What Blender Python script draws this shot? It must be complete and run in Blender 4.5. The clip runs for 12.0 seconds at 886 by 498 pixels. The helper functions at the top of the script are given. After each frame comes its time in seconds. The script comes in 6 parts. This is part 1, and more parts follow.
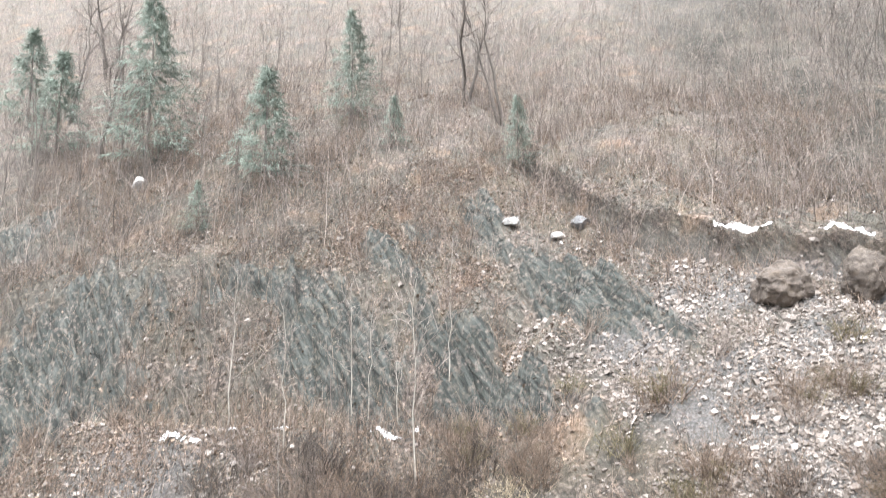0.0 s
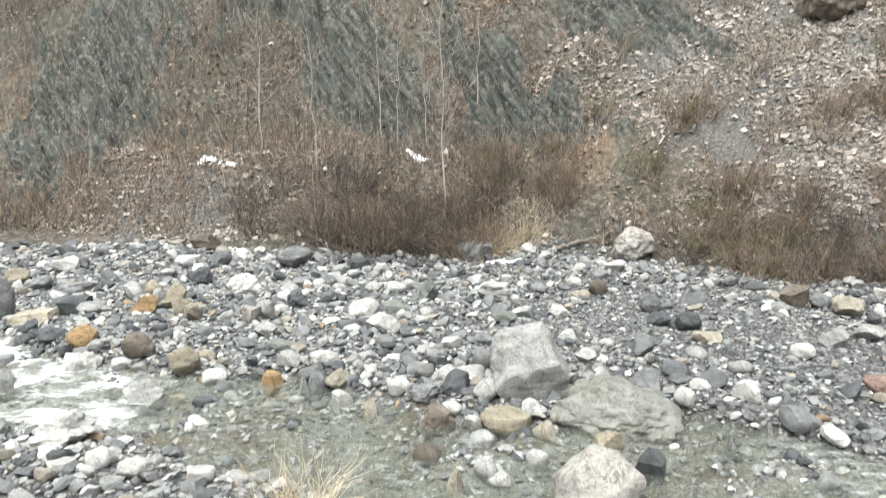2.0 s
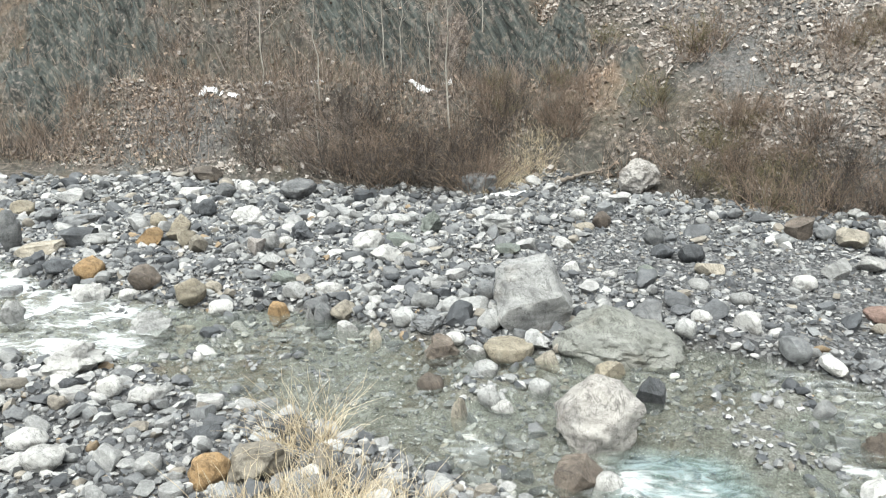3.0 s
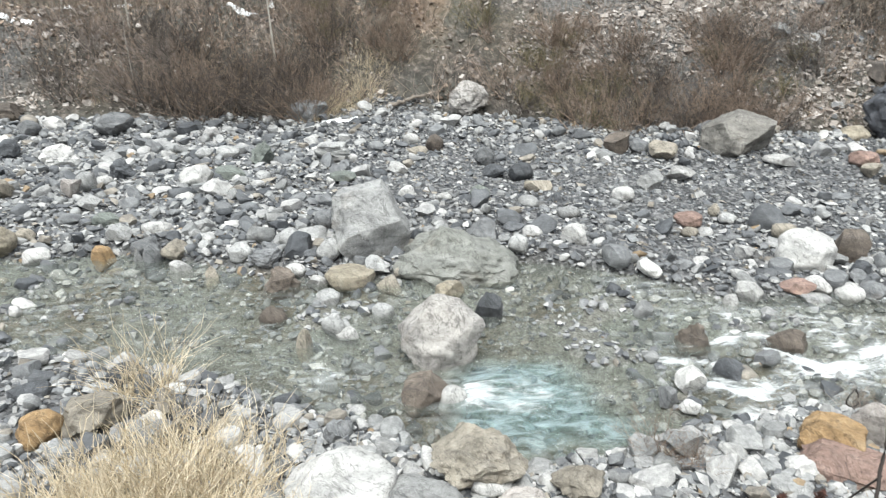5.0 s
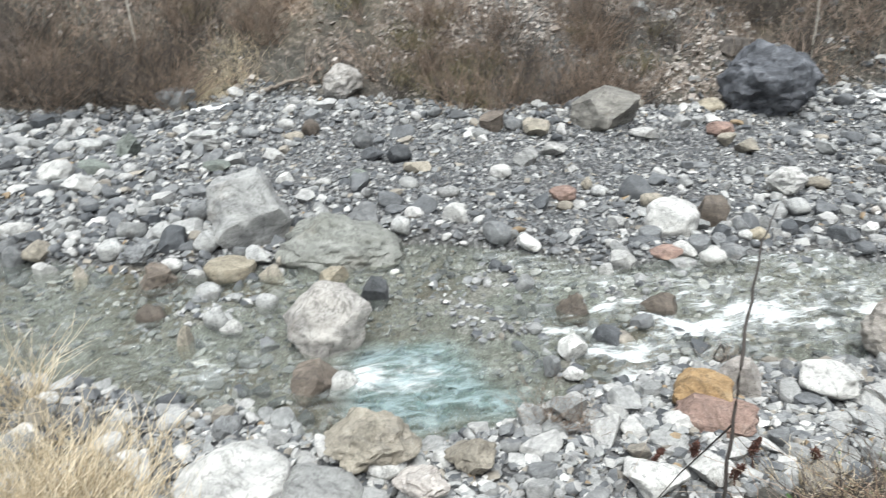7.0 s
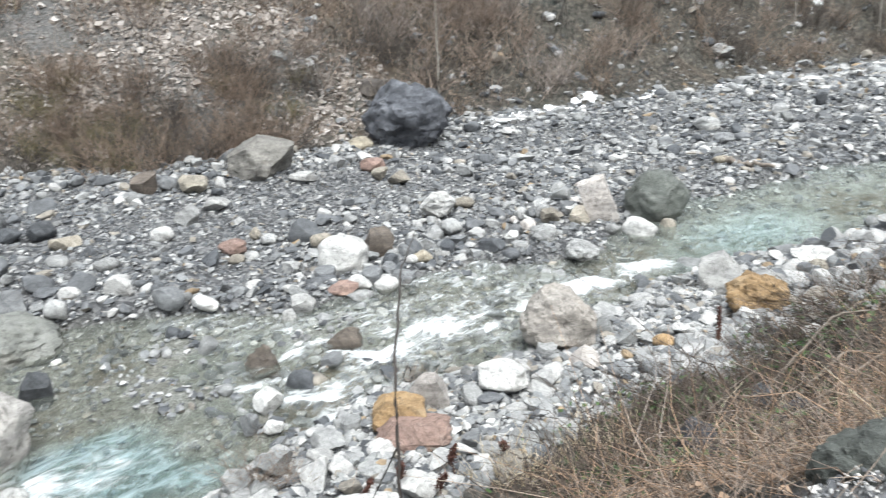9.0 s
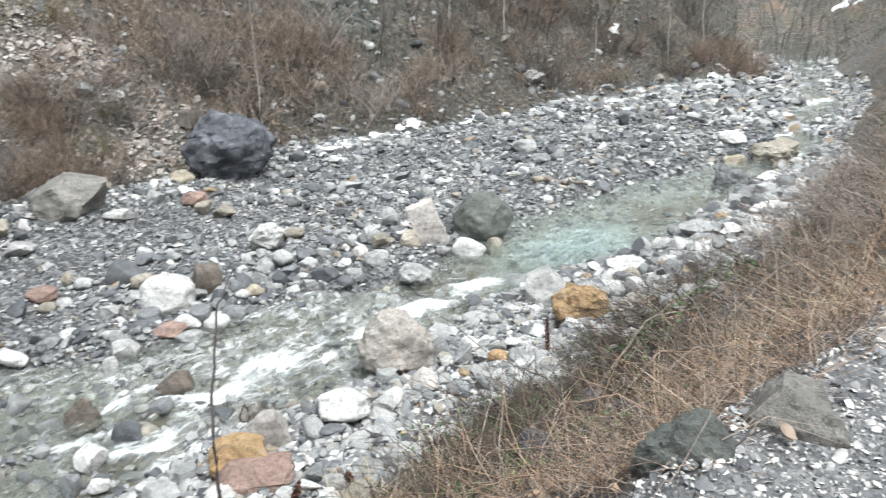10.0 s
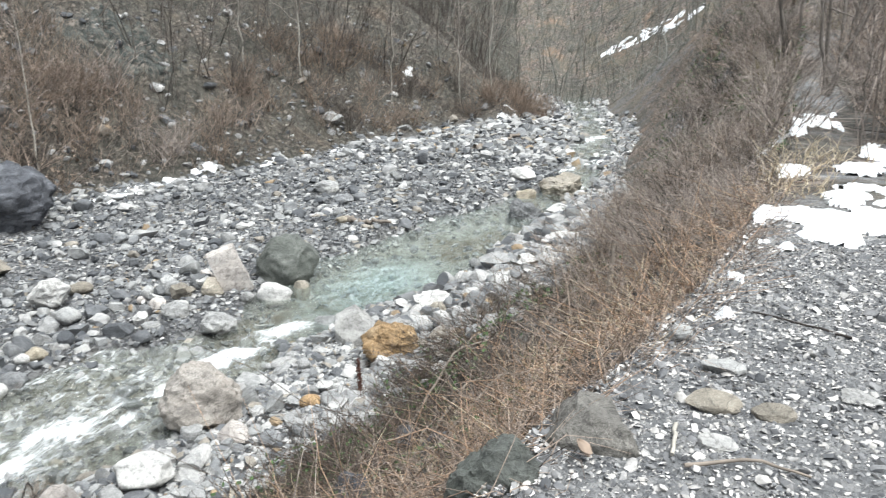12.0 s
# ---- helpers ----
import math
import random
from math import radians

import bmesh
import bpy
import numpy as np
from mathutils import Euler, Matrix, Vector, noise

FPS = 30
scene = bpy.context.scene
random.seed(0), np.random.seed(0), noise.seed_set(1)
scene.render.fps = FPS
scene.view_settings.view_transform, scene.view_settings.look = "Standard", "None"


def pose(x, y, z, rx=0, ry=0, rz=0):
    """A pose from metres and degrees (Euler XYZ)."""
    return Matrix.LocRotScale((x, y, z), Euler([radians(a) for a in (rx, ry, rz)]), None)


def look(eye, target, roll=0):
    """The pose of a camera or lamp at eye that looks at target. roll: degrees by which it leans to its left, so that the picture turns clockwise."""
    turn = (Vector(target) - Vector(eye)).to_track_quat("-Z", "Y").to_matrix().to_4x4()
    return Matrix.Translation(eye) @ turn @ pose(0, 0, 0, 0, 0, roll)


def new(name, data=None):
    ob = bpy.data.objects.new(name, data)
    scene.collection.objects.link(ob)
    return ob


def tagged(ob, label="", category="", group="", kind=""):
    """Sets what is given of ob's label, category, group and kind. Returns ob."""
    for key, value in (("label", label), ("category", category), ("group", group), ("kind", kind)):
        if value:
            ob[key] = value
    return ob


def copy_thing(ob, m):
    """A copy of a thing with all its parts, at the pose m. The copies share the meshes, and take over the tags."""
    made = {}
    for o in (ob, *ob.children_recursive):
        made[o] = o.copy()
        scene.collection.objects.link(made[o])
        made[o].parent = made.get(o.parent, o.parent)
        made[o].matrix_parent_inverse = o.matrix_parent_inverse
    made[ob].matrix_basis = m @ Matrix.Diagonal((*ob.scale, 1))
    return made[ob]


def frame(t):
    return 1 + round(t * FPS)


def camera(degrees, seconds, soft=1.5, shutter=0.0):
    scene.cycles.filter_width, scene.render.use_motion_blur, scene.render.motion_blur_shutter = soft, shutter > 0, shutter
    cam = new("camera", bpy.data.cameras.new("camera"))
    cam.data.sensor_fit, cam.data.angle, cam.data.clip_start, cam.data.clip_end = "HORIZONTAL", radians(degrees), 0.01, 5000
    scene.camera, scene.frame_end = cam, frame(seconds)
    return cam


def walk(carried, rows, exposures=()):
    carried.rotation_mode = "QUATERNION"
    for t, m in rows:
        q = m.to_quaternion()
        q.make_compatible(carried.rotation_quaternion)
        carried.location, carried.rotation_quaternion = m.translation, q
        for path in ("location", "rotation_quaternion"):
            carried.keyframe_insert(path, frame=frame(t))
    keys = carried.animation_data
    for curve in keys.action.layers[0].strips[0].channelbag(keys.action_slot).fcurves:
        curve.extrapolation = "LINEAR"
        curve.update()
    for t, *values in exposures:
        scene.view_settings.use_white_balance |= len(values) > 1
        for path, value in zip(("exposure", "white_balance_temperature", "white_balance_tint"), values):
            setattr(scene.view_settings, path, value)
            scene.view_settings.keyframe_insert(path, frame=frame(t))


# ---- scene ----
cam = camera(58.82, 12.0, soft=1.15, shutter=0.4)
PATH = [
    (0.0, -0.0000, 0.0986, 4.8099, 99.501, -0.000, -0.000),
    (0.5, -0.0012, 0.0996, 4.8052, 95.019, -0.028, 0.666),
    (1.0, -0.0019, 0.1000, 4.7995, 89.532, 0.211, 1.065),
    (1.5, -0.0026, 0.0995, 4.7942, 84.470, 0.507, 1.476),
    (2.0, -0.0037, 0.0983, 4.7891, 79.533, 0.722, 2.016),
    (2.5, -0.0043, 0.0970, 4.7855, 76.061, 0.841, 2.347),
    (2.7, -0.0044, 0.0967, 4.7849, 75.452, 0.823, 2.406),
    (4.3, 0.0070, 0.0938, 4.7795, 71.060, 0.262, -3.860),
    (4.5, 0.0098, 0.0938, 4.7801, 70.658, 0.312, -6.054),
    (5.0, 0.0158, 0.0921, 4.7787, 69.171, 0.539, -9.935),
    (5.5, 0.0177, 0.0908, 4.7772, 67.698, 0.703, -11.336),
    (6.0, 0.0186, 0.0902, 4.7767, 67.098, 0.626, -11.885),
    (6.5, 0.0222, 0.0891, 4.7763, 66.687, 0.149, -14.026),
    (7.0, 0.0298, 0.0877, 4.7774, 67.851, 0.431, -18.954),
    (7.2, 0.0335, 0.0869, 4.7782, 68.687, 0.963, -21.420),
    (9.0, 0.0650, 0.0685, 4.7803, 70.834, 1.436, -44.015),
    (9.5, 0.0726, 0.0612, 4.7812, 71.700, 1.188, -50.292),
    (10.0, 0.0793, 0.0530, 4.7820, 72.521, 1.036, -56.578),
    (10.5, 0.0833, 0.0471, 4.7825, 73.017, 0.965, -60.825),
    (11.0, 0.0860, 0.0424, 4.7830, 73.547, 0.778, -64.024),
    (11.5, 0.0888, 0.0371, 4.7837, 74.269, 0.484, -67.474),
    (12.0, 0.0913, 0.0318, 4.7848, 75.288, 0.209, -70.852),
]
walk(cam, [(t, pose(x, y, z, rx, ry, rz)) for t, x, y, z, rx, ry, rz in PATH],
     exposures=[(0.0, 2.60, 6350, 11), (0.5, 2.70, 6400, 11), (1.0, 2.58, 6450, 11), (1.5, 2.22, 6450, 8), (2.0, 2.04, 6600, 4), (2.7, 1.92, 6500, 3), (4.3, 1.86, 6350, 5), (5.5, 1.78, 6330, 5), (7.2, 1.78, 6270, 5), (9.0, 1.88, 6220, 6), (11.0, 1.90, 6240, 5), (12.0, 1.83, 6280, 6)])

# ---- sky and light: an overcast winter day ----
SUN_EL, SUN_AZ = 66.0, 200.0
world = bpy.data.worlds.new("overcast_sky")
scene.world = world
world.use_nodes = True
wn, wl = world.node_tree.nodes, world.node_tree.links
sky = wn.new("ShaderNodeTexSky")
sky.sky_type, sky.sun_disc = "NISHITA", False
sky.sun_elevation, sky.sun_rotation = radians(SUN_EL), radians(SUN_AZ)
sky.air_density, sky.dust_density, sky.ozone_density = 1.0, 4.0, 1.0
cloud = wn.new("ShaderNodeMixRGB")
cloud.inputs["Fac"].default_value = 0.8
cloud.inputs["Color2"].default_value = (7.2, 7.5, 7.9, 1)
wl.new(sky.outputs["Color"], cloud.inputs["Color1"])
wl.new(cloud.outputs["Color"], wn["Background"].inputs["Color"])
wn["Background"].inputs["Strength"].default_value = 0.062
sun = new("sun", bpy.data.lights.new("sun", "SUN"))
sun.data.energy, sun.data.angle, sun.data.color = 1.5, radians(45), (1.0, 0.97, 0.93)
sun.matrix_basis = look((0, 0, 60), Vector((0, 0, 60)) - Vector((math.sin(radians(SUN_AZ)) * math.cos(radians(SUN_EL)), math.cos(radians(SUN_AZ)) * math.cos(radians(SUN_EL)), math.sin(radians(SUN_EL)))))


# ---- noise and the lie of the land ----
def vnoise(x, y, seed=0):
    """Smooth value noise, 0 to 1, on arrays."""
    xi, yi = np.floor(x), np.floor(y)
    u, v = x - xi, y - yi
    u, v = u * u * (3 - 2 * u), v * v * (3 - 2 * v)

    def lattice(a, b):
        h = np.sin(a * 127.1 + b * 311.7 + seed * 74.7) * 43758.5453
        return h - np.floor(h)
    return (lattice(xi, yi) * (1 - u) + lattice(xi + 1, yi) * u) * (1 - v) + (lattice(xi, yi + 1) * (1 - u) + lattice(xi + 1, yi + 1) * u) * v


def fbm(x, y, size, octaves=4, seed=0):
    """Fractal noise about 0, -1 to 1, whose largest lumps are size metres."""
    total, weight, amp, f = 0.0, 0.0, 1.0, 1.0 / size
    for k in range(octaves):
        total = total + amp * (vnoise(x * f + 13.7 * k, y * f - 7.3 * k, seed + k) * 2 - 1)
        weight += amp
        amp, f = amp * 0.5, f * 2.03
    return total / weight * 1.6


def step(a, b, x):
    s = np.clip((x - a) / (b - a), 0, 1)
    return s * s * (3 - 2 * s)


def line(points):
    xs, ys = [p[0] for p in points], [p[1] for p in points]
    return lambda x: np.interp(x, xs, ys)


foot_y = line([(-400, 200), (-120, 62), (-40, 34), (-20, 27.5), (-14, 25.5), (-9, 24.6), (-4, 23.4), (0.5, 23.3), (5.3, 21.4), (10, 18.4), (13.5, 17.3),
               (18.5, 17.8), (25, 15.8), (42, 13.1), (47, 10.2), (52, 11.6), (64, 15), (80, 20), (120, 30), (400, 90)])
north_y = line([(-400, 185), (-40, 23), (-10.7, 16.7), (-8.2, 14.4), (-5.6, 13.4), (-3.6, 13.1), (-1.3, 12), (1.2, 11), (3.2, 11.1), (4.6, 10.7), (5.6, 9.8),
                (7.4, 9.2), (9.2, 9.0), (10.7, 7.7), (13.9, 7.8), (17.7, 7.2), (20, 7.1), (23.5, 5.8), (25.7, 5.0), (30.5, 5.4), (44, 7.0), (64, 12), (74, 14), (120, 26), (400, 84)])
south_y = line([(-400, 178), (-40, 15), (-7.5, 11.3), (-5.5, 10.9), (-4, 10), (-2.4, 9.4), (-0.6, 7.9), (0.3, 7.7), (0.9, 7.1), (1.9, 6.6), (3.2, 6.6),
                (5.1, 6.6), (7.5, 6.4), (9.8, 6.4), (12.5, 6.0), (13.9, 5.4), (16.2, 5.0), (20.4, 4.4), (26.8, 3.9), (39.6, 4.8), (54.8, 8), (64, 10), (120, 23), (400, 80)])
near_y = line([(-400, 170), (-60, 12), (-20, 7.5), (-6, 6.3), (-1, 5.6), (1, 5.2), (3.3, 4.6), (4.7, 4.6), (6.4, 4.4), (10.3, 4.2), (14, 4.0), (22, 3.4), (37, 3.8), (50, 6.2), (64, 8.8), (120, 22), (400, 78)])
edge_y = line([(-400, 100), (-60, 2), (-20, 0.9), (2.5, 0.75), (3.3, 0.62), (3.9, 0.38), (4.7, 0.20), (5.5, 0.02), (7.0, -0.24), (9.2, -0.56), (14, -1.1), (30, -2.5), (60, -4), (400, -40)])
scar_y = line([(-60, 120), (-2, 60), (3, 46), (5.3, 41.8), (7.0, 38.2), (8.6, 34.2), (11.7, 31.4), (17.5, 29.0), (26, 27.5), (60, 60), (400, 300)])
fringe_off = line([(-40, -1.6), (-14, -1.6), (-10, -0.5), (-6, -0.6), (-4, -1.2), (-1, -1.2), (0.6, -1.0), (2, 0.3), (4.3, 0.0), (6, -1.3), (8, -1.5), (10, -1.2), (13, -0.5), (18, -0.2), (25, -0.5), (39, 0), (400, 0)])
ROAD_Z = 3.2


def fringe(x):
    """Where the packed stones of the riverbed end and the brush of the far slope begins."""
    return foot_y(x) + fringe_off(x)


def water_depth(x, y):
    """How far a place lies inside the stream's shores, in metres; negative on land."""
    wob = 0.25 * fbm(x, y, 1.6, 3, 5)
    return np.minimum(north_y(x) - y, y - south_y(x)) + wob


def pool_edge(y):
    """The east edge of the turquoise pool, where a gravel bar drops off."""
    return 2.72 + (8.27 - y) * 0.37


def pool_part(x, y):
    """1 in the turquoise pool below the pale boulder, 0 outside it."""
    wob = 0.12 * fbm(x, y, 0.6, 3, 6)
    return step(0.25, -0.25, x - pool_edge(y) + wob) * step(-0.25, 0.25, x - 1.30 - (y - 7.12) * 0.25 + wob) * step(8.7, 8.1, y + wob) * step(6.1, 6.9, y + wob)


def height(x, y):
    x, y = np.asarray(x, float), np.asarray(y, float)
    d = (y - foot_y(x)) * 0.95
    inside = water_depth(x, y)
    # gravel bed and the channel in it
    bed = 0.16 + 0.16 * fbm(x, y, 3.5, 4, 1) + 0.05 * fbm(x, y, 0.7, 3, 2) + 0.25 * step(5, 0, foot_y(x) - y)
    pool = pool_part(x, y) * 0.55 + np.exp(-(((x - 16) / 3.0) ** 2 + ((y - 6.2) / 1.0) ** 2)) * 0.5
    bar = step(0.0, 0.5, x - pool_edge(y)) * step(4.9, 4.1, x) * step(10.9, 10.0, y) + np.exp(-(((x - 0.2) / 1.0) ** 2 + ((y - 10.4) / 0.9) ** 2))
    shoal = 0.15 * fbm(x, y, 1.1, 3, 8) * step(13, 10, x) + 0.17 * bar + 0.06 * fbm(x, y, 0.35, 2, 9) * step(13, 10, x)
    bed = np.where(inside > -0.6, bed * (1 - step(-0.6, 0.3, inside)) + (-0.17 - pool + shoal) * step(-0.6, 0.3, inside), bed)
    # far hillside: a terrace with a track upstream, a fan of scree downstream, woods above
    terrace = step(5.5, 0.5, x)
    low = np.interp(d, [0, 1.0, 3.6, 5.2, 9.0, 14, 40, 400], [0.4, 0.9, 3.15, 3.35, 8.2, 12.8, 36, 320])
    fan = np.interp(d, [0, 1.0, 14, 40, 400], [0.4, 0.9, 10.8, 34, 320])
    hill = terrace * low + (1 - terrace) * fan
    s = y - scar_y(x)
    above = step(-0.2, 0.35, s)
    right_part = step(1, 6, x) * step(34, 20, x)
    hill = hill + right_part * (above * 1.5 - np.clip(s, 0, 12) * 0.16 * step(0, 5, s) - 1.5 * np.exp(-((s + 0.6) / 0.7) ** 2))
    crest = np.interp(x, [3, 4, 6, 8, 9, 10, 11, 13, 14, 15, 16, 17], [1.0, 1.4, 1.0, 0.8, 0.4, 0.3, 0.6, 1.1, 1.0, 0.7, 0.4, 0])
    hill = hill - crest * step(-0.4, 0.3, s) * step(14, 5, s) * step(2, 4, x)
    gully = np.exp(-((x - 1.35 - 0.68 * (d - 5.8)) / 0.8) ** 2) * step(4.5, 6, d) * step(12.5, 10, d)
    hill = hill - gully * 0.9
    hill = hill + 0.55 * fbm(x, y, 6, 4, 11) * step(0.5, 6, d) + 0.16 * fbm(x, y, 1.2, 4, 12) * step(0, 2, d) + 3.0 * fbm(x, y, 30, 3, 13) * step(14, 40, d)
    r = rock_mask(x, d)
    dip = x * 0.92 + hill * 0.52 + 0.6 * fbm(x, y, 2.5, 3, 21)
    slab = (dip / 0.85) % 1.0
    thin = (dip / 0.27 + 0.3 * fbm(x, y, 1.0, 2, 23)) % 1.0
    hill = hill + r * (0.95 * slab * (1 - step(0.86, 1.0, slab)) + 0.16 * thin * (1 - step(0.8, 1.0, thin)) + 0.5 * fbm(dip * 1.5, hill * 0.4, 0.9, 4, 22) - 0.35)
    hill = hill + (1 - r) * step(3, 7, d) * 0.28 * np.abs(fbm(x, y, 1.7, 4, 24)) * step(26, 12, d)
    hill = hill + (0.10 * fbm(x, y, 0.45, 3, 25) + 0.05 * np.abs(fbm(x, y, 0.3, 2, 26))) * step(1, 3, d) * step(30, 16, d)
    # near bank, the track on top of it and the slope that rises beyond
    q = np.clip((y - edge_y(x)) / np.maximum(near_y(x) - edge_y(x), 0.5), 0, 1.2)
    top = ROAD_Z + 0.03 * fbm(x, y, 1.5, 4, 31) + 0.012 * fbm(x, y, 0.3, 3, 32)
    rise = step(7.5, 30, x) * np.clip(0.16 * (x - 7.5), 0, 6.0) + np.clip(-y - 4 - 0.0 * x, 0, 60) * 0.55
    rise = rise * (1 - q * step(0, 1, q) * 0.9)
    bank = np.interp(q, [0, 0.06, 0.45, 0.8, 1.0, 1.2], [1.0, 0.90, 0.42, 0.13, 0.06, 0.05]) * (top + rise) + 0.26 * fbm(x, y, 1.3, 4, 33) * step(0, 0.2, q) * step(1.1, 0.7, q)
    steep = np.interp(q, [0, 0.06, 0.45, 0.8, 1.0, 1.2], [1.0, 0.95, 0.72, 0.36, 0.06, 0.05]) * (top + rise)
    bank = bank + step(18, 40, x) * (steep - np.interp(q, [0, 0.06, 0.45, 0.8, 1.0, 1.2], [1.0, 0.90, 0.42, 0.13, 0.06, 0.05]) * (top + rise))
    near = np.where(q <= 0, top + rise + step(8, 20, x) * 0.4 * fbm(x, y, 3, 4, 34), bank)
    z = np.where(d > 0, hill, bed)
    blend = step(-0.5, 0.5, d)
    z = np.where(np.abs(d) < 0.5, bed * (1 - blend) + hill * blend, z)
    nb = step(0.8, -0.2, y - near_y(x))
    z = np.where(y < near_y(x) + 0.8, near * nb + z * (1 - nb), z)
    return z + np.clip(x - 70, 0, 300) * 0.5 + np.clip(-75 - x, 0, 300) * 0.45


def rock_mask(x, d):
    """Where bare layered rock stands out of the far hillside, 0 to 1."""
    n = 0.95 * fbm(x, d, 3.2, 5, 41) + 0.4 * fbm(x, d, 0.5, 3, 42)
    def blob(cx, cd, rx, rd, lean=0.0):
        u, v = (x - cx - lean * (d - cd)) / rx, (d - cd) / rd
        return 1.15 - np.sqrt(u * u + v * v) + n * 0.75
    m = np.maximum.reduce([blob(-15.0, 6.0, 6.0, 3.2), blob(0.3, 7.7, 2.3, 3.4, -0.6), blob(4.9, 10.3, 2.4, 2.4, -0.6), blob(-24.0, 13.5, 2.0, 1.8), blob(-4.4, 8.2, 2.4, 2.6, -0.6), blob(2.0, 14.5, 1.0, 1.4), blob(-9.0, 10.0, 2.0, 1.0), blob(25.5, 6.0, 1.4, 1.6, -0.5)])
    m = m + 0.3 * fbm((x + 0.75 * d) * 1.6, d * 0.25, 1.0, 3, 43) - 0.12
    return step(0.0, 0.25, m)


# ---- materials ----
def material(name, build):
    m = bpy.data.materials.new(name)
    m.use_nodes = True
    build(m.node_tree, m.node_tree.nodes["Principled BSDF"])
    return m


def node(tree, kind, **values):
    n = tree.nodes.new(kind)
    for key, v in values.items():
        n.inputs[key].default_value = v
    return n


def noise_tex(tree, scale, detail=6, rough=0.6, distort=0.0, coords="Object"):
    tc = tree.nodes.new("ShaderNodeTexCoord")
    n = node(tree, "ShaderNodeTexNoise", Scale=scale, Detail=detail, Roughness=rough, Distortion=distort)
    tree.links.new(tc.outputs[coords], n.inputs["Vector"])
    return n


def ramp(tree, source, stops, mode="LINEAR"):
    r = tree.nodes.new("ShaderNodeValToRGB")
    r.color_ramp.interpolation = mode
    e = r.color_ramp.elements
    while len(e) < len(stops):
        e.new(0.5)
    for el, (p, c) in zip(e, stops):
        el.position, el.color = p, (*c, 1)
    tree.links.new(source, r.inputs["Fac"])
    return r.outputs["Color"]


def blend(tree, fac, a, b, mode="MIX"):
    m = tree.nodes.new("ShaderNodeMixRGB")
    m.blend_type = mode
    for v, key in ((fac, "Fac"), (a, "Color1"), (b, "Color2")):
        if isinstance(v, (int, float)):
            m.inputs[key].default_value = v
        elif isinstance(v, tuple):
            m.inputs[key].default_value = (*v, 1)
        else:
            tree.links.new(v, m.inputs[key])
    return m.outputs["Color"]


def bump(tree, bsdf, source, strength, distance):
    b = node(tree, "ShaderNodeBump", Strength=strength, Distance=distance)
    tree.links.new(source, b.inputs["Height"])
    tree.links.new(b.outputs["Normal"], bsdf.inputs["Normal"])


def attribute(tree, name):
    a = tree.nodes.new("ShaderNodeAttribute")
    a.attribute_name = name
    return a.outputs["Fac"]


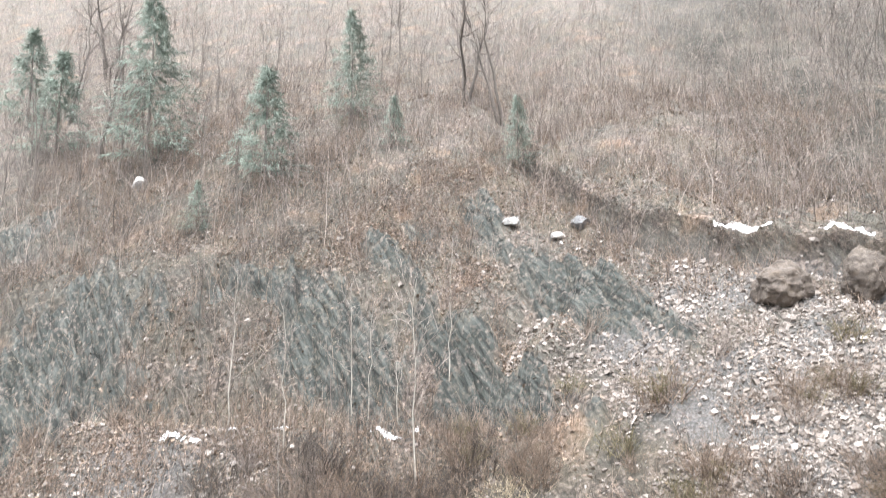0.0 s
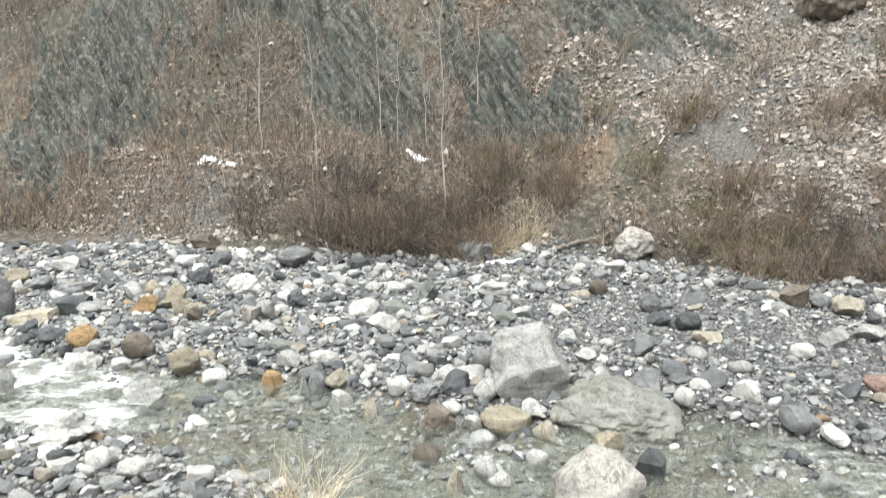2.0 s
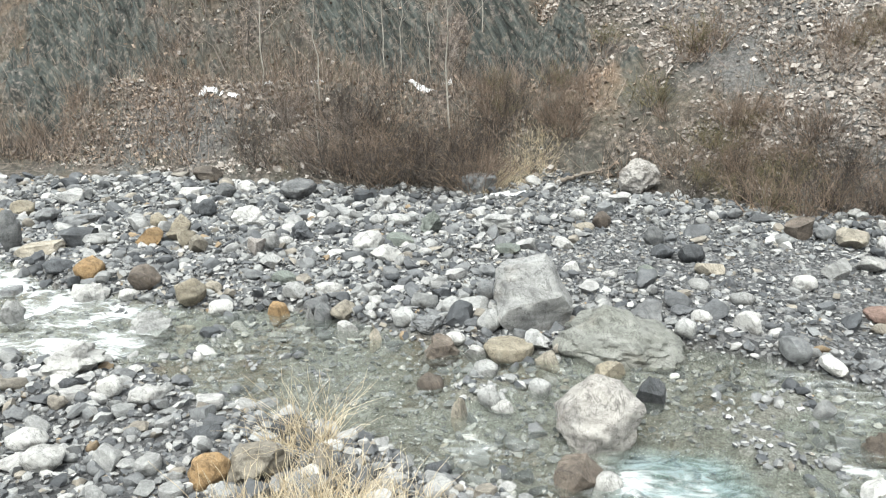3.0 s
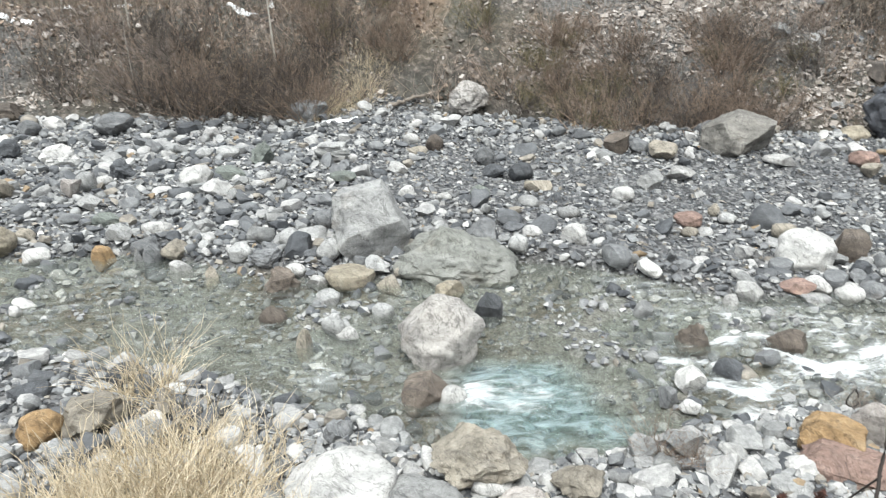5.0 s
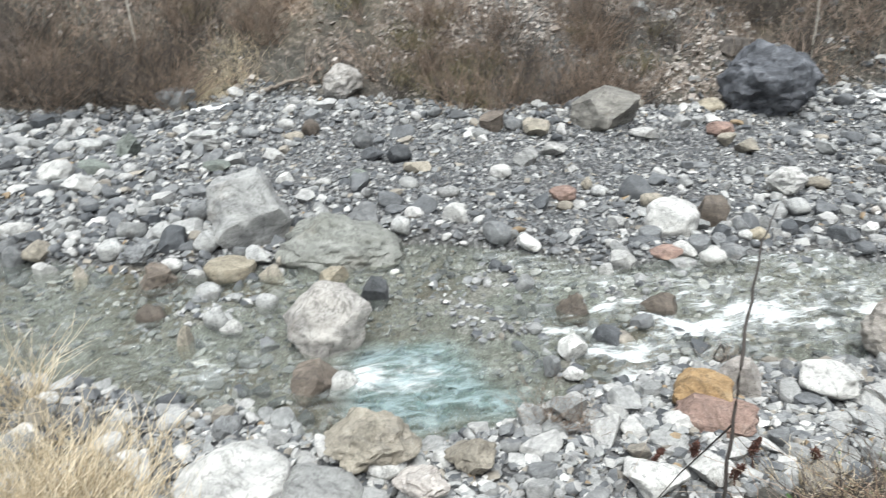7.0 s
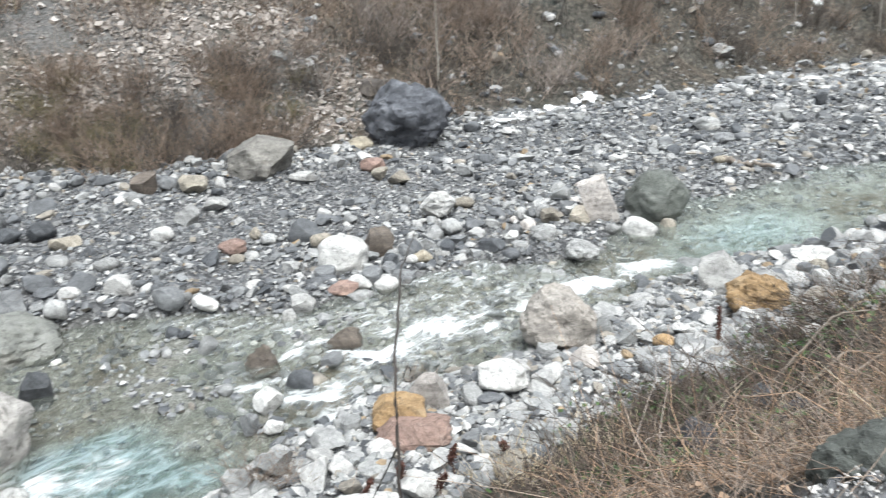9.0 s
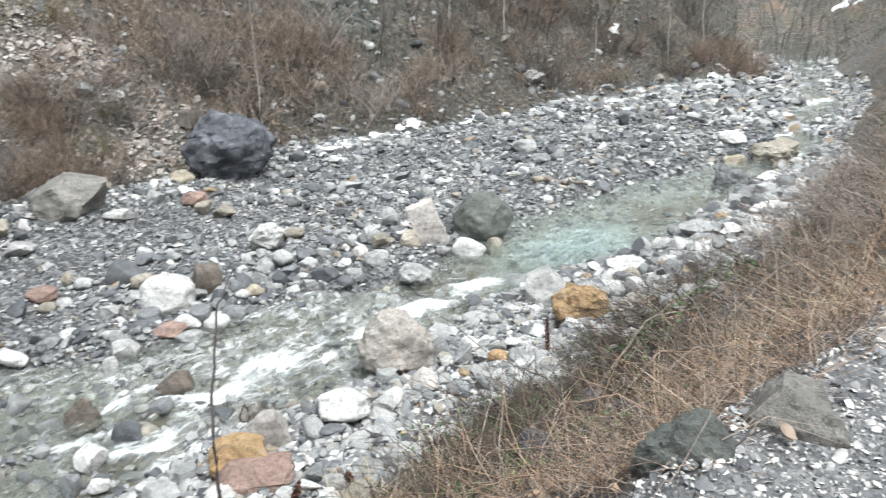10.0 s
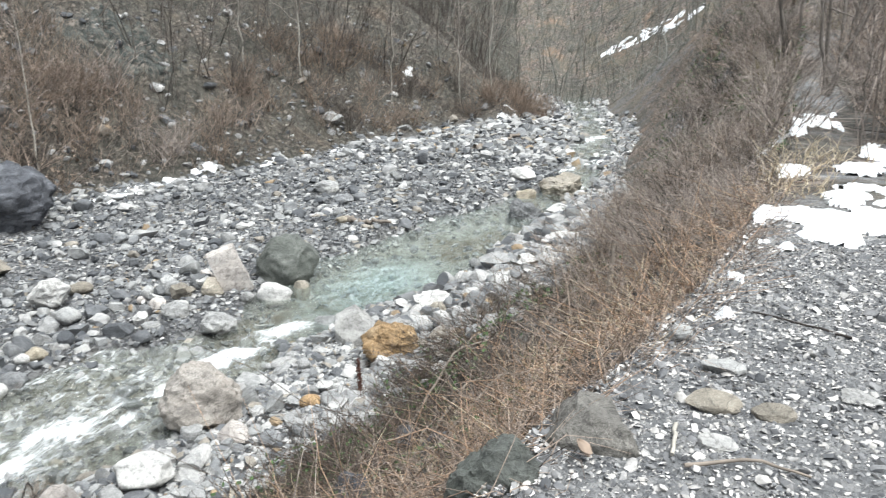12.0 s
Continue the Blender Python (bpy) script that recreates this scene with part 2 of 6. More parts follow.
def ground_look(t, b):
    """Gravel, leaf litter and layered rock, told apart by what lies where."""
    fine, mid, big = noise_tex(t, 38, 5, 0.7), noise_tex(t, 5, 8, 0.65), noise_tex(t, 0.5, 5, 0.6)
    vor = t.nodes.new("ShaderNodeTexVoronoi")
    vor.inputs["Scale"].default_value = 16
    tc = t.nodes.new("ShaderNodeTexCoord")
    t.links.new(tc.outputs["Object"], vor.inputs["Vector"])
    # grit colours, their dark end lowered to deepen the shade between stones
    grit = ramp(t, vor.outputs["Color"], [(0.0, (0.008, 0.009, 0.010)), (0.40, (0.045, 0.047, 0.052)), (0.58, (0.16, 0.16, 0.166)), (1.0, (0.46, 0.455, 0.45))])
    grit = blend(t, 0.35, grit, ramp(t, fine.outputs["Fac"], [(0.35, (0.02, 0.021, 0.023)), (0.7, (0.26, 0.26, 0.26))]))
    litter = ramp(t, mid.outputs["Fac"], [(0.36, (0.022, 0.02, 0.017)), (0.46, (0.085, 0.069, 0.060)), (0.54, (0.19, 0.152, 0.130)), (0.64, (0.43, 0.36, 0.315))])
    litter = blend(t, ramp(t, big.outputs["Fac"], [(0.4, (0, 0, 0)), (0.62, (0.65, 0.65, 0.65))]), litter, ramp(t, fine.outputs["Fac"], [(0.3, (0.06, 0.05, 0.035)), (0.7, (0.22, 0.2, 0.14))]))
    across, run = t.nodes.new("ShaderNodeVectorMath"), t.nodes.new("ShaderNodeVectorMath")
    across.operation = run.operation = "DOT_PRODUCT"
    across.inputs[1].default_value, run.inputs[1].default_value = (4.6, 0.6, 2.6), (-0.25, 0.5, 0.55)
    turn = t.nodes.new("ShaderNodeCombineXYZ")
    for k, v in enumerate((across, run)):
        t.links.new(tc.outputs["Object"], v.inputs[0])
        t.links.new(v.outputs["Value"], turn.inputs[k])
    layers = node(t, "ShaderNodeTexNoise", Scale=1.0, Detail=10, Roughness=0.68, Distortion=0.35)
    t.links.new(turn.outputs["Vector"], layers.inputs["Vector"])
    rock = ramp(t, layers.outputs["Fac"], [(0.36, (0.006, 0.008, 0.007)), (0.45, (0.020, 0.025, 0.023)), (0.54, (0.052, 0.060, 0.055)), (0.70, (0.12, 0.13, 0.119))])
    rock = blend(t, ramp(t, fine.outputs["Fac"], [(0.55, (0, 0, 0)), (0.75, (0.5, 0.5, 0.5))]), rock, (0.05, 0.055, 0.05))
    rock = blend(t, ramp(t, mid.outputs["Fac"], [(0.48, (0, 0, 0)), (0.60, (0.4, 0.4, 0.4))]), rock, litter)
    chips = ramp(t, vor.outputs["Color"], [(0.0, (0.10, 0.105, 0.115)), (0.5, (0.24, 0.245, 0.25)), (1.0, (0.52, 0.51, 0.50))])
    grit = blend(t, attribute(t, "track"), grit, blend(t, 0.4, chips, ramp(t, fine.outputs["Fac"], [(0.3, (0.07, 0.072, 0.08)), (0.7, (0.42, 0.42, 0.42))])))
    rusty, mossy = noise_tex(t, 0.33, 4, 0.6), noise_tex(t, 0.62, 7, 0.7, 0.6)
    litter = blend(t, ramp(t, mossy.outputs["Fac"], [(0.44, (0, 0, 0)), (0.58, (0.8, 0.8, 0.8))]), litter, ramp(t, layers.outputs["Fac"], [(0.38, (0.02, 0.02, 0.017)), (0.52, (0.09, 0.088, 0.075)), (0.66, (0.26, 0.25, 0.22))]))
    litter = blend(t, ramp(t, rusty.outputs["Fac"], [(0.58, (0, 0, 0)), (0.70, (0.5, 0.5, 0.5))]), litter, ramp(t, mid.outputs["Fac"], [(0.3, (0.12, 0.075, 0.05)), (0.55, (0.36, 0.23, 0.15)), (0.75, (0.5, 0.36, 0.26))]))
    # a darker litter tone, mixed in by its own mask
    dark_litter = ramp(t, mid.outputs["Fac"], [(0.36, (0.010, 0.011, 0.009)), (0.50, (0.042, 0.040, 0.031)), (0.66, (0.14, 0.128, 0.104))])
    litter = blend(t, attribute(t, "dark_litter"), litter, dark_litter)
    colour = blend(t, attribute(t, "litter"), grit, litter)
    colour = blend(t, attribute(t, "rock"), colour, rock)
    soaked = ramp(t, fine.outputs["Fac"], [(0.3, (0.085, 0.083, 0.070)), (0.5, (0.29, 0.285, 0.248)), (0.68, (0.62, 0.62, 0.575))])
    silt = ramp(t, big.outputs["Fac"], [(0.38, (0.66, 0.56, 0.44)), (0.48, (0.98, 0.97, 0.90)), (0.58, (1.15, 1.18, 1.15))])
    colour = blend(t, attribute(t, "wet"), colour, blend(t, 1.0, blend(t, 0.5, soaked, grit), silt, "MULTIPLY"))
    t.links.new(colour, b.inputs["Base Color"])
    b.inputs["Roughness"].default_value = 0.85
    both = blend(t, 0.5, mid.outputs["Fac"], fine.outputs["Fac"])
    both = blend(t, attribute(t, "rock"), both, layers.outputs["Fac"])
    bump(t, b, both, 1.0, 0.14)


GROUND = material("gravel_litter_and_rock", ground_look)


# ---- ground: one sheet out to the ridges, cut along its natural borders ----
def spaced(*runs):
    out = []
    for a, b, s in runs:
        out.extend(np.arange(a, b - 1e-6, s))
    out.append(runs[-1][1])
    return np.array(out)


gx = spaced((-400, -80, 16), (-80, -34, 2.5), (-34, -20, 0.6), (-20, -16, 0.2), (-16, 9, 0.12), (9, 20, 0.2), (20, 45, 0.4), (45, 90, 1.2), (90, 400, 16))
gy = spaced((-300, -30, 15), (-30, -6, 1.2), (-6, 26, 0.2), (26, 36, 0.12), (36, 44, 0.3), (44, 60, 0.5), (60, 120, 2.5), (120, 400, 15))
GX, GY = np.meshgrid(gx, gy)
GZ = height(GX, GY)
GD = (GY - foot_y(GX)) * 0.95
ROCK = rock_mask(GX, GD) * (GD > 1.0)
scree = step(4.2, 6.5, GX + 0.35 * (GD - 6) + 1.0 * fbm(GX, GY, 3, 3, 51)) * step(13, 9, GD) * step(17, 13, GX) * (GD > 0)
scree = np.maximum(scree, np.exp(-((GX + 10.5) / 2.6) ** 2) * step(4.4, 2.5, GD) * (GD > 0))
below = GY - scar_y(GX)
scree = np.maximum(scree, step(6, 9, GX) * step(20, 17, GX) * step(-7, -4, below) * step(0.2, -0.1, below))
FRINGE = GY - fringe(GX)
LITTER = np.where(FRINGE > -0.3, step(-0.3, 0.7, FRINGE) * (1 - 0.6 * scree * step(-0.3, 0.3, fbm(GX, GY, 1.5, 4, 52) + 0.25)), 0)
bank_part = step(0.0, 0.5, GY - edge_y(GX)) * step(0.4, -0.4, GY - near_y(GX))
wild = step(7, 10, GX) * step(0.2, -0.2, GY - near_y(GX))
LITTER = np.maximum(LITTER, np.maximum(bank_part, wild) * step(-0.6, 0.2, fbm(GX, GY, 0.8, 4, 53) + 0.2))
LITTER = np.maximum(LITTER, step(62, 72, GX) * (GY > -60))
WET = step(-0.35, 0.1, water_depth(GX, GY)) * (GD < -0.5) * (GY > near_y(GX)) * step(70, 62, GX)
# litter turns darker at the slope's foot, towards both ends and on the bank
DARK_LITTER = np.where(FRINGE > 0, np.maximum.reduce([0.85 * step(14, 19, GX), 0.75 * step(3.6, 1.2, GD) * step(4.5, 2.5, np.abs(GX + 1.2)), 0.5 * step(4.0, 1.5, GD), 0.55 * step(-1, -7, GX) * step(5, 8, GD) * step(26, 17, GD)]) * np.clip(0.8 + 0.5 * fbm(GX, GY, 2.0, 3, 54), 0, 1.2), 0)
DARK_LITTER = np.maximum(DARK_LITTER, bank_part * 0.85 * step(16, 11, GX))
TRACK = np.maximum(step(0.6, 0.0, GY - edge_y(GX)), 0.3 * scree)
ZONE = np.where(FRINGE > 0, 1, np.where(GY > near_y(GX), 0, np.where((GY > edge_y(GX)) | (GX > 12) | (GY < -5), 2, 3)))


def sheet(name, zone, label, category):
    ny, nx = GX.shape
    face_zone = ZONE[:-1, :-1]
    j, i = np.nonzero(face_zone == zone)
    quads = np.stack([j * nx + i, j * nx + i + 1, (j + 1) * nx + i + 1, (j + 1) * nx + i], 1)
    used, quads = np.unique(quads, return_inverse=True)
    quads = quads.reshape(-1, 4)
    me = bpy.data.meshes.new(name)
    me.from_pydata(np.stack([GX.ravel()[used], GY.ravel()[used], GZ.ravel()[used]], 1).tolist(), [], quads.tolist())
    for key, grid in (("litter", LITTER), ("rock", ROCK), ("wet", WET), ("track", TRACK), ("dark_litter", DARK_LITTER)):
        me.attributes.new(key, "FLOAT", "POINT").data.foreach_set("value", grid.ravel()[used].astype(np.float32))
    me.materials.append(GROUND)
    me.shade_smooth()
    return tagged(new(name, me), label, category, kind="structure")


riverbed = sheet("ground", 0, "grey gravel riverbed with dark grit between the stones", "riverbed")
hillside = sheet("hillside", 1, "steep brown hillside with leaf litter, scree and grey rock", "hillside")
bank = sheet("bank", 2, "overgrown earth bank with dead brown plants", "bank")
road = sheet("road", 3, "grey gravel track on top of the bank", "track")


def water_look(t, b):
    """Clear water; where it breaks over stones it carries streaks of foam."""
    tc = t.nodes.new("ShaderNodeTexCoord")
    flow = t.nodes.new("ShaderNodeMapping")
    flow.inputs["Rotation"].default_value, flow.inputs["Scale"].default_value = (0, 0, radians(18)), (0.62, 1.35, 1.0)
    t.links.new(tc.outputs["Object"], flow.inputs["Vector"])
    streaks = node(t, "ShaderNodeTexNoise", Scale=4.6, Detail=8, Roughness=0.66, Distortion=1.1)
    t.links.new(flow.outputs["Vector"], streaks.inputs["Vector"])
    ripple = node(t, "ShaderNodeTexNoise", Scale=4.5, Detail=8, Roughness=0.6, Distortion=0.9)
    t.links.new(flow.outputs["Vector"], ripple.inputs["Vector"])
    broken, foam = t.nodes.new("ShaderNodeMath"), t.nodes.new("ShaderNodeMath")
    broken.operation = foam.operation = "MULTIPLY_ADD"
    t.links.new(streaks.outputs["Fac"], broken.inputs[0])
    broken.inputs[1].default_value, broken.inputs[2].default_value = 1.35, -0.475
    t.links.new(attribute(t, "foam"), foam.inputs[0])
    foam.inputs[1].default_value = 1.08
    t.links.new(broken.outputs[0], foam.inputs[2])
    mask = ramp(t, foam.outputs[0], [(0.34, (0, 0, 0)), (0.52, (0.18, 0.18, 0.18)), (0.68, (0.6, 0.6, 0.6)), (0.86, (0.95, 0.95, 0.95))])
    clear, gloss, froth = t.nodes.new("ShaderNodeBsdfTransparent"), t.nodes.new("ShaderNodeBsdfGlossy"), t.nodes.new("ShaderNodeBsdfDiffuse")
    t.links.new(blend(t, attribute(t, "deep"), (0.95, 0.97, 0.93), (0.60, 0.86, 0.86)), clear.inputs["Color"])
    gloss.inputs["Roughness"].default_value = 0.06
    # turbid body colour; its rippled paleness also stands in for reflected sky
    milk_sheen = t.nodes.new("ShaderNodeBsdfDiffuse")
    t.links.new(blend(t, attribute(t, "deep"), (0.60, 0.65, 0.59), (0.45, 0.565, 0.585)), milk_sheen.inputs["Color"])
    body = t.nodes.new("ShaderNodeMixShader")
    t.links.new(blend(t, 1.0, blend(t, attribute(t, "deep"), (0.075, 0.075, 0.075), (0.46, 0.46, 0.46)), ramp(t, ripple.outputs["Fac"], [(0.38, (0.15, 0.15, 0.15)), (0.5, (0.8, 0.8, 0.8)), (0.62, (1.35, 1.35, 1.35))]), "MULTIPLY"), body.inputs["Fac"])
    t.links.new(clear.outputs["BSDF"], body.inputs[1])
    t.links.new(milk_sheen.outputs["BSDF"], body.inputs[2])
    froth.inputs["Color"].default_value = (0.84, 0.87, 0.88, 1)
    wave = node(t, "ShaderNodeBump", Strength=1.0, Distance=0.22)
    t.links.new(attribute(t, "waves"), wave.inputs["Strength"])
    t.links.new(blend(t, 0.35, ripple.outputs["Fac"], streaks.outputs["Fac"]), wave.inputs["Height"])
    fresnel = node(t, "ShaderNodeFresnel", IOR=1.33)
    for n in (gloss, fresnel, froth, milk_sheen):
        t.links.new(wave.outputs["Normal"], n.inputs["Normal"])
    surface, whole = t.nodes.new("ShaderNodeMixShader"), t.nodes.new("ShaderNodeMixShader")
    t.links.new(fresnel.outputs["Fac"], surface.inputs["Fac"])
    t.links.new(body.outputs["Shader"], surface.inputs[1])
    t.links.new(gloss.outputs["BSDF"], surface.inputs[2])
    t.links.new(mask, whole.inputs["Fac"])
    t.links.new(surface.outputs["Shader"], whole.inputs[1])
    t.links.new(froth.outputs["BSDF"], whole.inputs[2])
    t.links.new(whole.outputs["Shader"], t.nodes["Material Output"].inputs["Surface"])
    t.nodes.remove(b)


WATER = material("clear_green_stream_water", water_look)
wx, wy = spaced((-40, -16, 0.5), (-16, -9, 0.1), (-9, 12, 0.06), (12, 26, 0.1), (26, 70, 0.4)), spaced((3, 6, 0.1), (6, 14, 0.06), (14, 18, 0.1), (18, 26, 0.4))
WX, WY = np.meshgrid(wx, wy)
inside = water_depth(WX, WY)
foam_at = [(4.4, 8.0, 0.7, 0.25), (4.75, 7.35, 0.5, 0.35),
           (5.9, 7.7, 0.9, 0.42), (6.9, 7.7, 1.1, 0.45), (4.75, 6.6, 0.5, 0.4), (5.4, 8.35, 0.5, 0.25), (8.0, 7.2, 1.2, 0.4), (9.8, 7.0, 1.3, 0.32), (11.1, 6.85, 0.9, 0.3), (26, 4.6, 1.2, 0.5), (31, 4.9, 3, 0.5), (40, 5.9, 5, 0.6)]
along_flow, across_flow = WX * 0.95 - WY * 0.31, WX * 0.31 + WY * 0.95
RIDGES = 1 - np.abs(fbm(along_flow * 0.38, across_flow + 0.25 * fbm(WX, WY, 1.0, 3, 66), 0.42, 4, 65)) * 1.7
FOAM = np.maximum.reduce([np.clip(0.22 + 0.52 * RIDGES, 0.02, 0.78) * np.exp(-(((WX - a) * 0.95 - (WY - b) * 0.31) / r) ** 2 - (((WX - a) * 0.31 + (WY - b) * 0.95) / s) ** 2) for a, b, r, s in foam_at])
FOAM = np.maximum(FOAM, 0.27 * step(3.6, 5, WX) * step(12.5, 9, WX) * np.clip(0.2 + 0.8 * RIDGES, 0, 1.1))
SPRAY = 0.8 + 0.35 * fbm(WX, WY, 0.35, 3, 67)
FOAM = np.maximum(FOAM, 0.66 * SPRAY * np.exp(-((WX - 1.62) / 0.42) ** 2 - ((WY - 7.66) / 0.34) ** 2))
FOAM = np.maximum(FOAM, 0.40 * SPRAY * np.exp(-((WX - 2.0) / 0.75) ** 2 - ((WY - 7.62) / 0.32) ** 2))
FOAM = np.maximum(FOAM, 0.40 * np.clip(RIDGES, 0, 1) * SPRAY * np.exp(-((WX - 0.2) / 0.9) ** 2 - ((WY - 8.5) / 0.32) ** 2))
FOAM = np.maximum(FOAM, 0.42 * np.clip(RIDGES, 0, 1) * SPRAY * np.exp(-((WX - 0.9) / 0.6) ** 2 - ((WY - 10.4) / 0.3) ** 2))
for a, b, r, c in ((-8.9, 14.9, 2.0, 1.3), (-7.2, 13.3, 1.7, 1.0), (-6.5, 11.5, 1.5, 0.8)):
    FOAM = np.maximum(FOAM, (0.36 + 0.34 * np.clip(RIDGES, 0, 1)) * SPRAY * np.exp(-((WX - a) / r) ** 4 - ((WY - b) / c) ** 4))
FOAM = np.maximum(FOAM, 0.08 * step(4.0, 1.0, WX))
FOAM = np.maximum(FOAM, 0.22 * np.clip(RIDGES, 0, 1) * step(-3.5, -6.5, WX))
# no froth here: whitens the far reach in place of its pale reflection
FOAM = np.maximum(FOAM, 0.10 * step(16, 19, WX))
FOAM = np.maximum(FOAM, 0.20 * step(24, 30, WX) * np.clip(RIDGES, 0.3, 1))
DEEP = np.maximum(pool_part(WX, WY), 0.8 * np.exp(-((WX - 13.9) / 2.3) ** 2 - ((WY - 6.2) / 1.2) ** 2))
# milky tone over the whole reach, standing in for mirrored sky
DEEP = np.maximum(DEEP, 0.18 * step(11.0, 13.5, WX))
DEEP = np.maximum(DEEP, 0.07 * np.clip(0.5 + fbm(WX, WY, 1.5, 3, 64), 0, 1))
WZ = 0.02 + 0.05 * step(11, 14, WX) + 0.16 * FOAM * fbm(WX, WY, 0.5, 3, 61) + 0.03 * fbm(WX * 0.6, WY, 0.45, 3, 62)
keep = (inside[:-1, :-1] > -0.55)
j, i = np.nonzero(keep)
nx = len(wx)
quads = np.stack([j * nx + i, j * nx + i + 1, (j + 1) * nx + i + 1, (j + 1) * nx + i], 1)
used, quads = np.unique(quads, return_inverse=True)
me = bpy.data.meshes.new("water")
me.from_pydata(np.stack([WX.ravel()[used], WY.ravel()[used], WZ.ravel()[used]], 1).tolist(), [], quads.reshape(-1, 4).tolist())
CALM = 1 - 0.8 * step(12, 14, WX)
for key, grid in (("foam", FOAM), ("deep", DEEP), ("waves", CALM)):
    me.attributes.new(key, "FLOAT", "POINT").data.foreach_set("value", grid.ravel()[used].astype(np.float32))
me.materials.append(WATER)
me.shade_smooth()
water = tagged(new("water", me), "clear shallow mountain stream with white rapids and turquoise pools", "stream", kind="structure")
water.visible_shadow = False


# ---- stones ----
def banded(t):
    """Noise drawn out in layers, as in bedded limestone and slate."""
    tc, turn = t.nodes.new("ShaderNodeTexCoord"), t.nodes.new("ShaderNodeMapping")
    turn.inputs["Rotation"].default_value, turn.inputs["Scale"].default_value = (0.5, 0.35, 0.2), (1.3, 1.8, 5.5)
    t.links.new(tc.outputs["Object"], turn.inputs["Vector"])
    n = node(t, "ShaderNodeTexNoise", Scale=1.0, Detail=7, Roughness=0.62, Distortion=0.5)
    t.links.new(turn.outputs["Vector"], n.inputs["Vector"])
    return n


def stone_look(dark, mid, light, source="object", stain=(0.16, 0.11, 0.06), vary=0.35):
    def build(t, b):
        grain, patch, vein = noise_tex(t, 55, 4, 0.75), noise_tex(t, 2.6, 8, 0.62, 0.6), noise_tex(t, 4.0, 6, 0.6, 2.2)
        c = ramp(t, patch.outputs["Fac"], [(0.30, dark), (0.5, mid), (0.68, light)])
        c = blend(t, 0.34, c, ramp(t, grain.outputs["Fac"], [(0.3, tuple(v * 0.45 for v in dark)), (0.55, mid), (0.75, tuple(min(0.85, v * 1.3) for v in light))]), "MIX")
        c = blend(t, ramp(t, vein.outputs["Fac"], [(0.49, (0, 0, 0)), (0.5, (0.35, 0.35, 0.35)), (0.51, (0, 0, 0))]), c, tuple(min(0.8, v * 1.5) for v in light))
        beds = banded(t)
        c = blend(t, 1.0, c, ramp(t, beds.outputs["Fac"], [(0.34, (0.66, 0.66, 0.67)), (0.5, (1.0, 1.0, 1.0)), (0.66, (1.12, 1.12, 1.11))]), "MULTIPLY")
        crack = noise_tex(t, 1.9, 5, 0.62, 1.6)
        c = blend(t, ramp(t, crack.outputs["Fac"], [(0.485, (0, 0, 0)), (0.5, (0.7, 0.7, 0.7)), (0.515, (0, 0, 0))]), c, tuple(v * 0.4 for v in dark))
        stains = noise_tex(t, 1.7, 5, 0.6)
        c = blend(t, ramp(t, stains.outputs["Fac"], [(0.55, (0, 0, 0)), (0.75, (0.4, 0.4, 0.4))]), c, stain)
        pits = noise_tex(t, 17, 7, 0.7)
        c = blend(t, 1.0, c, ramp(t, pits.outputs["Fac"], [(0.32, (0.55, 0.55, 0.55)), (0.46, (0.96, 0.96, 0.96)), (0.68, (1.08, 1.08, 1.08))]), "MULTIPLY")
        if source == "object":
            r = t.nodes.new("ShaderNodeObjectInfo").outputs["Random"]
        else:
            r = t.nodes.new("ShaderNodeNewGeometry").outputs["Random Per Island"]
        c = blend(t, 1.0, c, ramp(t, r, [(0.0, (1 - vary,) * 3), (1.0, (1 + vary * 0.35,) * 3)]), "MULTIPLY")
        t.links.new(c, b.inputs["Base Color"])
        b.inputs["Roughness"].default_value = 0.72
        bump(t, b, blend(t, 0.25, blend(t, 0.4, blend(t, 0.5, beds.outputs["Fac"], patch.outputs["Fac"]), pits.outputs["Fac"]), grain.outputs["Fac"]), 0.9, 0.07)
    return build


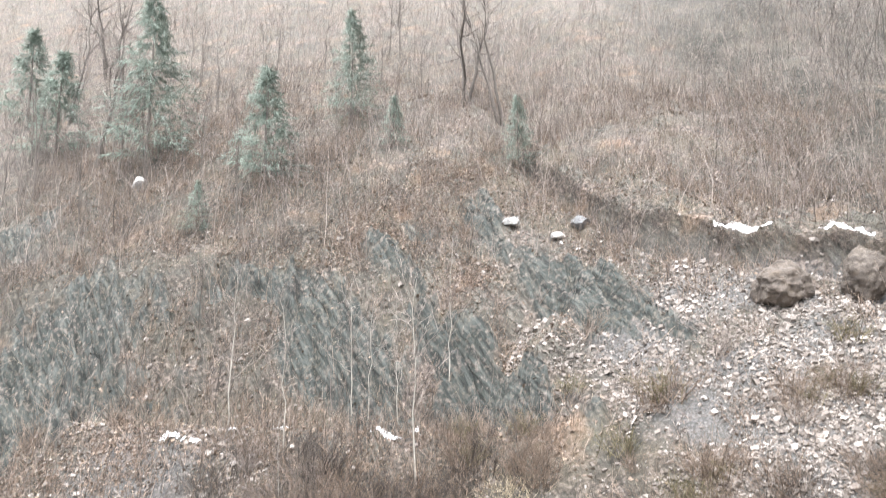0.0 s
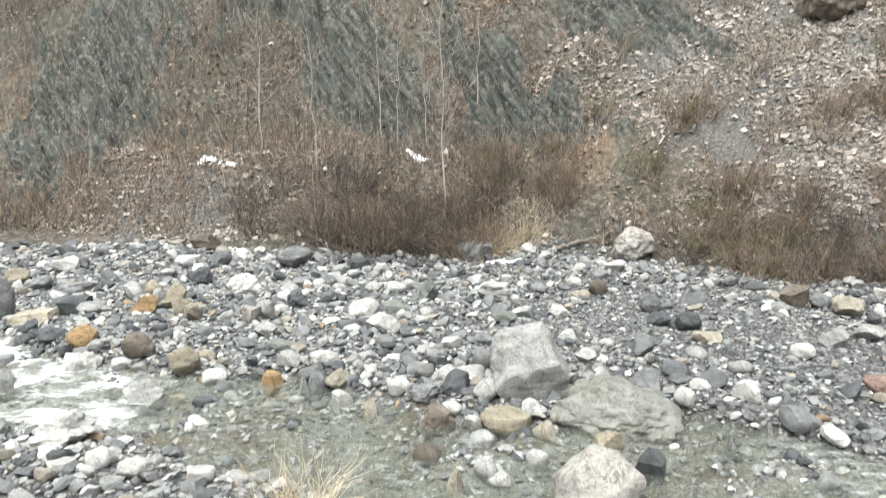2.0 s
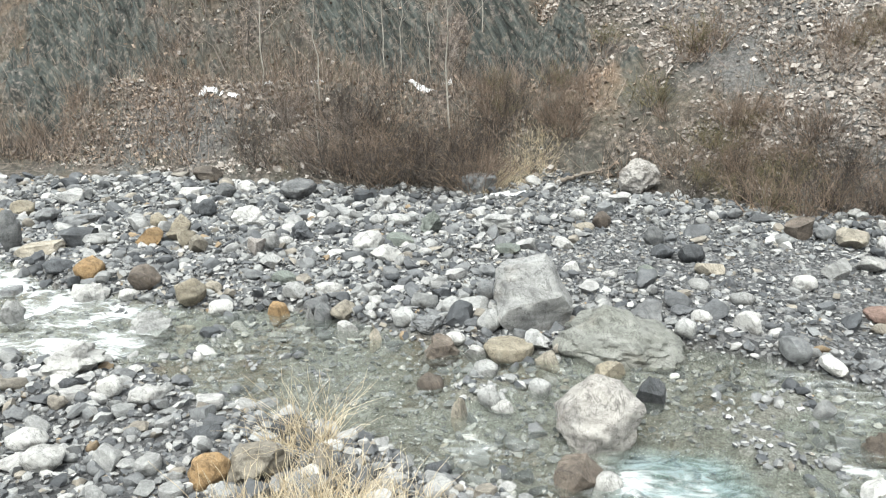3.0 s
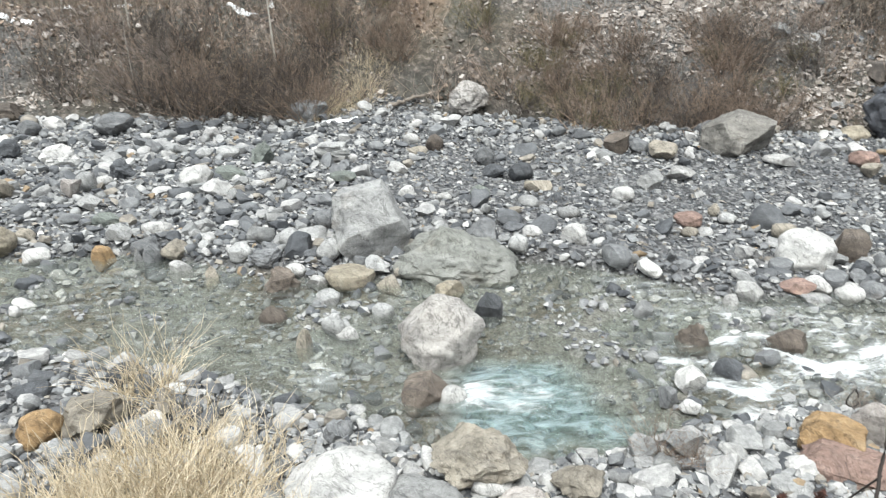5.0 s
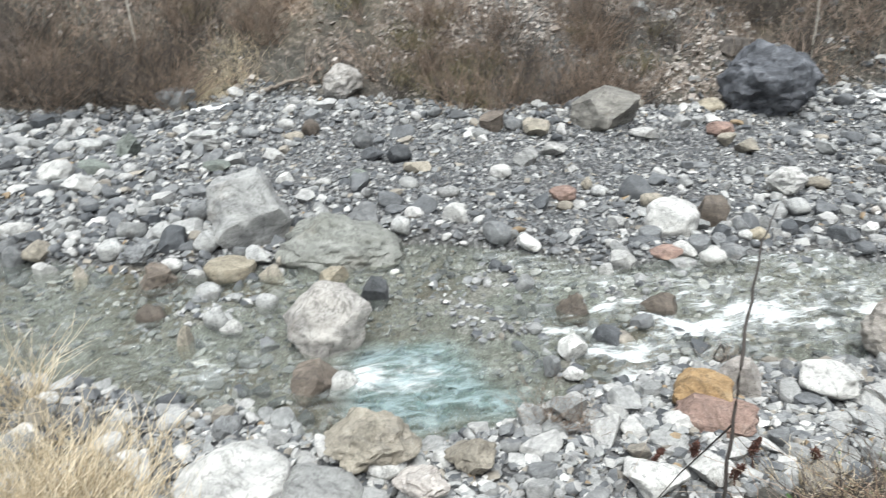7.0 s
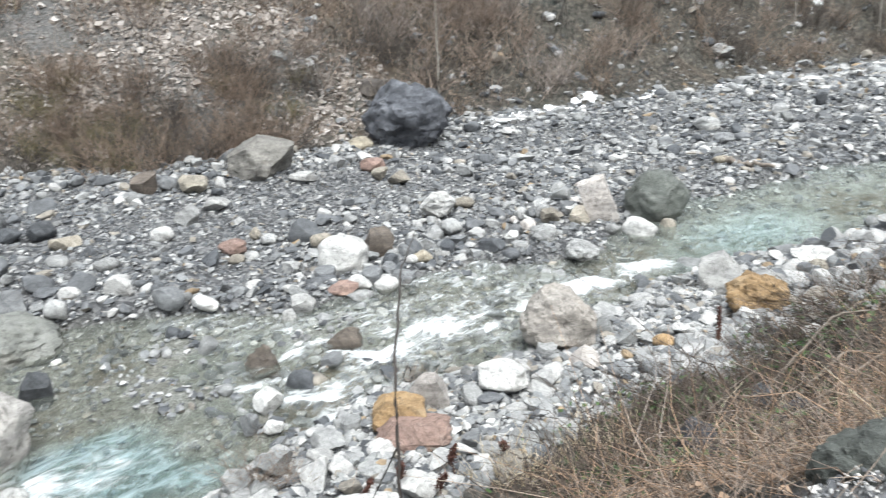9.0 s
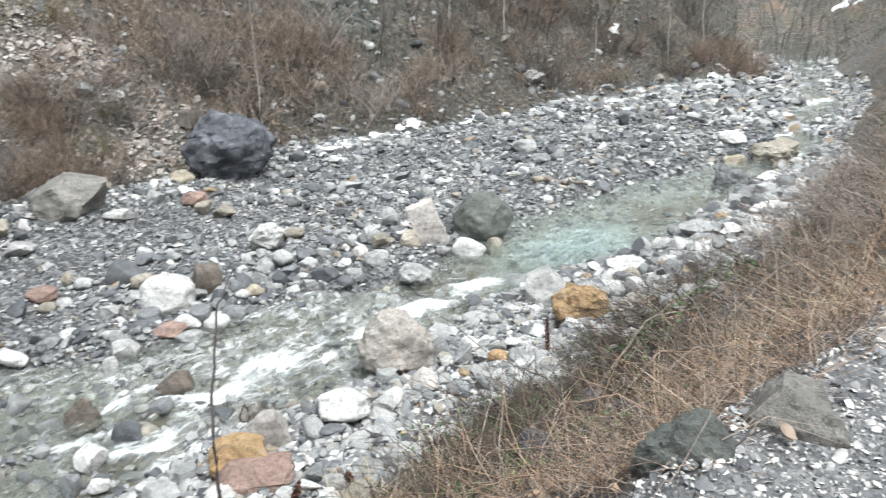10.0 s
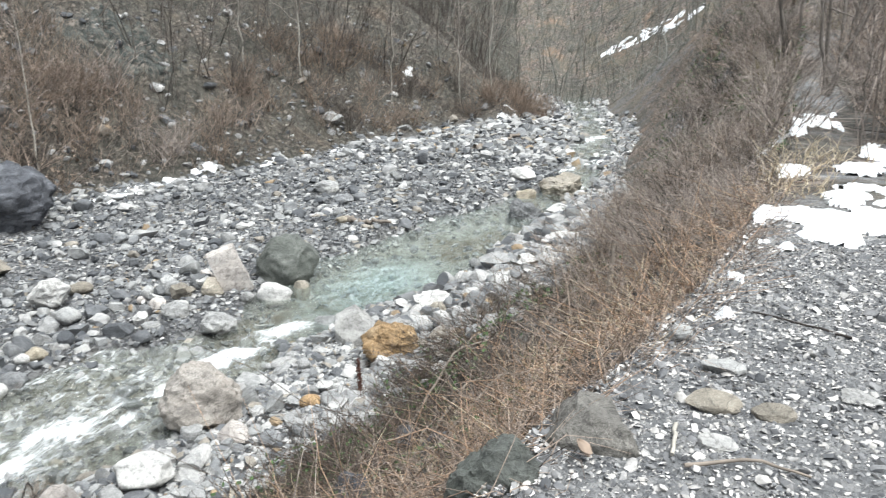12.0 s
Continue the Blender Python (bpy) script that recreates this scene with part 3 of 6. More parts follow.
STONES = {
    "white": ("pale white limestone", stone_look((0.38, 0.375, 0.36), (0.62, 0.61, 0.59), (0.77, 0.76, 0.74))),
    "light_grey": ("light grey", stone_look((0.26, 0.26, 0.26), (0.45, 0.45, 0.44), (0.64, 0.64, 0.62))),
    "grey": ("mid grey", stone_look((0.12, 0.125, 0.13), (0.22, 0.225, 0.23), (0.36, 0.36, 0.36))),
    "dark_grey": ("dark slate grey", stone_look((0.045, 0.05, 0.055), (0.10, 0.105, 0.115), (0.24, 0.25, 0.26), stain=(0.05, 0.05, 0.05))),
    "green_grey": ("greenish grey", stone_look((0.10, 0.112, 0.10), (0.185, 0.205, 0.185), (0.32, 0.34, 0.31))),
    "ash": ("ash grey", stone_look((0.19, 0.19, 0.19), (0.36, 0.36, 0.355), (0.54, 0.54, 0.53))),
    "blush": ("pinkish grey", stone_look((0.20, 0.185, 0.175), (0.36, 0.34, 0.32), (0.52, 0.50, 0.475))),
    "olive": ("dark olive grey", stone_look((0.08, 0.088, 0.078), (0.14, 0.15, 0.135), (0.23, 0.24, 0.22), stain=(0.09, 0.09, 0.07))),
    "sandy": ("pale sandy grey", stone_look((0.22, 0.225, 0.20), (0.34, 0.345, 0.315), (0.47, 0.47, 0.44))),
    "blue_grey": ("dark bluish grey", stone_look((0.035, 0.038, 0.045), (0.095, 0.10, 0.117), (0.26, 0.27, 0.295), stain=(0.05, 0.05, 0.05))),
    "ochre": ("orange ochre", stone_look((0.17, 0.105, 0.05), (0.36, 0.235, 0.115), (0.52, 0.40, 0.26), vary=0.2)),
    "rosy": ("rust stained pinkish grey", stone_look((0.20, 0.18, 0.16), (0.34, 0.31, 0.28), (0.50, 0.47, 0.43), stain=(0.20, 0.10, 0.05))),
    "umber": ("dark brown", stone_look((0.045, 0.038, 0.034), (0.095, 0.082, 0.073), (0.19, 0.168, 0.15))),
    "taupe": ("brownish grey", stone_look((0.09, 0.085, 0.077), (0.185, 0.175, 0.158), (0.31, 0.295, 0.27))),
    "tan": ("yellowish tan", stone_look((0.25, 0.21, 0.15), (0.42, 0.37, 0.285), (0.58, 0.53, 0.44))),
    "buff": ("buff grey", stone_look((0.22, 0.20, 0.16), (0.38, 0.34, 0.28), (0.55, 0.51, 0.44))),
    "brown": ("brown", stone_look((0.075, 0.062, 0.052), (0.15, 0.122, 0.10), (0.28, 0.245, 0.21))),
    "red": ("reddish brown", stone_look((0.14, 0.092, 0.074), (0.29, 0.195, 0.162), (0.43, 0.335, 0.29))),
    "pink": ("pinkish white", stone_look((0.34, 0.30, 0.275), (0.55, 0.505, 0.47), (0.70, 0.66, 0.625))),
}
STONE_MATERIALS = {k: material(k + "_stone", v[1]) for k, v in STONES.items()}
SHAPES = {"lump": (9, 0.60, 0.88, 0.17, "massive"), "big": (11, 0.48, 0.80, 0.16, "angular"), "block": (12, 0.45, 0.74, 0.09, "angular"), "round": (8, 0.62, 0.90, 0.11, "rounded"), "dome": (7, 0.70, 0.93, 0.17, "rounded"), "rough": (10, 0.54, 0.84, 0.22, "rugged"), "slab": (10, 0.55, 0.85, 0.06, "flat"), "hewn": (0, 1, 1, 0.08, "angular")}


def ball(level):
    bm = bmesh.new()
    bmesh.ops.create_icosphere(bm, subdivisions=level, radius=1.0)
    v, f = np.array([p.co for p in bm.verts]), [[p.index for p in q.verts] for q in bm.faces]
    bm.free()
    return v, f


BALLS = {k: ball(k) for k in (1, 2, 3, 4, 5)}
corners = np.array([(a, b, c) for a in (-1, 1) for b in (-1, 1) for c in (-1, 1)]) / math.sqrt(3)
BALLS[0] = (corners, [[0, 1, 3], [0, 3, 2], [4, 6, 7], [4, 7, 5], [0, 4, 5], [0, 5, 1], [2, 3, 7], [2, 7, 6], [0, 2, 6], [0, 6, 4], [1, 5, 7], [1, 7, 3]])


def weathered(level, shape, seed, planes=()):
    """Points of a stone within a box from -1 to 1: a ball cut flat on some sides and then worn."""
    rng = np.random.default_rng(seed)
    v = BALLS[level][0].copy()
    cuts, near, far, rough, _ = SHAPES[shape]
    for k in range(0 if planes else cuts):
        n = rng.normal(size=3)
        if shape == "slab" and k < 2:
            n = np.array([0.12 * rng.normal(), 0.12 * rng.normal(), 1.0 if k else -1.0])
        n /= np.linalg.norm(n)
        o = rng.uniform(near, far) * (0.62 if shape == "slab" and k < 2 else 1)
        over = np.maximum(v @ n - o, 0)
        v -= over[:, None] * n * (0.8 if shape == "round" else 0.98)
    if planes:
        soft = shape != "hewn"
        v = np.clip(v * (1.1 if soft else 1.28), -1, 1)
        for nx, ny, nz, o in planes:
            n = np.array([nx, ny, nz]) / math.sqrt(nx * nx + ny * ny + nz * nz)
            v -= np.maximum(v @ n - o, 0)[:, None] * n * (0.75 if soft else 1.0)
    if level >= 3:
        ox = Vector(rng.uniform(-50, 50, 3))
        for i in range(len(v)):
            p = Vector(v[i])
            k = noise.fractal(p * 1.6 + ox, 0.9, 2.1, 4) * rough * 1.2 + noise.fractal(p * 5.5 + ox, 0.8, 2.2, 3) * rough * (0.22 if planes else 0.32)
            v[i] *= 1 + k
    else:
        v *= 1 + rng.uniform(-rough, rough, (len(v), 1))
    lo, hi = v.min(0), v.max(0)
    return (v - (lo + hi) / 2) / (hi - lo) * 2


STONE_COUNT = [0]
rng = np.random.default_rng(7)


FOOTPRINTS = []


def stone(x, y, w, d, h, turn, colour, shape, planes=(), sink=0.15):
    """A stone of width w across its view, depth d and height h, bedded into the ground at x, y."""
    STONE_COUNT[0] += 1
    level = 5 if planes or w > 0.9 else 4 if w > 0.45 else 3
    FOOTPRINTS.append((x, y, w * 0.4))
    if float(water_depth(x, y)) > -0.2:
        h = h + max(0.0, 0.0 - float(height(x, y)))
    h = h * 1.15 if shape != "slab" else min(h * 1.1, (0.5 if y > 1 else 0.22) * w)
    v = weathered(level, shape, STONE_COUNT[0], planes) * (w / 2, d / 2, h / 2) + (0, 0, h / 2)
    name = "boulder" if w > 0.55 else "rock"
    me = bpy.data.meshes.new(name)
    me.from_pydata(v.tolist(), [], BALLS[level][1])
    me.materials.append(STONE_MATERIALS[colour])
    me.shade_smooth()
    if shape != "round":
        me.set_sharp_from_angle(angle=radians(24))
    ob = new(name, me)
    ob.matrix_basis = pose(x, y, float(height(x, y)) - (sink if planes or y > 0.75 or w < 0.27 else 0.5) * h, 0, 0, turn)
    place = "on the gravel track" if y < 1 else "lying among river stones" if y < foot_y(x) else "half buried in the hillside"
    if -0.2 < float(water_depth(x, y)):
        place = "standing in the stream"
    tagged(ob, f"{STONES[colour][0]} {SHAPES[shape][4]} {name} {place}", name, group="stones of the riverbed" if y > 1 else "stones on the track")
    return ob


stone(0.92, 12.33, 1.32, 1.09, 1.16, -4, "ash", "hewn", ((0.86, 0, 0.50, 0.78), (-0.88, 0, -0.48, 0.88), (0.1, -0.8, 0.62, 0.68), (0.3, -0.92, -0.25, 0.72), (-0.75, -0.5, 0.4, 0.95), (-0.25, 0.1, 1, 0.93)))
stone(2.20, 11.50, 2.0, 1.5, 1.0, -11, "sandy", "dome", ((0.62, 0, 0.78, 0.58), (-0.72, 0, 0.69, 0.92), (0.1, -0.75, 0.66, 0.72), (-0.5, -0.7, 0.5, 0.85), (0.55, -0.6, 0.58, 0.7), (0, 0.7, 0.7, 0.8)), 0.46)
stone(1.47, 8.79, 1.10, 0.95, 0.80, -9, "blush", "round", ((0.89, 0, -0.46, 0.78), (-0.74, 0, -0.67, 0.78), (-0.7, 0, 0.7, 0.86), (0, -0.72, 0.69, 0.72), (-0.6, -0.75, 0.2, 0.8), (0.55, -0.8, -0.1, 0.75), (0.35, 0, 0.93, 0.9)))
stone(1.14, 7.81, 0.59, 0.50, 0.29, -8, "brown", "block")
stone(1.41, 7.68, 0.34, 0.29, 0.21, -10, "white", "round")
stone(0.07, 5.90, 1.02, 0.85, 0.50, -2, "white", "round")
stone(1.35, 6.05, 0.91, 0.77, 0.46, -13, "buff", "rough")
stone(0.78, 5.65, 0.75, 0.64, 0.37, -8, "light_grey", "round")
stone(1.41, 5.80, 0.39, 0.33, 0.19, -14, "white", "round")
stone(1.61, 5.38, 0.51, 0.43, 0.26, -17, "pink", "rough")
stone(2.16, 5.63, 0.49, 0.41, 0.34, -21, "buff", "rough")
stone(3.58, 4.80, 0.57, 0.48, 0.28, -37, "white", "block")
stone(4.13, 4.76, 0.48, 0.41, 0.24, -42, "white", "block")
stone(4.07, 5.31, 0.37, 0.30, 0.08, -38, "light_grey", "slab")
stone(4.79, 5.81, 0.60, 0.45, 0.34, -40, "ochre", "hewn", ((0, -0.9, 0.43, 0.82), (-0.8, 0, 0.6, 0.98), (0.2, 0, 0.97, 0.86)))
stone(4.72, 5.48, 0.82, 0.50, 0.24, -41, "red", "hewn", ((0.1, -0.8, 0.6, 0.78), (0.2, 0.1, 0.97, 0.8), (-0.9, 0, 0.43, 0.9), (0.9, -0.3, 0.3, 0.9)))
stone(5.42, 6.00, 0.47, 0.40, 0.44, -43, "pink", "block")
stone(7.61, 10.51, 0.89, 0.76, 0.59, -36, "white", "round")
stone(8.47, 10.59, 0.57, 0.49, 0.49, -39, "brown", "block")
stone(7.94, 11.61, 0.44, 0.37, 0.27, -35, "buff", "round")
stone(6.89, 9.61, 0.54, 0.43, 0.14, -36, "red", "slab")
stone(7.21, 9.58, 0.42, 0.36, 0.21, -37, "white", "block")
stone(7.02, 9.35, 0.47, 0.37, 0.10, -37, "light_grey", "slab")
stone(7.59, 9.36, 0.42, 0.35, 0.21, -39, "white", "round")
stone(7.98, 9.38, 0.46, 0.39, 0.23, -41, "grey", "block")
stone(8.51, 9.75, 0.24, 0.21, 0.15, -41, "white", "round")
stone(6.13, 9.60, 0.41, 0.35, 0.29, -33, "white", "block")
stone(5.80, 9.48, 0.22, 0.19, 0.16, -32, "white", "round")
stone(6.23, 10.06, 0.27, 0.23, 0.14, -32, "white", "round")
stone(5.05, 10.61, 0.40, 0.34, 0.22, -26, "white", "block")
stone(5.56, 10.92, 0.17, 0.15, 0.20, -27, "grey", "block")
stone(6.65, 12.60, 0.52, 0.44, 0.26, -28, "red", "round")
stone(6.46, 12.14, 0.32, 0.27, 0.16, -28, "buff", "round")
stone(7.30, 12.40, 0.34, 0.29, 0.18, -31, "light_grey", "round")
stone(7.26, 12.81, 0.23, 0.20, 0.25, -30, "buff", "round")
stone(9.69, 16.46, 1.65, 1.25, 0.84, -31, "taupe", "hewn", ((-0.62, 0, 0.78, 0.62), (0.35, 0, 0.93, 0.72), (0.2, -0.8, 0.56, 0.66), (-0.7, -0.7, 0.1, 0.75), (0.85, -0.4, -0.3, 0.8)))
stone(12.90, 16.74, 0.76, 0.65, 0.38, -38, "tan", "round")
stone(11.84, 14.89, 0.66, 0.56, 0.33, -39, "red", "round")
stone(11.64, 14.40, 0.42, 0.36, 0.31, -39, "buff", "block")
stone(11.76, 13.82, 0.56, 0.48, 0.33, -41, "buff", "block")
stone(7.05, 17.10, 0.60, 0.51, 0.55, -22, "brown", "block")
stone(7.85, 16.33, 0.64, 0.55, 0.43, -26, "buff", "block")
stone(7.51, 16.87, 0.46, 0.39, 0.34, -24, "grey", "round")
stone(6.77, 14.55, 0.52, 0.44, 0.41, -25, "light_grey", "block")
stone(7.61, 14.93, 0.60, 0.51, 0.33, -27, "white", "block")
stone(5.92, 13.86, 0.44, 0.37, 0.24, -23, "white", "round")
stone(10.09, 15.30, 0.71, 0.57, 0.22, -34, "white", "slab")
stone(2.72, 12.17, 0.55, 0.47, 0.40, -13, "grey", "hewn", ((-0.75, 0, 0.66, 0.6), (0.3, -0.7, 0.65, 0.75)))
stone(3.24, 11.67, 0.34, 0.29, 0.29, -16, "light_grey", "round")
stone(3.62, 12.15, 0.35, 0.30, 0.19, -17, "white", "round")
stone(4.23, 11.80, 0.45, 0.39, 0.32, -20, "white", "block")
stone(3.03, 11.59, 0.23, 0.19, 0.11, -15, "white", "round")
stone(4.55, 13.04, 0.41, 0.35, 0.21, -19, "light_grey", "round")
stone(4.45, 14.66, 0.57, 0.45, 0.25, -17, "buff", "slab")
stone(3.94, 16.29, 0.50, 0.42, 0.32, -14, "dark_grey", "round")
stone(4.45, 15.96, 0.55, 0.47, 0.37, -16, "dark_grey", "round")
stone(3.99, 17.39, 0.49, 0.41, 0.44, -13, "grey", "round")
stone(3.07, 19.00, 0.45, 0.38, 0.39, -9, "brown", "round")
stone(2.61, 18.66, 0.48, 0.41, 0.24, -8, "buff", "round")
stone(2.56, 19.59, 0.40, 0.34, 0.29, -7, "white", "round")
stone(3.21, 14.44, 0.39, 0.33, 0.25, -13, "green_grey", "round")
stone(2.51, 14.49, 0.31, 0.26, 0.17, -10, "white", "round")
stone(0.50, 17.96, 0.85, 0.72, 0.48, -2, "light_grey", "rough")
stone(1.91, 17.10, 0.51, 0.43, 0.25, -6, "white", "block")
stone(1.85, 14.95, 0.37, 0.31, 0.23, -7, "white", "block")
stone(0.67, 16.38, 0.57, 0.46, 0.18, -2, "green_grey", "slab")
stone(-5.67, 19.07, 0.91, 0.78, 0.58, 17, "white", "lump")
stone(-3.93, 17.22, 0.54, 0.46, 0.43, 13, "dark_grey", "rough")
stone(-3.73, 19.77, 0.48, 0.41, 0.39, 11, "grey", "round")
stone(-2.35, 16.57, 0.73, 0.62, 0.41, 8, "white", "round")
stone(-1.88, 15.83, 0.68, 0.58, 0.34, 7, "white", "block")
stone(-1.72, 17.09, 0.64, 0.51, 0.27, 6, "green_grey", "slab")
stone(-1.08, 18.31, 0.62, 0.53, 0.58, 4, "green_grey", "rough")
stone(-1.91, 18.97, 0.58, 0.49, 0.29, 6, "light_grey", "round")
stone(-2.45, 18.96, 0.42, 0.36, 0.24, 7, "light_grey", "round")
stone(-5.06, 21.98, 1.06, 0.90, 0.53, 13, "grey", "round")
stone(-4.66, 16.03, 0.41, 0.35, 0.39, 16, "pink", "block")
stone(-4.47, 16.40, 0.40, 0.34, 0.40, 15, "light_grey", "round")
stone(-4.22, 16.76, 0.35, 0.30, 0.21, 14, "white", "round")
stone(-4.21, 15.36, 0.48, 0.41, 0.28, 16, "light_grey", "block")
stone(-3.71, 14.45, 0.51, 0.43, 0.25, 15, "green_grey", "round")
stone(-3.30, 13.49, 0.43, 0.37, 0.28, 14, "light_grey", "block")
stone(-2.75, 13.90, 0.52, 0.42, 0.18, 11, "white", "slab")
stone(-2.83, 13.14, 0.47, 0.40, 0.24, 12, "grey", "block")
stone(-2.67, 12.88, 0.35, 0.29, 0.32, 12, "grey", "round")
stone(-2.92, 12.89, 0.25, 0.22, 0.29, 13, "light_grey", "block")
stone(-2.31, 12.90, 0.47, 0.40, 0.34, 10, "buff", "round")
stone(-1.98, 13.90, 0.45, 0.38, 0.25, 8, "light_grey", "block")
stone(-1.21, 12.40, 0.41, 0.35, 0.29, 6, "light_grey", "round")
stone(-0.78, 12.11, 0.54, 0.46, 0.27, 4, "grey", "rough")
stone(-0.40, 12.79, 0.43, 0.36, 0.29, 2, "light_grey", "round")
stone(-0.35, 11.74, 0.35, 0.30, 0.18, 2, "white", "round")
stone(-3.49, 13.06, 0.40, 0.34, 0.26, 15, "ochre", "block")
stone(-4.61, 13.30, 0.45, 0.38, 0.22, 19, "white", "round")
stone(-2.16, 12.37, 0.35, 0.29, 0.17, 10, "white", "block")
stone(-1.64, 11.95, 0.20, 0.17, 0.19, 8, "buff", "block")
stone(-3.30, 12.87, 0.25, 0.20, 0.09, 15, "buff", "slab")
stone(-3.02, 12.76, 0.29, 0.24, 0.06, 13, "white", "slab")
stone(-0.57, 11.36, 0.62, 0.53, 0.31, 3, "brown", "rough")
stone(-0.03, 11.35, 0.35, 0.30, 0.17, 0, "white", "rough")
stone(0.49, 11.26, 0.78, 0.62, 0.27, -2, "tan", "slab")
stone(1.05, 11.07, 0.39, 0.33, 0.19, -5, "buff", "block")
stone(1.89, 10.60, 0.48, 0.41, 0.24, -10, "tan", "block")
stone(0.18, 13.56, 0.38, 0.33, 0.34, -1, "grey", "round")
stone(0.21, 11.97, 0.43, 0.36, 0.35, -1, "light_grey", "round")
stone(0.91, 11.44, 0.42, 0.36, 0.22, -4, "light_grey", "rough")
stone(0.12, 10.66, 0.39, 0.33, 0.20, -1, "light_grey", "round")
stone(0.16, 9.58, 0.32, 0.27, 0.34, -1, "light_grey", "round")
stone(0.33, 9.49, 0.30, 0.25, 0.15, -2, "white", "block")
stone(0.87, 10.10, 0.32, 0.27, 0.17, -5, "light_grey", "round")
stone(-0.23, 9.30, 0.22, 0.19, 0.30, 2, "buff", "block")
stone(-0.65, 10.20, 0.39, 0.34, 0.20, 4, "brown", "round")
stone(2.31, 9.79, 0.40, 0.34, 0.36, -13, "dark_grey", "block")
stone(4.76, 7.67, 0.38, 0.32, 0.22, -32, "dark_grey", "block")
stone(3.74, 7.14, 0.23, 0.19, 0.21, -28, "grey", "block")
stone(4.13, 7.38, 0.36, 0.31, 0.29, -30, "white", "block")
stone(4.74, 8.51, 0.48, 0.41, 0.26, -29, "brown", "rough")
stone(5.85, 8.19, 0.52, 0.44, 0.26, -36, "brown", "block")
stone(3.91, 6.95, 0.25, 0.21, 0.13, -30, "white", "round")
stone(-2.85, 7.44, 0.46, 0.39, 0.36, 22, "ochre", "round")
stone(-2.33, 7.52, 0.69, 0.59, 0.38, 18, "buff", "rough")
stone(-1.91, 8.00, 0.25, 0.21, 0.34, 14, "grey", "block")
stone(-2.24, 8.45, 0.45, 0.38, 0.22, 15, "dark_grey", "round")
stone(-1.80, 7.43, 0.29, 0.25, 0.14, 14, "white", "round")
stone(-1.04, 6.67, 0.24, 0.21, 0.12, 9, "buff", "round")
stone(-0.81, 6.66, 0.22, 0.18, 0.16, 7, "white", "round")
stone(-0.44, 7.90, 0.32, 0.27, 0.16, 3, "dark_grey", "round")
stone(-0.24, 7.73, 0.16, 0.13, 0.12, 2, "grey", "block")
stone(0.10, 6.87, 0.31, 0.27, 0.24, -1, "grey", "rough")
stone(-1.63, 7.94, 0.28, 0.23, 0.14, 12, "white", "round")
stone(-0.98, 7.13, 0.37, 0.29, 0.09, 8, "buff", "slab")
stone(4.52, 21.86, 1.15, 0.98, 0.97, -12, "blush", "lump")
stone(0.03, 22.74, 1.17, 0.93, 1.23, 0, "grey", "slab")
stone(-8.43, 24.33, 0.96, 0.82, 0.48, 19, "brown", "block")
stone(-10.70, 17.15, 0.51, 0.43, 0.96, 32, "grey", "round")
stone(-12.35, 20.52, 0.65, 0.55, 0.43, 31, "tan", "round")
stone(-11.66, 21.76, 0.82, 0.69, 0.41, 28, "light_grey", "block")
stone(-11.35, 19.94, 0.60, 0.51, 0.38, 30, "grey", "round")
stone(-10.32, 19.83, 1.04, 0.83, 0.25, 28, "grey", "slab")
stone(-9.18, 17.35, 0.86, 0.73, 0.45, 28, "dark_grey", "block")
stone(-9.82, 16.78, 1.08, 0.86, 0.24, 30, "buff", "slab")
stone(-7.66, 14.70, 0.60, 0.51, 0.43, 28, "ochre", "round")
stone(-8.46, 15.05, 0.60, 0.51, 0.30, 30, "dark_grey", "round")
stone(-6.33, 14.17, 0.62, 0.53, 0.45, 24, "brown", "round")
stone(-5.20, 13.48, 0.57, 0.49, 0.52, 21, "tan", "round")
stone(-4.98, 14.03, 0.37, 0.32, 0.26, 20, "buff", "round")
stone(-7.36, 16.93, 0.64, 0.55, 0.43, 24, "ochre", "block")
stone(-7.79, 18.62, 0.45, 0.38, 0.41, 23, "tan", "round")
stone(-6.80, 17.26, 0.59, 0.50, 0.65, 22, "tan", "block")
stone(-6.39, 16.65, 0.44, 0.38, 0.40, 21, "tan", "block")
stone(-5.97, 16.21, 0.45, 0.39, 0.41, 20, "buff", "block")
stone(-8.74, 17.31, 0.66, 0.56, 0.33, 27, "light_grey", "round")
stone(-7.25, 20.40, 0.61, 0.52, 0.47, 20, "dark_grey", "round")
stone(-8.28, 22.32, 0.74, 0.60, 0.25, 20, "white", "slab")
stone(-7.31, 22.44, 0.59, 0.50, 0.41, 18, "grey", "round")
stone(-7.27, 13.89, 0.70, 0.60, 0.35, 28, "white", "rough")
stone(-6.55, 13.88, 0.37, 0.32, 0.21, 25, "white", "round")
stone(-8.11, 12.72, 0.45, 0.38, 0.43, 33, "light_grey", "rough")
stone(-9.04, 14.25, 0.44, 0.35, 0.15, 33, "grey", "slab")
stone(-5.53, 12.44, 0.68, 0.58, 0.34, 24, "light_grey", "rough")
stone(-5.03, 12.62, 0.34, 0.27, 0.20, 22, "buff", "slab")
stone(-5.84, 10.47, 0.88, 0.74, 0.44, 29, "white", "rough")
stone(-4.91, 9.55, 0.34, 0.29, 0.28, 27, "white", "round")
stone(-5.45, 9.53, 0.25, 0.21, 0.22, 30, "dark_grey", "round")
stone(-4.35, 9.39, 0.48, 0.41, 0.24, 25, "white", "round")
stone(-5.63, 9.37, 0.19, 0.16, 0.14, 31, "light_grey", "round")
stone(-5.32, 8.25, 0.47, 0.40, 0.23, 33, "white", "round")
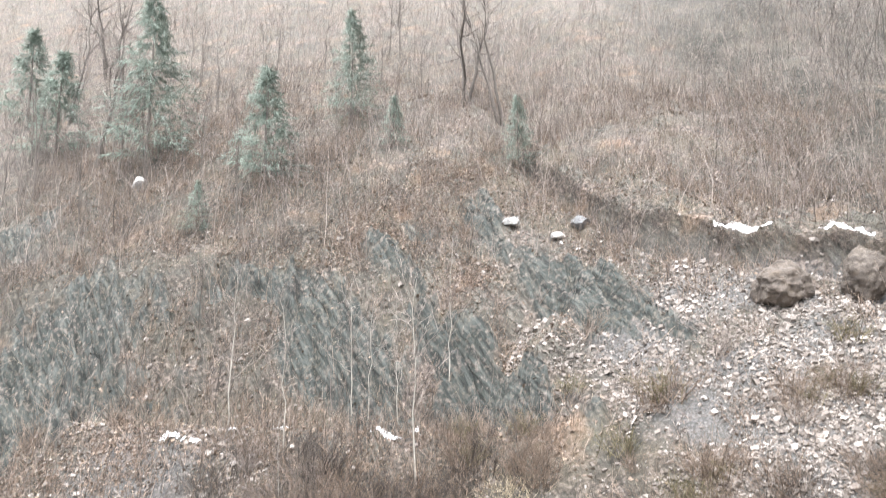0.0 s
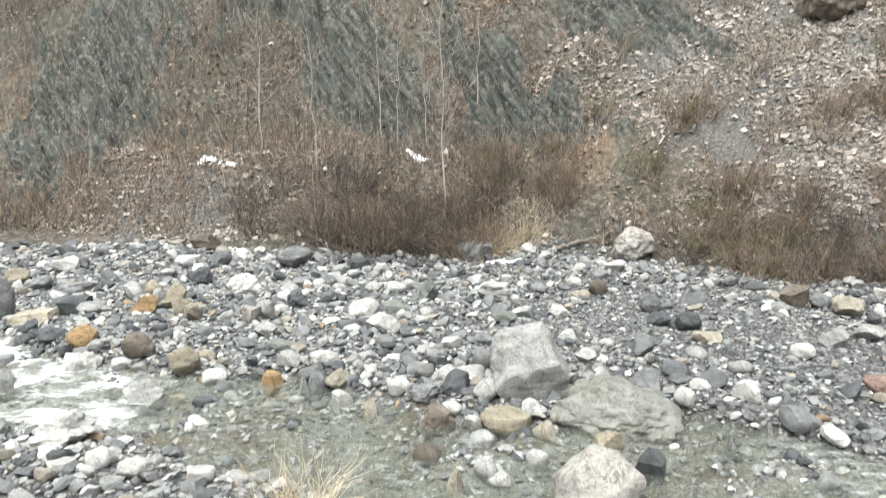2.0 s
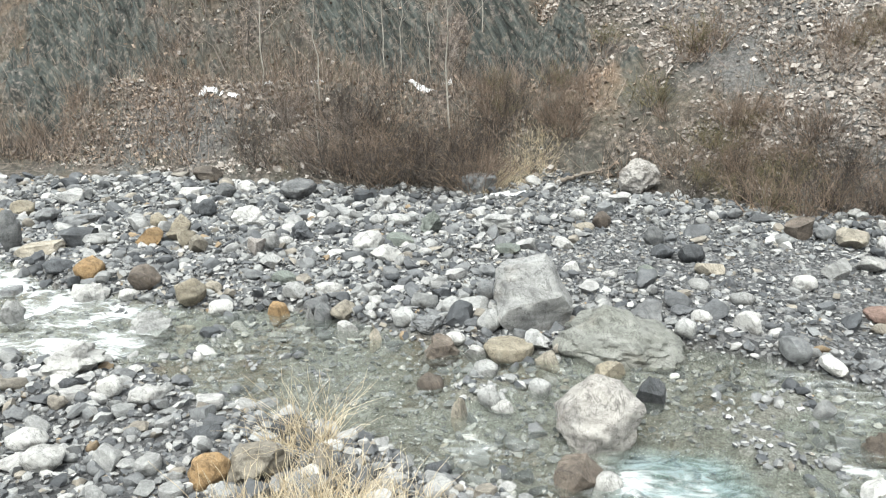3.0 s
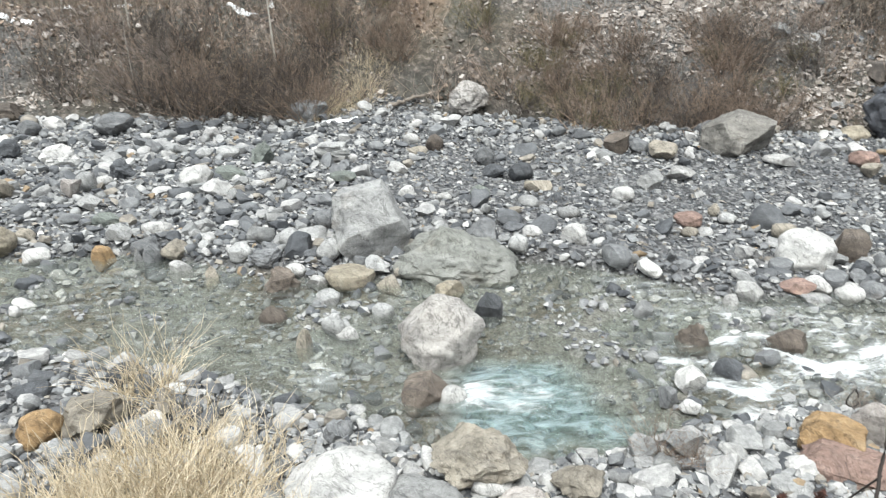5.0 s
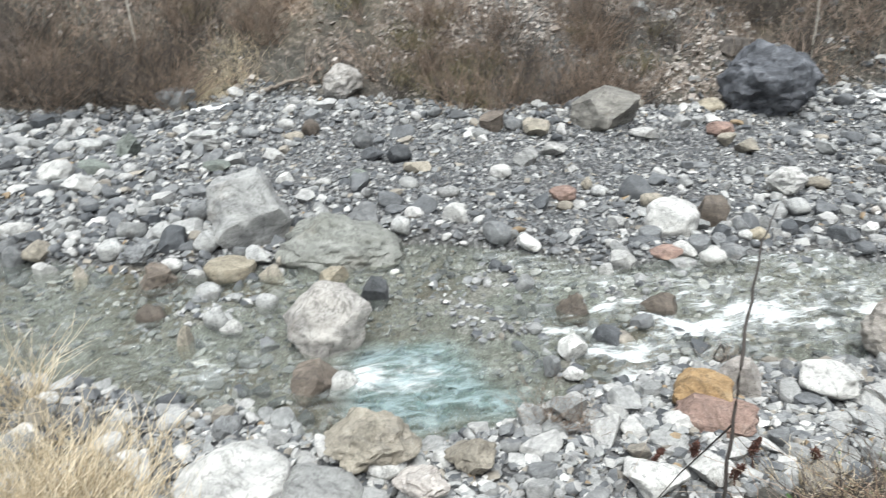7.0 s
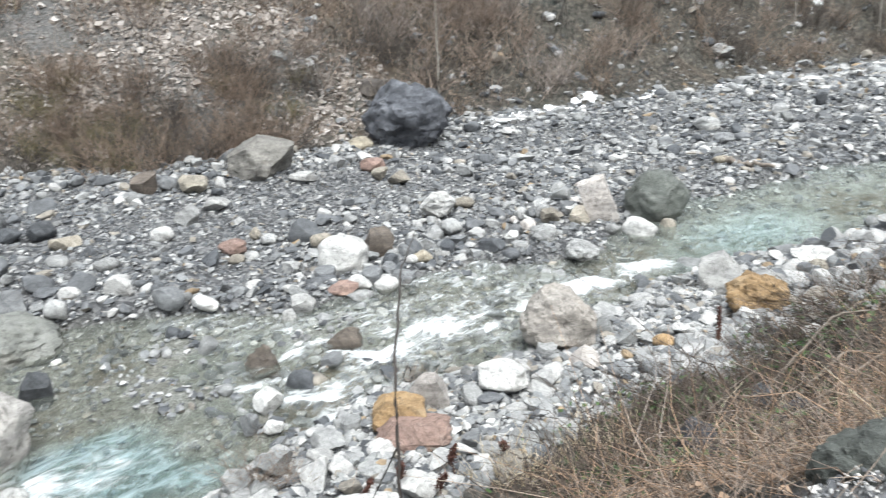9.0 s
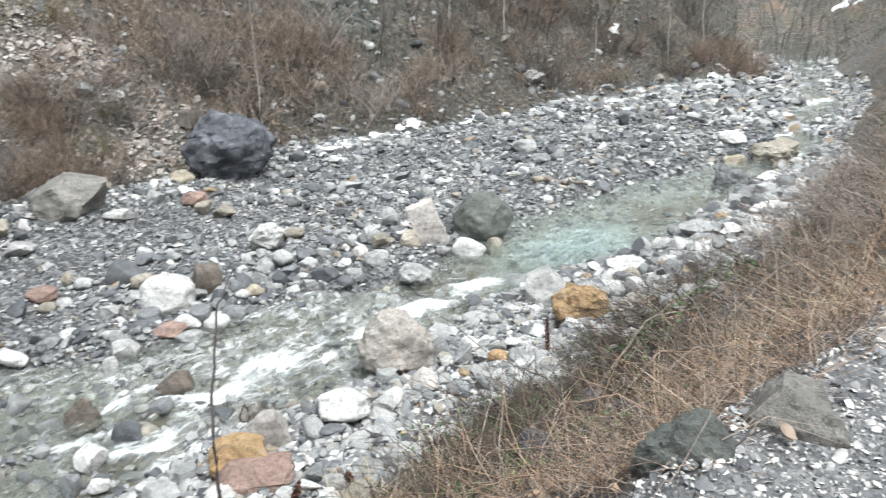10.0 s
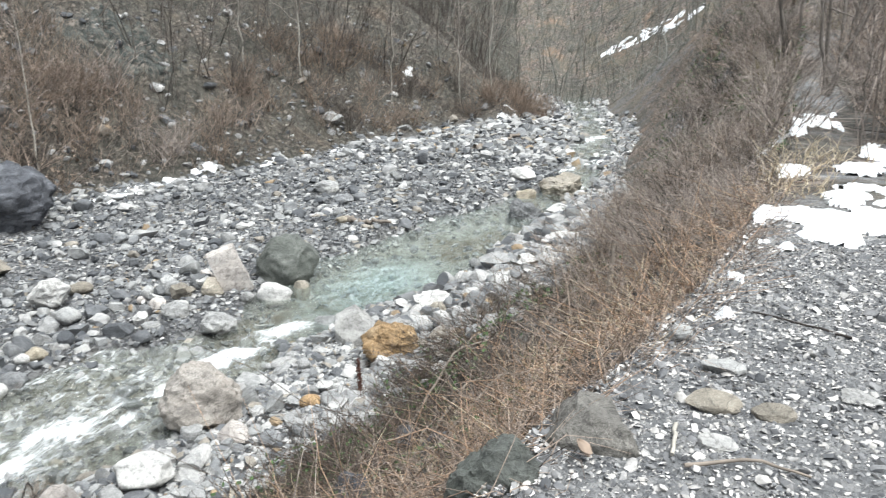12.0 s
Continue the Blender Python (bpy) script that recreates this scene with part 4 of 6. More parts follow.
stone(-4.87, 7.79, 0.49, 0.41, 0.28, 32, "white", "round")
stone(-3.24, 8.37, 0.46, 0.37, 0.10, 21, "dark_grey", "slab")
stone(-4.14, 8.44, 0.22, 0.19, 0.11, 26, "grey", "round")
stone(14.38, 16.45, 2.50, 2.16, 1.80, -41, "blue_grey", "dome", ((-0.8, 0, 0.6, 0.86), (0.75, 0, 0.66, 0.92), (0, -0.7, 0.71, 0.82), (-0.7, -0.65, 0.1, 0.85), (0.7, -0.7, 0.05, 0.85), (0.75, 0, -0.66, 0.9), (-0.7, 0, -0.7, 0.9), (0, -0.75, -0.65, 0.85), (0.3, -0.3, 0.9, 0.88), (0, 0.7, 0.7, 0.9)))
stone(15.4, 19.3, 0.95, 0.8, 0.5, -39, "umber", "slab")
stone(12.47, 8.70, 0.86, 0.45, 0.86, -55, "pink", "hewn", ((0.9, 0, 0.43, 0.62), (-0.9, 0, -0.43, 0.62), (-0.15, -0.9, 0.35, 0.7), (0.2, -0.95, -0.2, 0.8), (-0.3, 0, 0.95, 0.9)))
stone(13.80, 8.20, 1.30, 1.15, 1.05, -59, "olive", "round", ((-0.8, 0, 0.6, 0.82), (0.8, 0, 0.6, 0.9), (0, -0.75, 0.66, 0.82), (0.7, -0.7, 0.1, 0.86), (-0.7, -0.7, 0.1, 0.86), (0.8, 0, -0.6, 0.85), (-0.75, 0, -0.66, 0.92), (0, 0.75, 0.66, 0.85), (0, -0.7, -0.7, 0.9)))
stone(12.71, 7.88, 0.68, 0.58, 0.34, -58, "white", "round")
stone(13.35, 7.66, 0.35, 0.29, 0.23, -60, "buff", "round")
stone(12.21, 8.18, 0.28, 0.23, 0.20, -56, "light_grey", "round")
stone(10.70, 11.39, 0.75, 0.64, 0.58, -43, "white", "rough")
stone(10.15, 10.43, 0.43, 0.37, 0.31, -44, "light_grey", "round")
stone(9.82, 9.07, 0.50, 0.40, 0.27, -47, "dark_grey", "slab")
stone(10.84, 7.88, 0.66, 0.56, 0.33, -54, "light_grey", "rough")
stone(11.53, 11.47, 0.48, 0.40, 0.24, -45, "buff", "round")
stone(8.72, 9.70, 0.38, 0.33, 0.22, -42, "tan", "round")
stone(7.98, 9.38, 0.27, 0.23, 0.18, -40, "light_grey", "block")
stone(7.81, 6.02, 1.06, 0.85, 0.80, -52, "rosy", "big", ((0.72, 0, 0.69, 0.72), (0, -0.93, 0.36, 0.74), (-0.85, 0, 0.5, 0.9), (0.6, -0.8, 0.1, 0.8), (0.15, 0, 0.98, 0.88)))
stone(10.95, 5.30, 0.72, 0.55, 0.56, -64, "white", "hewn", ((0.72, 0, 0.69, 0.62), (-0.4, 0, 0.91, 0.85), (0, -0.85, 0.5, 0.72)))
stone(10.35, 4.45, 0.92, 0.70, 0.58, -67, "ochre", "rough", ((-0.7, 0, 0.71, 0.72), (0.7, 0, 0.71, 0.82), (0, -0.75, 0.66, 0.7), (0.6, -0.75, 0, 0.8)))
stone(6.25, 5.62, 0.63, 0.54, 0.32, -48, "white", "round")
stone(7.50, 5.33, 0.47, 0.40, 0.24, -55, "pink", "block")
stone(7.52, 4.82, 0.32, 0.27, 0.17, -57, "grey", "round")
stone(7.68, 4.56, 0.23, 0.19, 0.20, -59, "grey", "block")
stone(8.54, 4.85, 0.31, 0.26, 0.15, -60, "ochre", "round")
stone(28.03, 10.59, 0.38, 0.32, 0.50, -69, "dark_grey", "round")
stone(25.85, 6.16, 0.91, 0.77, 0.49, -77, "white", "round")
stone(25.01, 4.69, 1.40, 1.19, 0.70, -79, "buff", "rough")
stone(23.97, 5.57, 0.67, 0.57, 0.34, -77, "tan", "block")
stone(21.25, 4.97, 1.07, 0.91, 0.54, -77, "grey", "rough")
stone(21.58, 4.06, 0.74, 0.63, 0.37, -79, "white", "rough")
stone(22.44, 11.78, 0.83, 0.70, 0.41, -62, "light_grey", "round")
stone(21.24, 10.57, 0.60, 0.51, 0.36, -64, "grey", "round")
stone(18.42, 9.22, 0.42, 0.36, 0.21, -63, "tan", "round")
stone(31.90, 16.36, 1.13, 0.96, 0.56, -63, "light_grey", "rough")
stone(12.86, 4.69, 0.72, 0.61, 0.36, -70, "white", "rough")
stone(12.62, 4.44, 0.40, 0.34, 0.20, -71, "buff", "round")
stone(12.0, 27.80, 2.15, 1.8, 1.5, -23, "brown", "big", ((-0.7, 0, 0.7, 0.75), (0.7, 0, 0.7, 0.8), (0, -0.7, 0.7, 0.75), (0.7, -0.7, 0, 0.8), (-0.8, -0.5, -0.2, 0.85)))
stone(14.86, 27.56, 1.6, 1.25, 1.9, -28, "brown", "big", ((-0.7, 0, 0.7, 0.8), (0.5, 0, 0.85, 0.85), (0, -0.8, 0.6, 0.75), (-0.7, -0.7, 0, 0.85)))
stone(5.47, 36.68, 0.75, 0.60, 0.54, -9, "white", "slab")
stone(6.53, 36.68, 0.94, 0.80, 0.68, -10, "grey", "block")
stone(3.24, 37.54, 0.96, 0.77, 0.47, -5, "light_grey", "slab")
stone(-17.90, 45.26, 0.83, 0.71, 0.92, 22, "white", "block")
stone(3.99, -0.09, 0.22, 0.18, 0.10, -92, "light_grey", "slab")
stone(3.56, -0.05, 0.25, 0.20, 0.08, -91, "buff", "slab")
stone(3.54, -0.30, 0.19, 0.15, 0.04, -96, "buff", "slab")
stone(3.19, -0.07, 0.16, 0.13, 0.05, -92, "white", "slab")
stone(3.83, -0.69, 0.18, 0.14, 0.04, -101, "white", "slab")
stone(4.33, 0.14, 0.14, 0.12, 0.10, -89, "light_grey", "block")
stone(3.10, 0.42, 0.40, 0.32, 0.32, -83, "taupe", "hewn", ((0.3, 0, 0.95, 0.7), (0.9, 0.2, 0.4, 0.75), (-0.75, 0, 0.66, 0.85), (0, -0.6, 0.8, 0.8)), 0.58)
stone(2.72, 0.74, 0.40, 0.32, 0.34, -70, "olive", "lump", ((-0.6, 0.2, 0.78, 0.7), (0.3, -0.3, 0.9, 0.8)), 0.62)
stone(3.95, 0.55, 0.44, 0.20, 0.30, -24, "dark_grey", "lump", ((0.2, 0.2, 0.96, 0.7), (0, 0.8, 0.6, 0.75), (0.8, 0, 0.6, 0.85)), 0.72)
stone(4.40, 0.44, 0.30, 0.20, 0.24, -30, "blue_grey", "lump", ((0.1, 0.2, 0.96, 0.7), (-0.8, 0, 0.6, 0.85)), 0.7)
stone(6.20, 2.20, 0.40, 0.30, 0.30, 0, "blue_grey", "big")
stone(7.20, 2.90, 0.45, 0.35, 0.30, 40, "dark_grey", "rough")
stone(5.20, 2.60, 0.40, 0.30, 0.28, 70, "blue_grey", "rough")


# a low heap of pale stones beside the green boulder
for k in range(26):
    a, r = rng.uniform(0, 6.28), rng.uniform(0, 1) ** 0.5
    w = float(rng.uniform(0.2, 0.48))
    stone(round(11.7 + 1.3 * r * math.cos(a), 2), round(9.2 + 0.75 * r * math.sin(a), 2), w, w * 0.85, w * 0.7, int(rng.uniform(-90, 90)), ("light_grey", "pink", "white", "grey", "buff")[k % 5], ("rough", "round", "block")[k % 3])


# loose cobbles, pebbles and scree
def mixed_look(t, b):
    """Stones of many colours side by side, one colour to a stone."""
    r = t.nodes.new("ShaderNodeNewGeometry").outputs["Random Per Island"]
    mixed_build(t, b, r)


def mixed_single_look(t, b):
    mixed_build(t, b, t.nodes.new("ShaderNodeObjectInfo").outputs["Random"])


def pale_look(t, b):
    """Pale limestone pebbles with a few darker ones."""
    mixed_build(t, b, ramp(t, t.nodes.new("ShaderNodeNewGeometry").outputs["Random Per Island"], [(0.0, (0.1, 0.1, 0.1)), (0.3, (0.5, 0.5, 0.5)), (1.0, (1.0, 1.0, 1.0))]))


def pale_single_look(t, b):
    mixed_build(t, b, ramp(t, t.nodes.new("ShaderNodeObjectInfo").outputs["Random"], [(0.0, (0.2, 0.2, 0.2)), (0.25, (0.55, 0.55, 0.55)), (1.0, (0.98, 0.98, 0.98))]))


def mixed_build(t, b, r):
    grain, patch = noise_tex(t, 50, 4, 0.75, coords="Object"), noise_tex(t, 6, 6, 0.65, 0.5)
    c = ramp(t, r, [(0.0, (0.075, 0.08, 0.088)), (0.14, (0.125, 0.13, 0.138)), (0.32, (0.19, 0.195, 0.20)), (0.52, (0.265, 0.268, 0.265)), (0.64, (0.27, 0.245, 0.21)),
                    (0.68, (0.33, 0.33, 0.325)), (0.83, (0.41, 0.405, 0.395)), (0.94, (0.53, 0.52, 0.505)), (0.988, (0.29, 0.215, 0.135))], "CONSTANT")
    c = blend(t, 1.0, c, ramp(t, grain.outputs["Fac"], [(0.3, (0.64, 0.64, 0.64)), (0.7, (1.22, 1.22, 1.22))]), "MULTIPLY")
    c = blend(t, 1.0, c, ramp(t, patch.outputs["Fac"], [(0.3, (0.64, 0.64, 0.65)), (0.7, (1.25, 1.25, 1.24))]), "MULTIPLY")
    c = blend(t, 1.0, c, ramp(t, banded(t).outputs["Fac"], [(0.36, (0.72, 0.72, 0.73)), (0.5, (1.0, 1.0, 1.0)), (0.66, (1.14, 1.14, 1.13))]), "MULTIPLY")
    t.links.new(c, b.inputs["Base Color"])
    b.inputs["Roughness"].default_value = 0.7
    bump(t, b, blend(t, 0.6, grain.outputs["Fac"], patch.outputs["Fac"]), 0.8, 0.025)


def pebble_look(t, b):
    """Mostly mid grey pebbles, few of them pale."""
    mixed_build(t, b, ramp(t, t.nodes.new("ShaderNodeNewGeometry").outputs["Random Per Island"], [(0.0, (0.02, 0.02, 0.02)), (0.6, (0.55, 0.55, 0.55)), (1.0, (0.96, 0.96, 0.96))]))


GREY_PEBBLES = material("grey_river_pebbles", pebble_look)
PALE = material("pale_limestone_pebbles", pale_look)
PALE_SINGLE = material("pale_cobble", pale_single_look)
MIXED, MIXED_SINGLE = material("mixed_river_stones", mixed_look), material("mixed_cobble", mixed_single_look)


def chips_look(t, b):
    """Slaty grey chips with a few pale ones."""
    r = t.nodes.new("ShaderNodeNewGeometry").outputs["Random Per Island"]
    n = noise_tex(t, 40, 5, 0.7)
    c = ramp(t, r, [(0.0, (0.045, 0.047, 0.052)), (0.3, (0.13, 0.132, 0.138)), (0.6, (0.28, 0.276, 0.275)), (0.8, (0.44, 0.42, 0.395)), (1.0, (0.72, 0.70, 0.68))])
    t.links.new(blend(t, 1.0, c, ramp(t, n.outputs["Fac"], [(0.3, (0.7, 0.7, 0.7)), (0.7, (1.2, 1.2, 1.2))]), "MULTIPLY"), b.inputs["Base Color"])
    b.inputs["Roughness"].default_value = 0.6
    bump(t, b, n.outputs["Fac"], 0.5, 0.01)


def scree_look(t, b):
    """Pale beige and grey broken limestone."""
    r = t.nodes.new("ShaderNodeNewGeometry").outputs["Random Per Island"]
    n = noise_tex(t, 20, 5, 0.7)
    c = ramp(t, r, [(0.0, (0.12, 0.105, 0.092)), (0.4, (0.26, 0.225, 0.198)), (0.75, (0.37, 0.335, 0.305)), (1.0, (0.49, 0.455, 0.425))])
    t.links.new(blend(t, 1.0, c, ramp(t, n.outputs["Fac"], [(0.3, (0.7, 0.7, 0.7)), (0.7, (1.2, 1.2, 1.2))]), "MULTIPLY"), b.inputs["Base Color"])
    b.inputs["Roughness"].default_value = 0.75


SCREE = material("broken_scree", scree_look)
CHIPS = material("slate_chips", chips_look)
COBBLES = [weathered(2, s, 900 + k) for k, s in enumerate(["round", "block", "rough", "rough", "slab", "round", "block", "big", "rough", "round", "block", "rough"])]
SHARDS = [weathered(0, "block", 970 + k) for k in range(8)]
PEBBLES = [weathered(1, s, 950 + k) for k, s in enumerate(["round", "block", "slab", "round", "block", "round"])]


def turned(n, tilt):
    """n turns: any way round, tilted a little."""
    a, p, q = rng.uniform(0, 2 * np.pi, n), rng.normal(0, tilt, n), rng.normal(0, tilt, n)
    ca, sa, cp, sp, cq, sq = np.cos(a), np.sin(a), np.cos(p), np.sin(p), np.cos(q), np.sin(q)
    o, i = np.zeros(n), np.ones(n)
    rz = np.array([[ca, -sa, o], [sa, ca, o], [o, o, i]]).transpose(2, 0, 1)
    rx = np.array([[i, o, o], [o, cp, -sp], [o, sp, cp]]).transpose(2, 0, 1)
    ry = np.array([[cq, o, sq], [o, i, o], [-sq, o, cq]]).transpose(2, 0, 1)
    return rz @ rx @ ry


def heap(name, xs, ys, size, shapes, level, mat, label, category, flat=0.62, sink=0.28, tilt=0.25):
    """Many loose stones in one mesh, each bedded into the ground."""
    n = len(xs)
    zs = height(xs, ys)
    scale = np.stack([size * rng.uniform(0.8, 1.25, n), size * rng.uniform(0.6, 0.95, n), size * flat * rng.uniform(0.65, 1.2, n)], 1) / 2
    turn = turned(n, tilt)
    pick = rng.integers(0, len(shapes), n)
    base = np.array(shapes)[pick] * scale[:, None, :]
    verts = np.einsum("nij,nvj->nvi", turn, base)
    verts += np.stack([xs, ys, zs + scale[:, 2] * (1 - 2 * sink)], 1)[:, None, :]
    faces = np.array(BALLS[level][1])
    k = len(BALLS[level][0])
    allf = (faces[None] + (np.arange(n) * k)[:, None, None]).reshape(-1, 3)
    me = bpy.data.meshes.new(name)
    me.vertices.add(n * k)
    me.vertices.foreach_set("co", verts.astype(np.float32).ravel())
    me.loops.add(allf.size)
    me.loops.foreach_set("vertex_index", allf.astype(np.int32).ravel())
    me.polygons.add(len(allf))
    me.polygons.foreach_set("loop_start", np.arange(0, allf.size, 3, dtype=np.int32))
    me.update(calc_edges=True)
    me.validate()
    me.materials.append(mat)
    me.shade_smooth()
    me.set_sharp_from_angle(angle=radians(38))
    return tagged(new(name, me), label, category, kind="stuff")


def spread(n, x0, x1, y0, y1, keep):
    x, y = rng.uniform(x0, x1, n), rng.uniform(y0, y1, n)
    k = keep(x, y)
    return x[k], y[k]


def on_bed(x, y):
    return (y < fringe(x) + 0.5) & (y > near_y(x) - 0.2 - 1.0 * step(7, 10, x))


def coarse(x, y):
    """How stony the bed is, 0 to 1: cobbles upstream, finer gravel in patches."""
    patch = np.exp(-(((x - 2.6) / 2.6) ** 2 + ((y - 15.5) / 1.9) ** 2)) + np.exp(-(((x - 9.5) / 3.2) ** 2 + ((y - 14.8) / 1.3) ** 2)) + 0.7 * np.exp(-(((x + 3.5) / 1.5) ** 2 + ((y - 9.0) / 0.7) ** 2))
    c = 0.42 + 0.62 * step(3, -2, x) + 0.25 * fbm(x, y, 3, 3, 71) + 0.45 * fbm(x, y, 1.3, 2, 74) - 0.8 * patch + 0.5 * step(3, 0.5, fringe(x) - y)
    c = c * (1 - 0.45 * step(13, 20, x))
    c = np.where(y < south_y(x), 0.75 + 0.3 * fbm(x, y, 2, 3, 72), c)
    c = np.where(water_depth(x, y) > 0.25, (0.10 + 0.24 * step(3, 4.5, x) + 0.3 * fbm(x, y, 1.5, 3, 73)) * (0.25 + 0.75 * step(12.5, 10, x)), c)
    c = np.where((water_depth(x, y) > 0.0) & ((x > 12) | (x < -4.5)), 0.04, c)
    return c


# the bed is packed: large stones first, then smaller ones into the gaps
CELL = 0.04
taken = np.zeros((int(25 / CELL), int(70 / CELL)), bool)
DISCS = [np.add.outer(np.arange(-k, k + 1) ** 2, np.arange(-k, k + 1) ** 2) <= k * k for k in range(40)]


def claim(x, y, r, room):
    """Takes a round place on the bed unless more than this share of it is taken."""
    i, j, k = int((x + 18) / CELL), int((y - 3) / CELL), min(39, max(1, int(r / CELL)))
    if min(i, j) < k or i + k >= taken.shape[1] or j + k >= taken.shape[0]:
        return False
    place = taken[j - k:j + k + 1, i - k:i + k + 1]
    if place[DISCS[k]].mean() > room:
        return False
    place |= DISCS[k]
    return True


for fx, fy, fr in FOOTPRINTS:
    claim(fx, fy, fr, 1.0)
placed = []
for tries, lo, hi, x0, x1, room, most in ((2600, 0.36, 0.60, -17, 50, 0.04, 0.55), (9000, 0.24, 0.37, -17, 45, 0.08, 0.9), (30000, 0.13, 0.25, -16, 34, 0.10, 1.0), (50000, 0.08, 0.15, -14, 17, 0.12, 1.0)):
    tx, ty = rng.uniform(x0, x1, tries), rng.uniform(4, 27, tries)
    sizes = np.sort(lo + (hi - lo) * rng.uniform(0, 1, tries) ** 1.6)[::-1]
    stony = coarse(tx, ty)
    deep = water_depth(tx, ty)
    good = on_bed(tx, ty) & (rng.uniform(0, 1, tries) < np.clip(stony, 0, 1) * most) & ~((deep > 0.15) & (sizes > 0.34)) & ~((ty < south_y(tx)) & (sizes > 0.42)) & (pool_part(tx, ty) < 0.3)
    for k in np.nonzero(good)[0]:
        if claim(tx[k], ty[k], sizes[k] * 0.42, room):
            placed.append((tx[k], ty[k], sizes[k]))
x, y, size = np.array(placed).T
south = y < south_y(x)
near = np.hypot(x - 1, y)
candidates = np.nonzero((water_depth(x, y) < 0.15) & (size > 0.24) & (x > -8) & (x < 12))[0]
big = candidates[np.argsort(near[candidates])][:300]
own = np.zeros(len(x), bool)
own[big] = True
FINE_COBBLES = [weathered(3, s, 930 + k) for k, s in enumerate(["big", "lump", "rough", "block", "slab", "big", "slab", "block", "rough", "round", "block", "lump"])]
for mat, part, words in ((PALE, south, "along the near shore"), (MIXED, ~south, "packed on the riverbed")):
    for lo, hi, shapes, level, kind in ((0.24, 1.0, FINE_COBBLES, 3, "large rounded"), (0.14, 0.24, COBBLES, 2, "grey and white"), (0.14, 0.24, PEBBLES, 1, "middling grey"), (0.0, 0.14, COBBLES, 2, "small round"), (0.0, 0.14, PEBBLES, 1, "small")):
        k = part & ~own & (size >= lo) & (size < hi) & ((near < {0.24: 15, 0.14: 8.5}.get(hi, 99)) == (level > 1))
        heap("cobbles", x[k], y[k], size[k], shapes, level, mat, f"{kind} cobbles {words}", "cobbles", flat=0.66, sink=0.2, tilt=0.3)
cobble_meshes = []
for k, shape in enumerate(FINE_COBBLES * 2):
    me = bpy.data.meshes.new("cobble")
    me.from_pydata((shape / 2).tolist(), [], BALLS[3][1])
    me.materials.append(MIXED_SINGLE if k < 12 else PALE_SINGLE)
    me.shade_smooth()
    me.set_sharp_from_angle(angle=radians(34))
    cobble_meshes.append(me)
for i in big:
    ob = new("cobble", cobble_meshes[i % 12 + 12 * int(south[i])])
    s, h = size[i], size[i] * rng.uniform(0.45, 0.8)
    ob.matrix_basis = pose(x[i], y[i], float(height(x[i], y[i])) + 0.3 * h, rng.normal(0, 13), rng.normal(0, 13), rng.uniform(0, 360)) @ Matrix.Diagonal((s * 1.1, s * 0.85, h, 1))
    tagged(ob, "pale worn cobble lying on the near shore" if south[i] else "worn grey cobble lying on the gravel riverbed", "cobble", group="cobbles of the riverbed")

x, y = spread(85000, -12, 34, 4, 26, lambda x, y: on_bed(x, y) & (rng.uniform(0, 1, len(x)) < 0.85 * np.where(water_depth(x, y) > 0.2, np.where(x > 11, 0.15, 0.7), 1) * step(40, 14, x)))
grain = np.clip(rng.lognormal(-2.6, 0.42, len(x)), 0.045, 0.2) * (1 + 0.6 * step(14, 24, x))
k = np.hypot(x - 1, y) < 12
heap("pebbles", x[k], y[k], grain[k], PEBBLES, 1, GREY_PEBBLES, "small grey and white pebbles by the stream", "pebbles")
heap("pebbles", x[~k], y[~k], grain[~k], SHARDS, 0, GREY_PEBBLES, "small grey and white pebbles of the riverbed", "pebbles")

x, y = spread(9000, -3.5, 14, 4.3, 7.0, lambda x, y: (y > near_y(x) - 0.1) & (water_depth(x, y) < -0.1) & (y < south_y(x) + 0.2))
heap("pebbles", x, y, np.clip(rng.lognormal(-2.5, 0.45, len(x)), 0.04, 0.2), PEBBLES, 1, PALE, "pale small pebbles along the near shore", "pebbles")


def on_scree(x, y):
    d = (y - foot_y(x)) * 0.95
    fan = step(3.4, 5.5, x + 0.35 * (d - 6) + 0.8 * fbm(x, y, 3, 3, 51)) * step(14, 9, d) * step(18, 12, x)
    heap_up = np.exp(-((x + 10.5) / 2.8) ** 2) * step(5, 3, d) + 0.6 * np.exp(-((x + 6.5) / 1.5) ** 2) * step(4, 2, d)
    gut = 3.0 * np.exp(-((x - 1.5 - 0.68 * (d - 5.8)) / 0.42) ** 2) * step(4.6, 5.6, d) * step(11.5, 9.5, d)
    return (d > 0.2) & (rock_mask(x, d) < 0.35) & (rng.uniform(0, 1, len(x)) < (np.maximum(np.maximum(fan, heap_up), gut) * np.clip(0.45 + 0.8 * fbm(x, y, 2.2, 4, 75), 0, 1) + 0.03))


x, y = spread(190000, -15, 20, 17, 40, on_scree)
heap("scree", x, y, np.clip(rng.lognormal(-2.5, 0.5, len(x)), 0.045, 0.3), SHARDS, 0, SCREE, "pale loose scree stones on the hillside", "scree", tilt=0.5)

x, y = spread(52000, 1.8, 8.5, -2.0, 0.95, lambda x, y: (y < edge_y(x) + 0.1) & (rng.uniform(0, 1, len(x)) < step(11, 4, x)))
grain = np.clip(rng.lognormal(-4.25, 0.55, len(x)), 0.010, 0.07)
k = x < 4.6
heap("track_gravel", x[k], y[k], grain[k], PEBBLES, 1, CHIPS, "flat grey gravel at the edge of the track", "gravel", flat=0.5, sink=0.2, tilt=0.4)
heap("track_gravel", x[~k], y[~k], grain[~k], SHARDS, 0, CHIPS, "flat grey gravel chips on the track", "gravel", flat=0.5, sink=0.2, tilt=0.4)

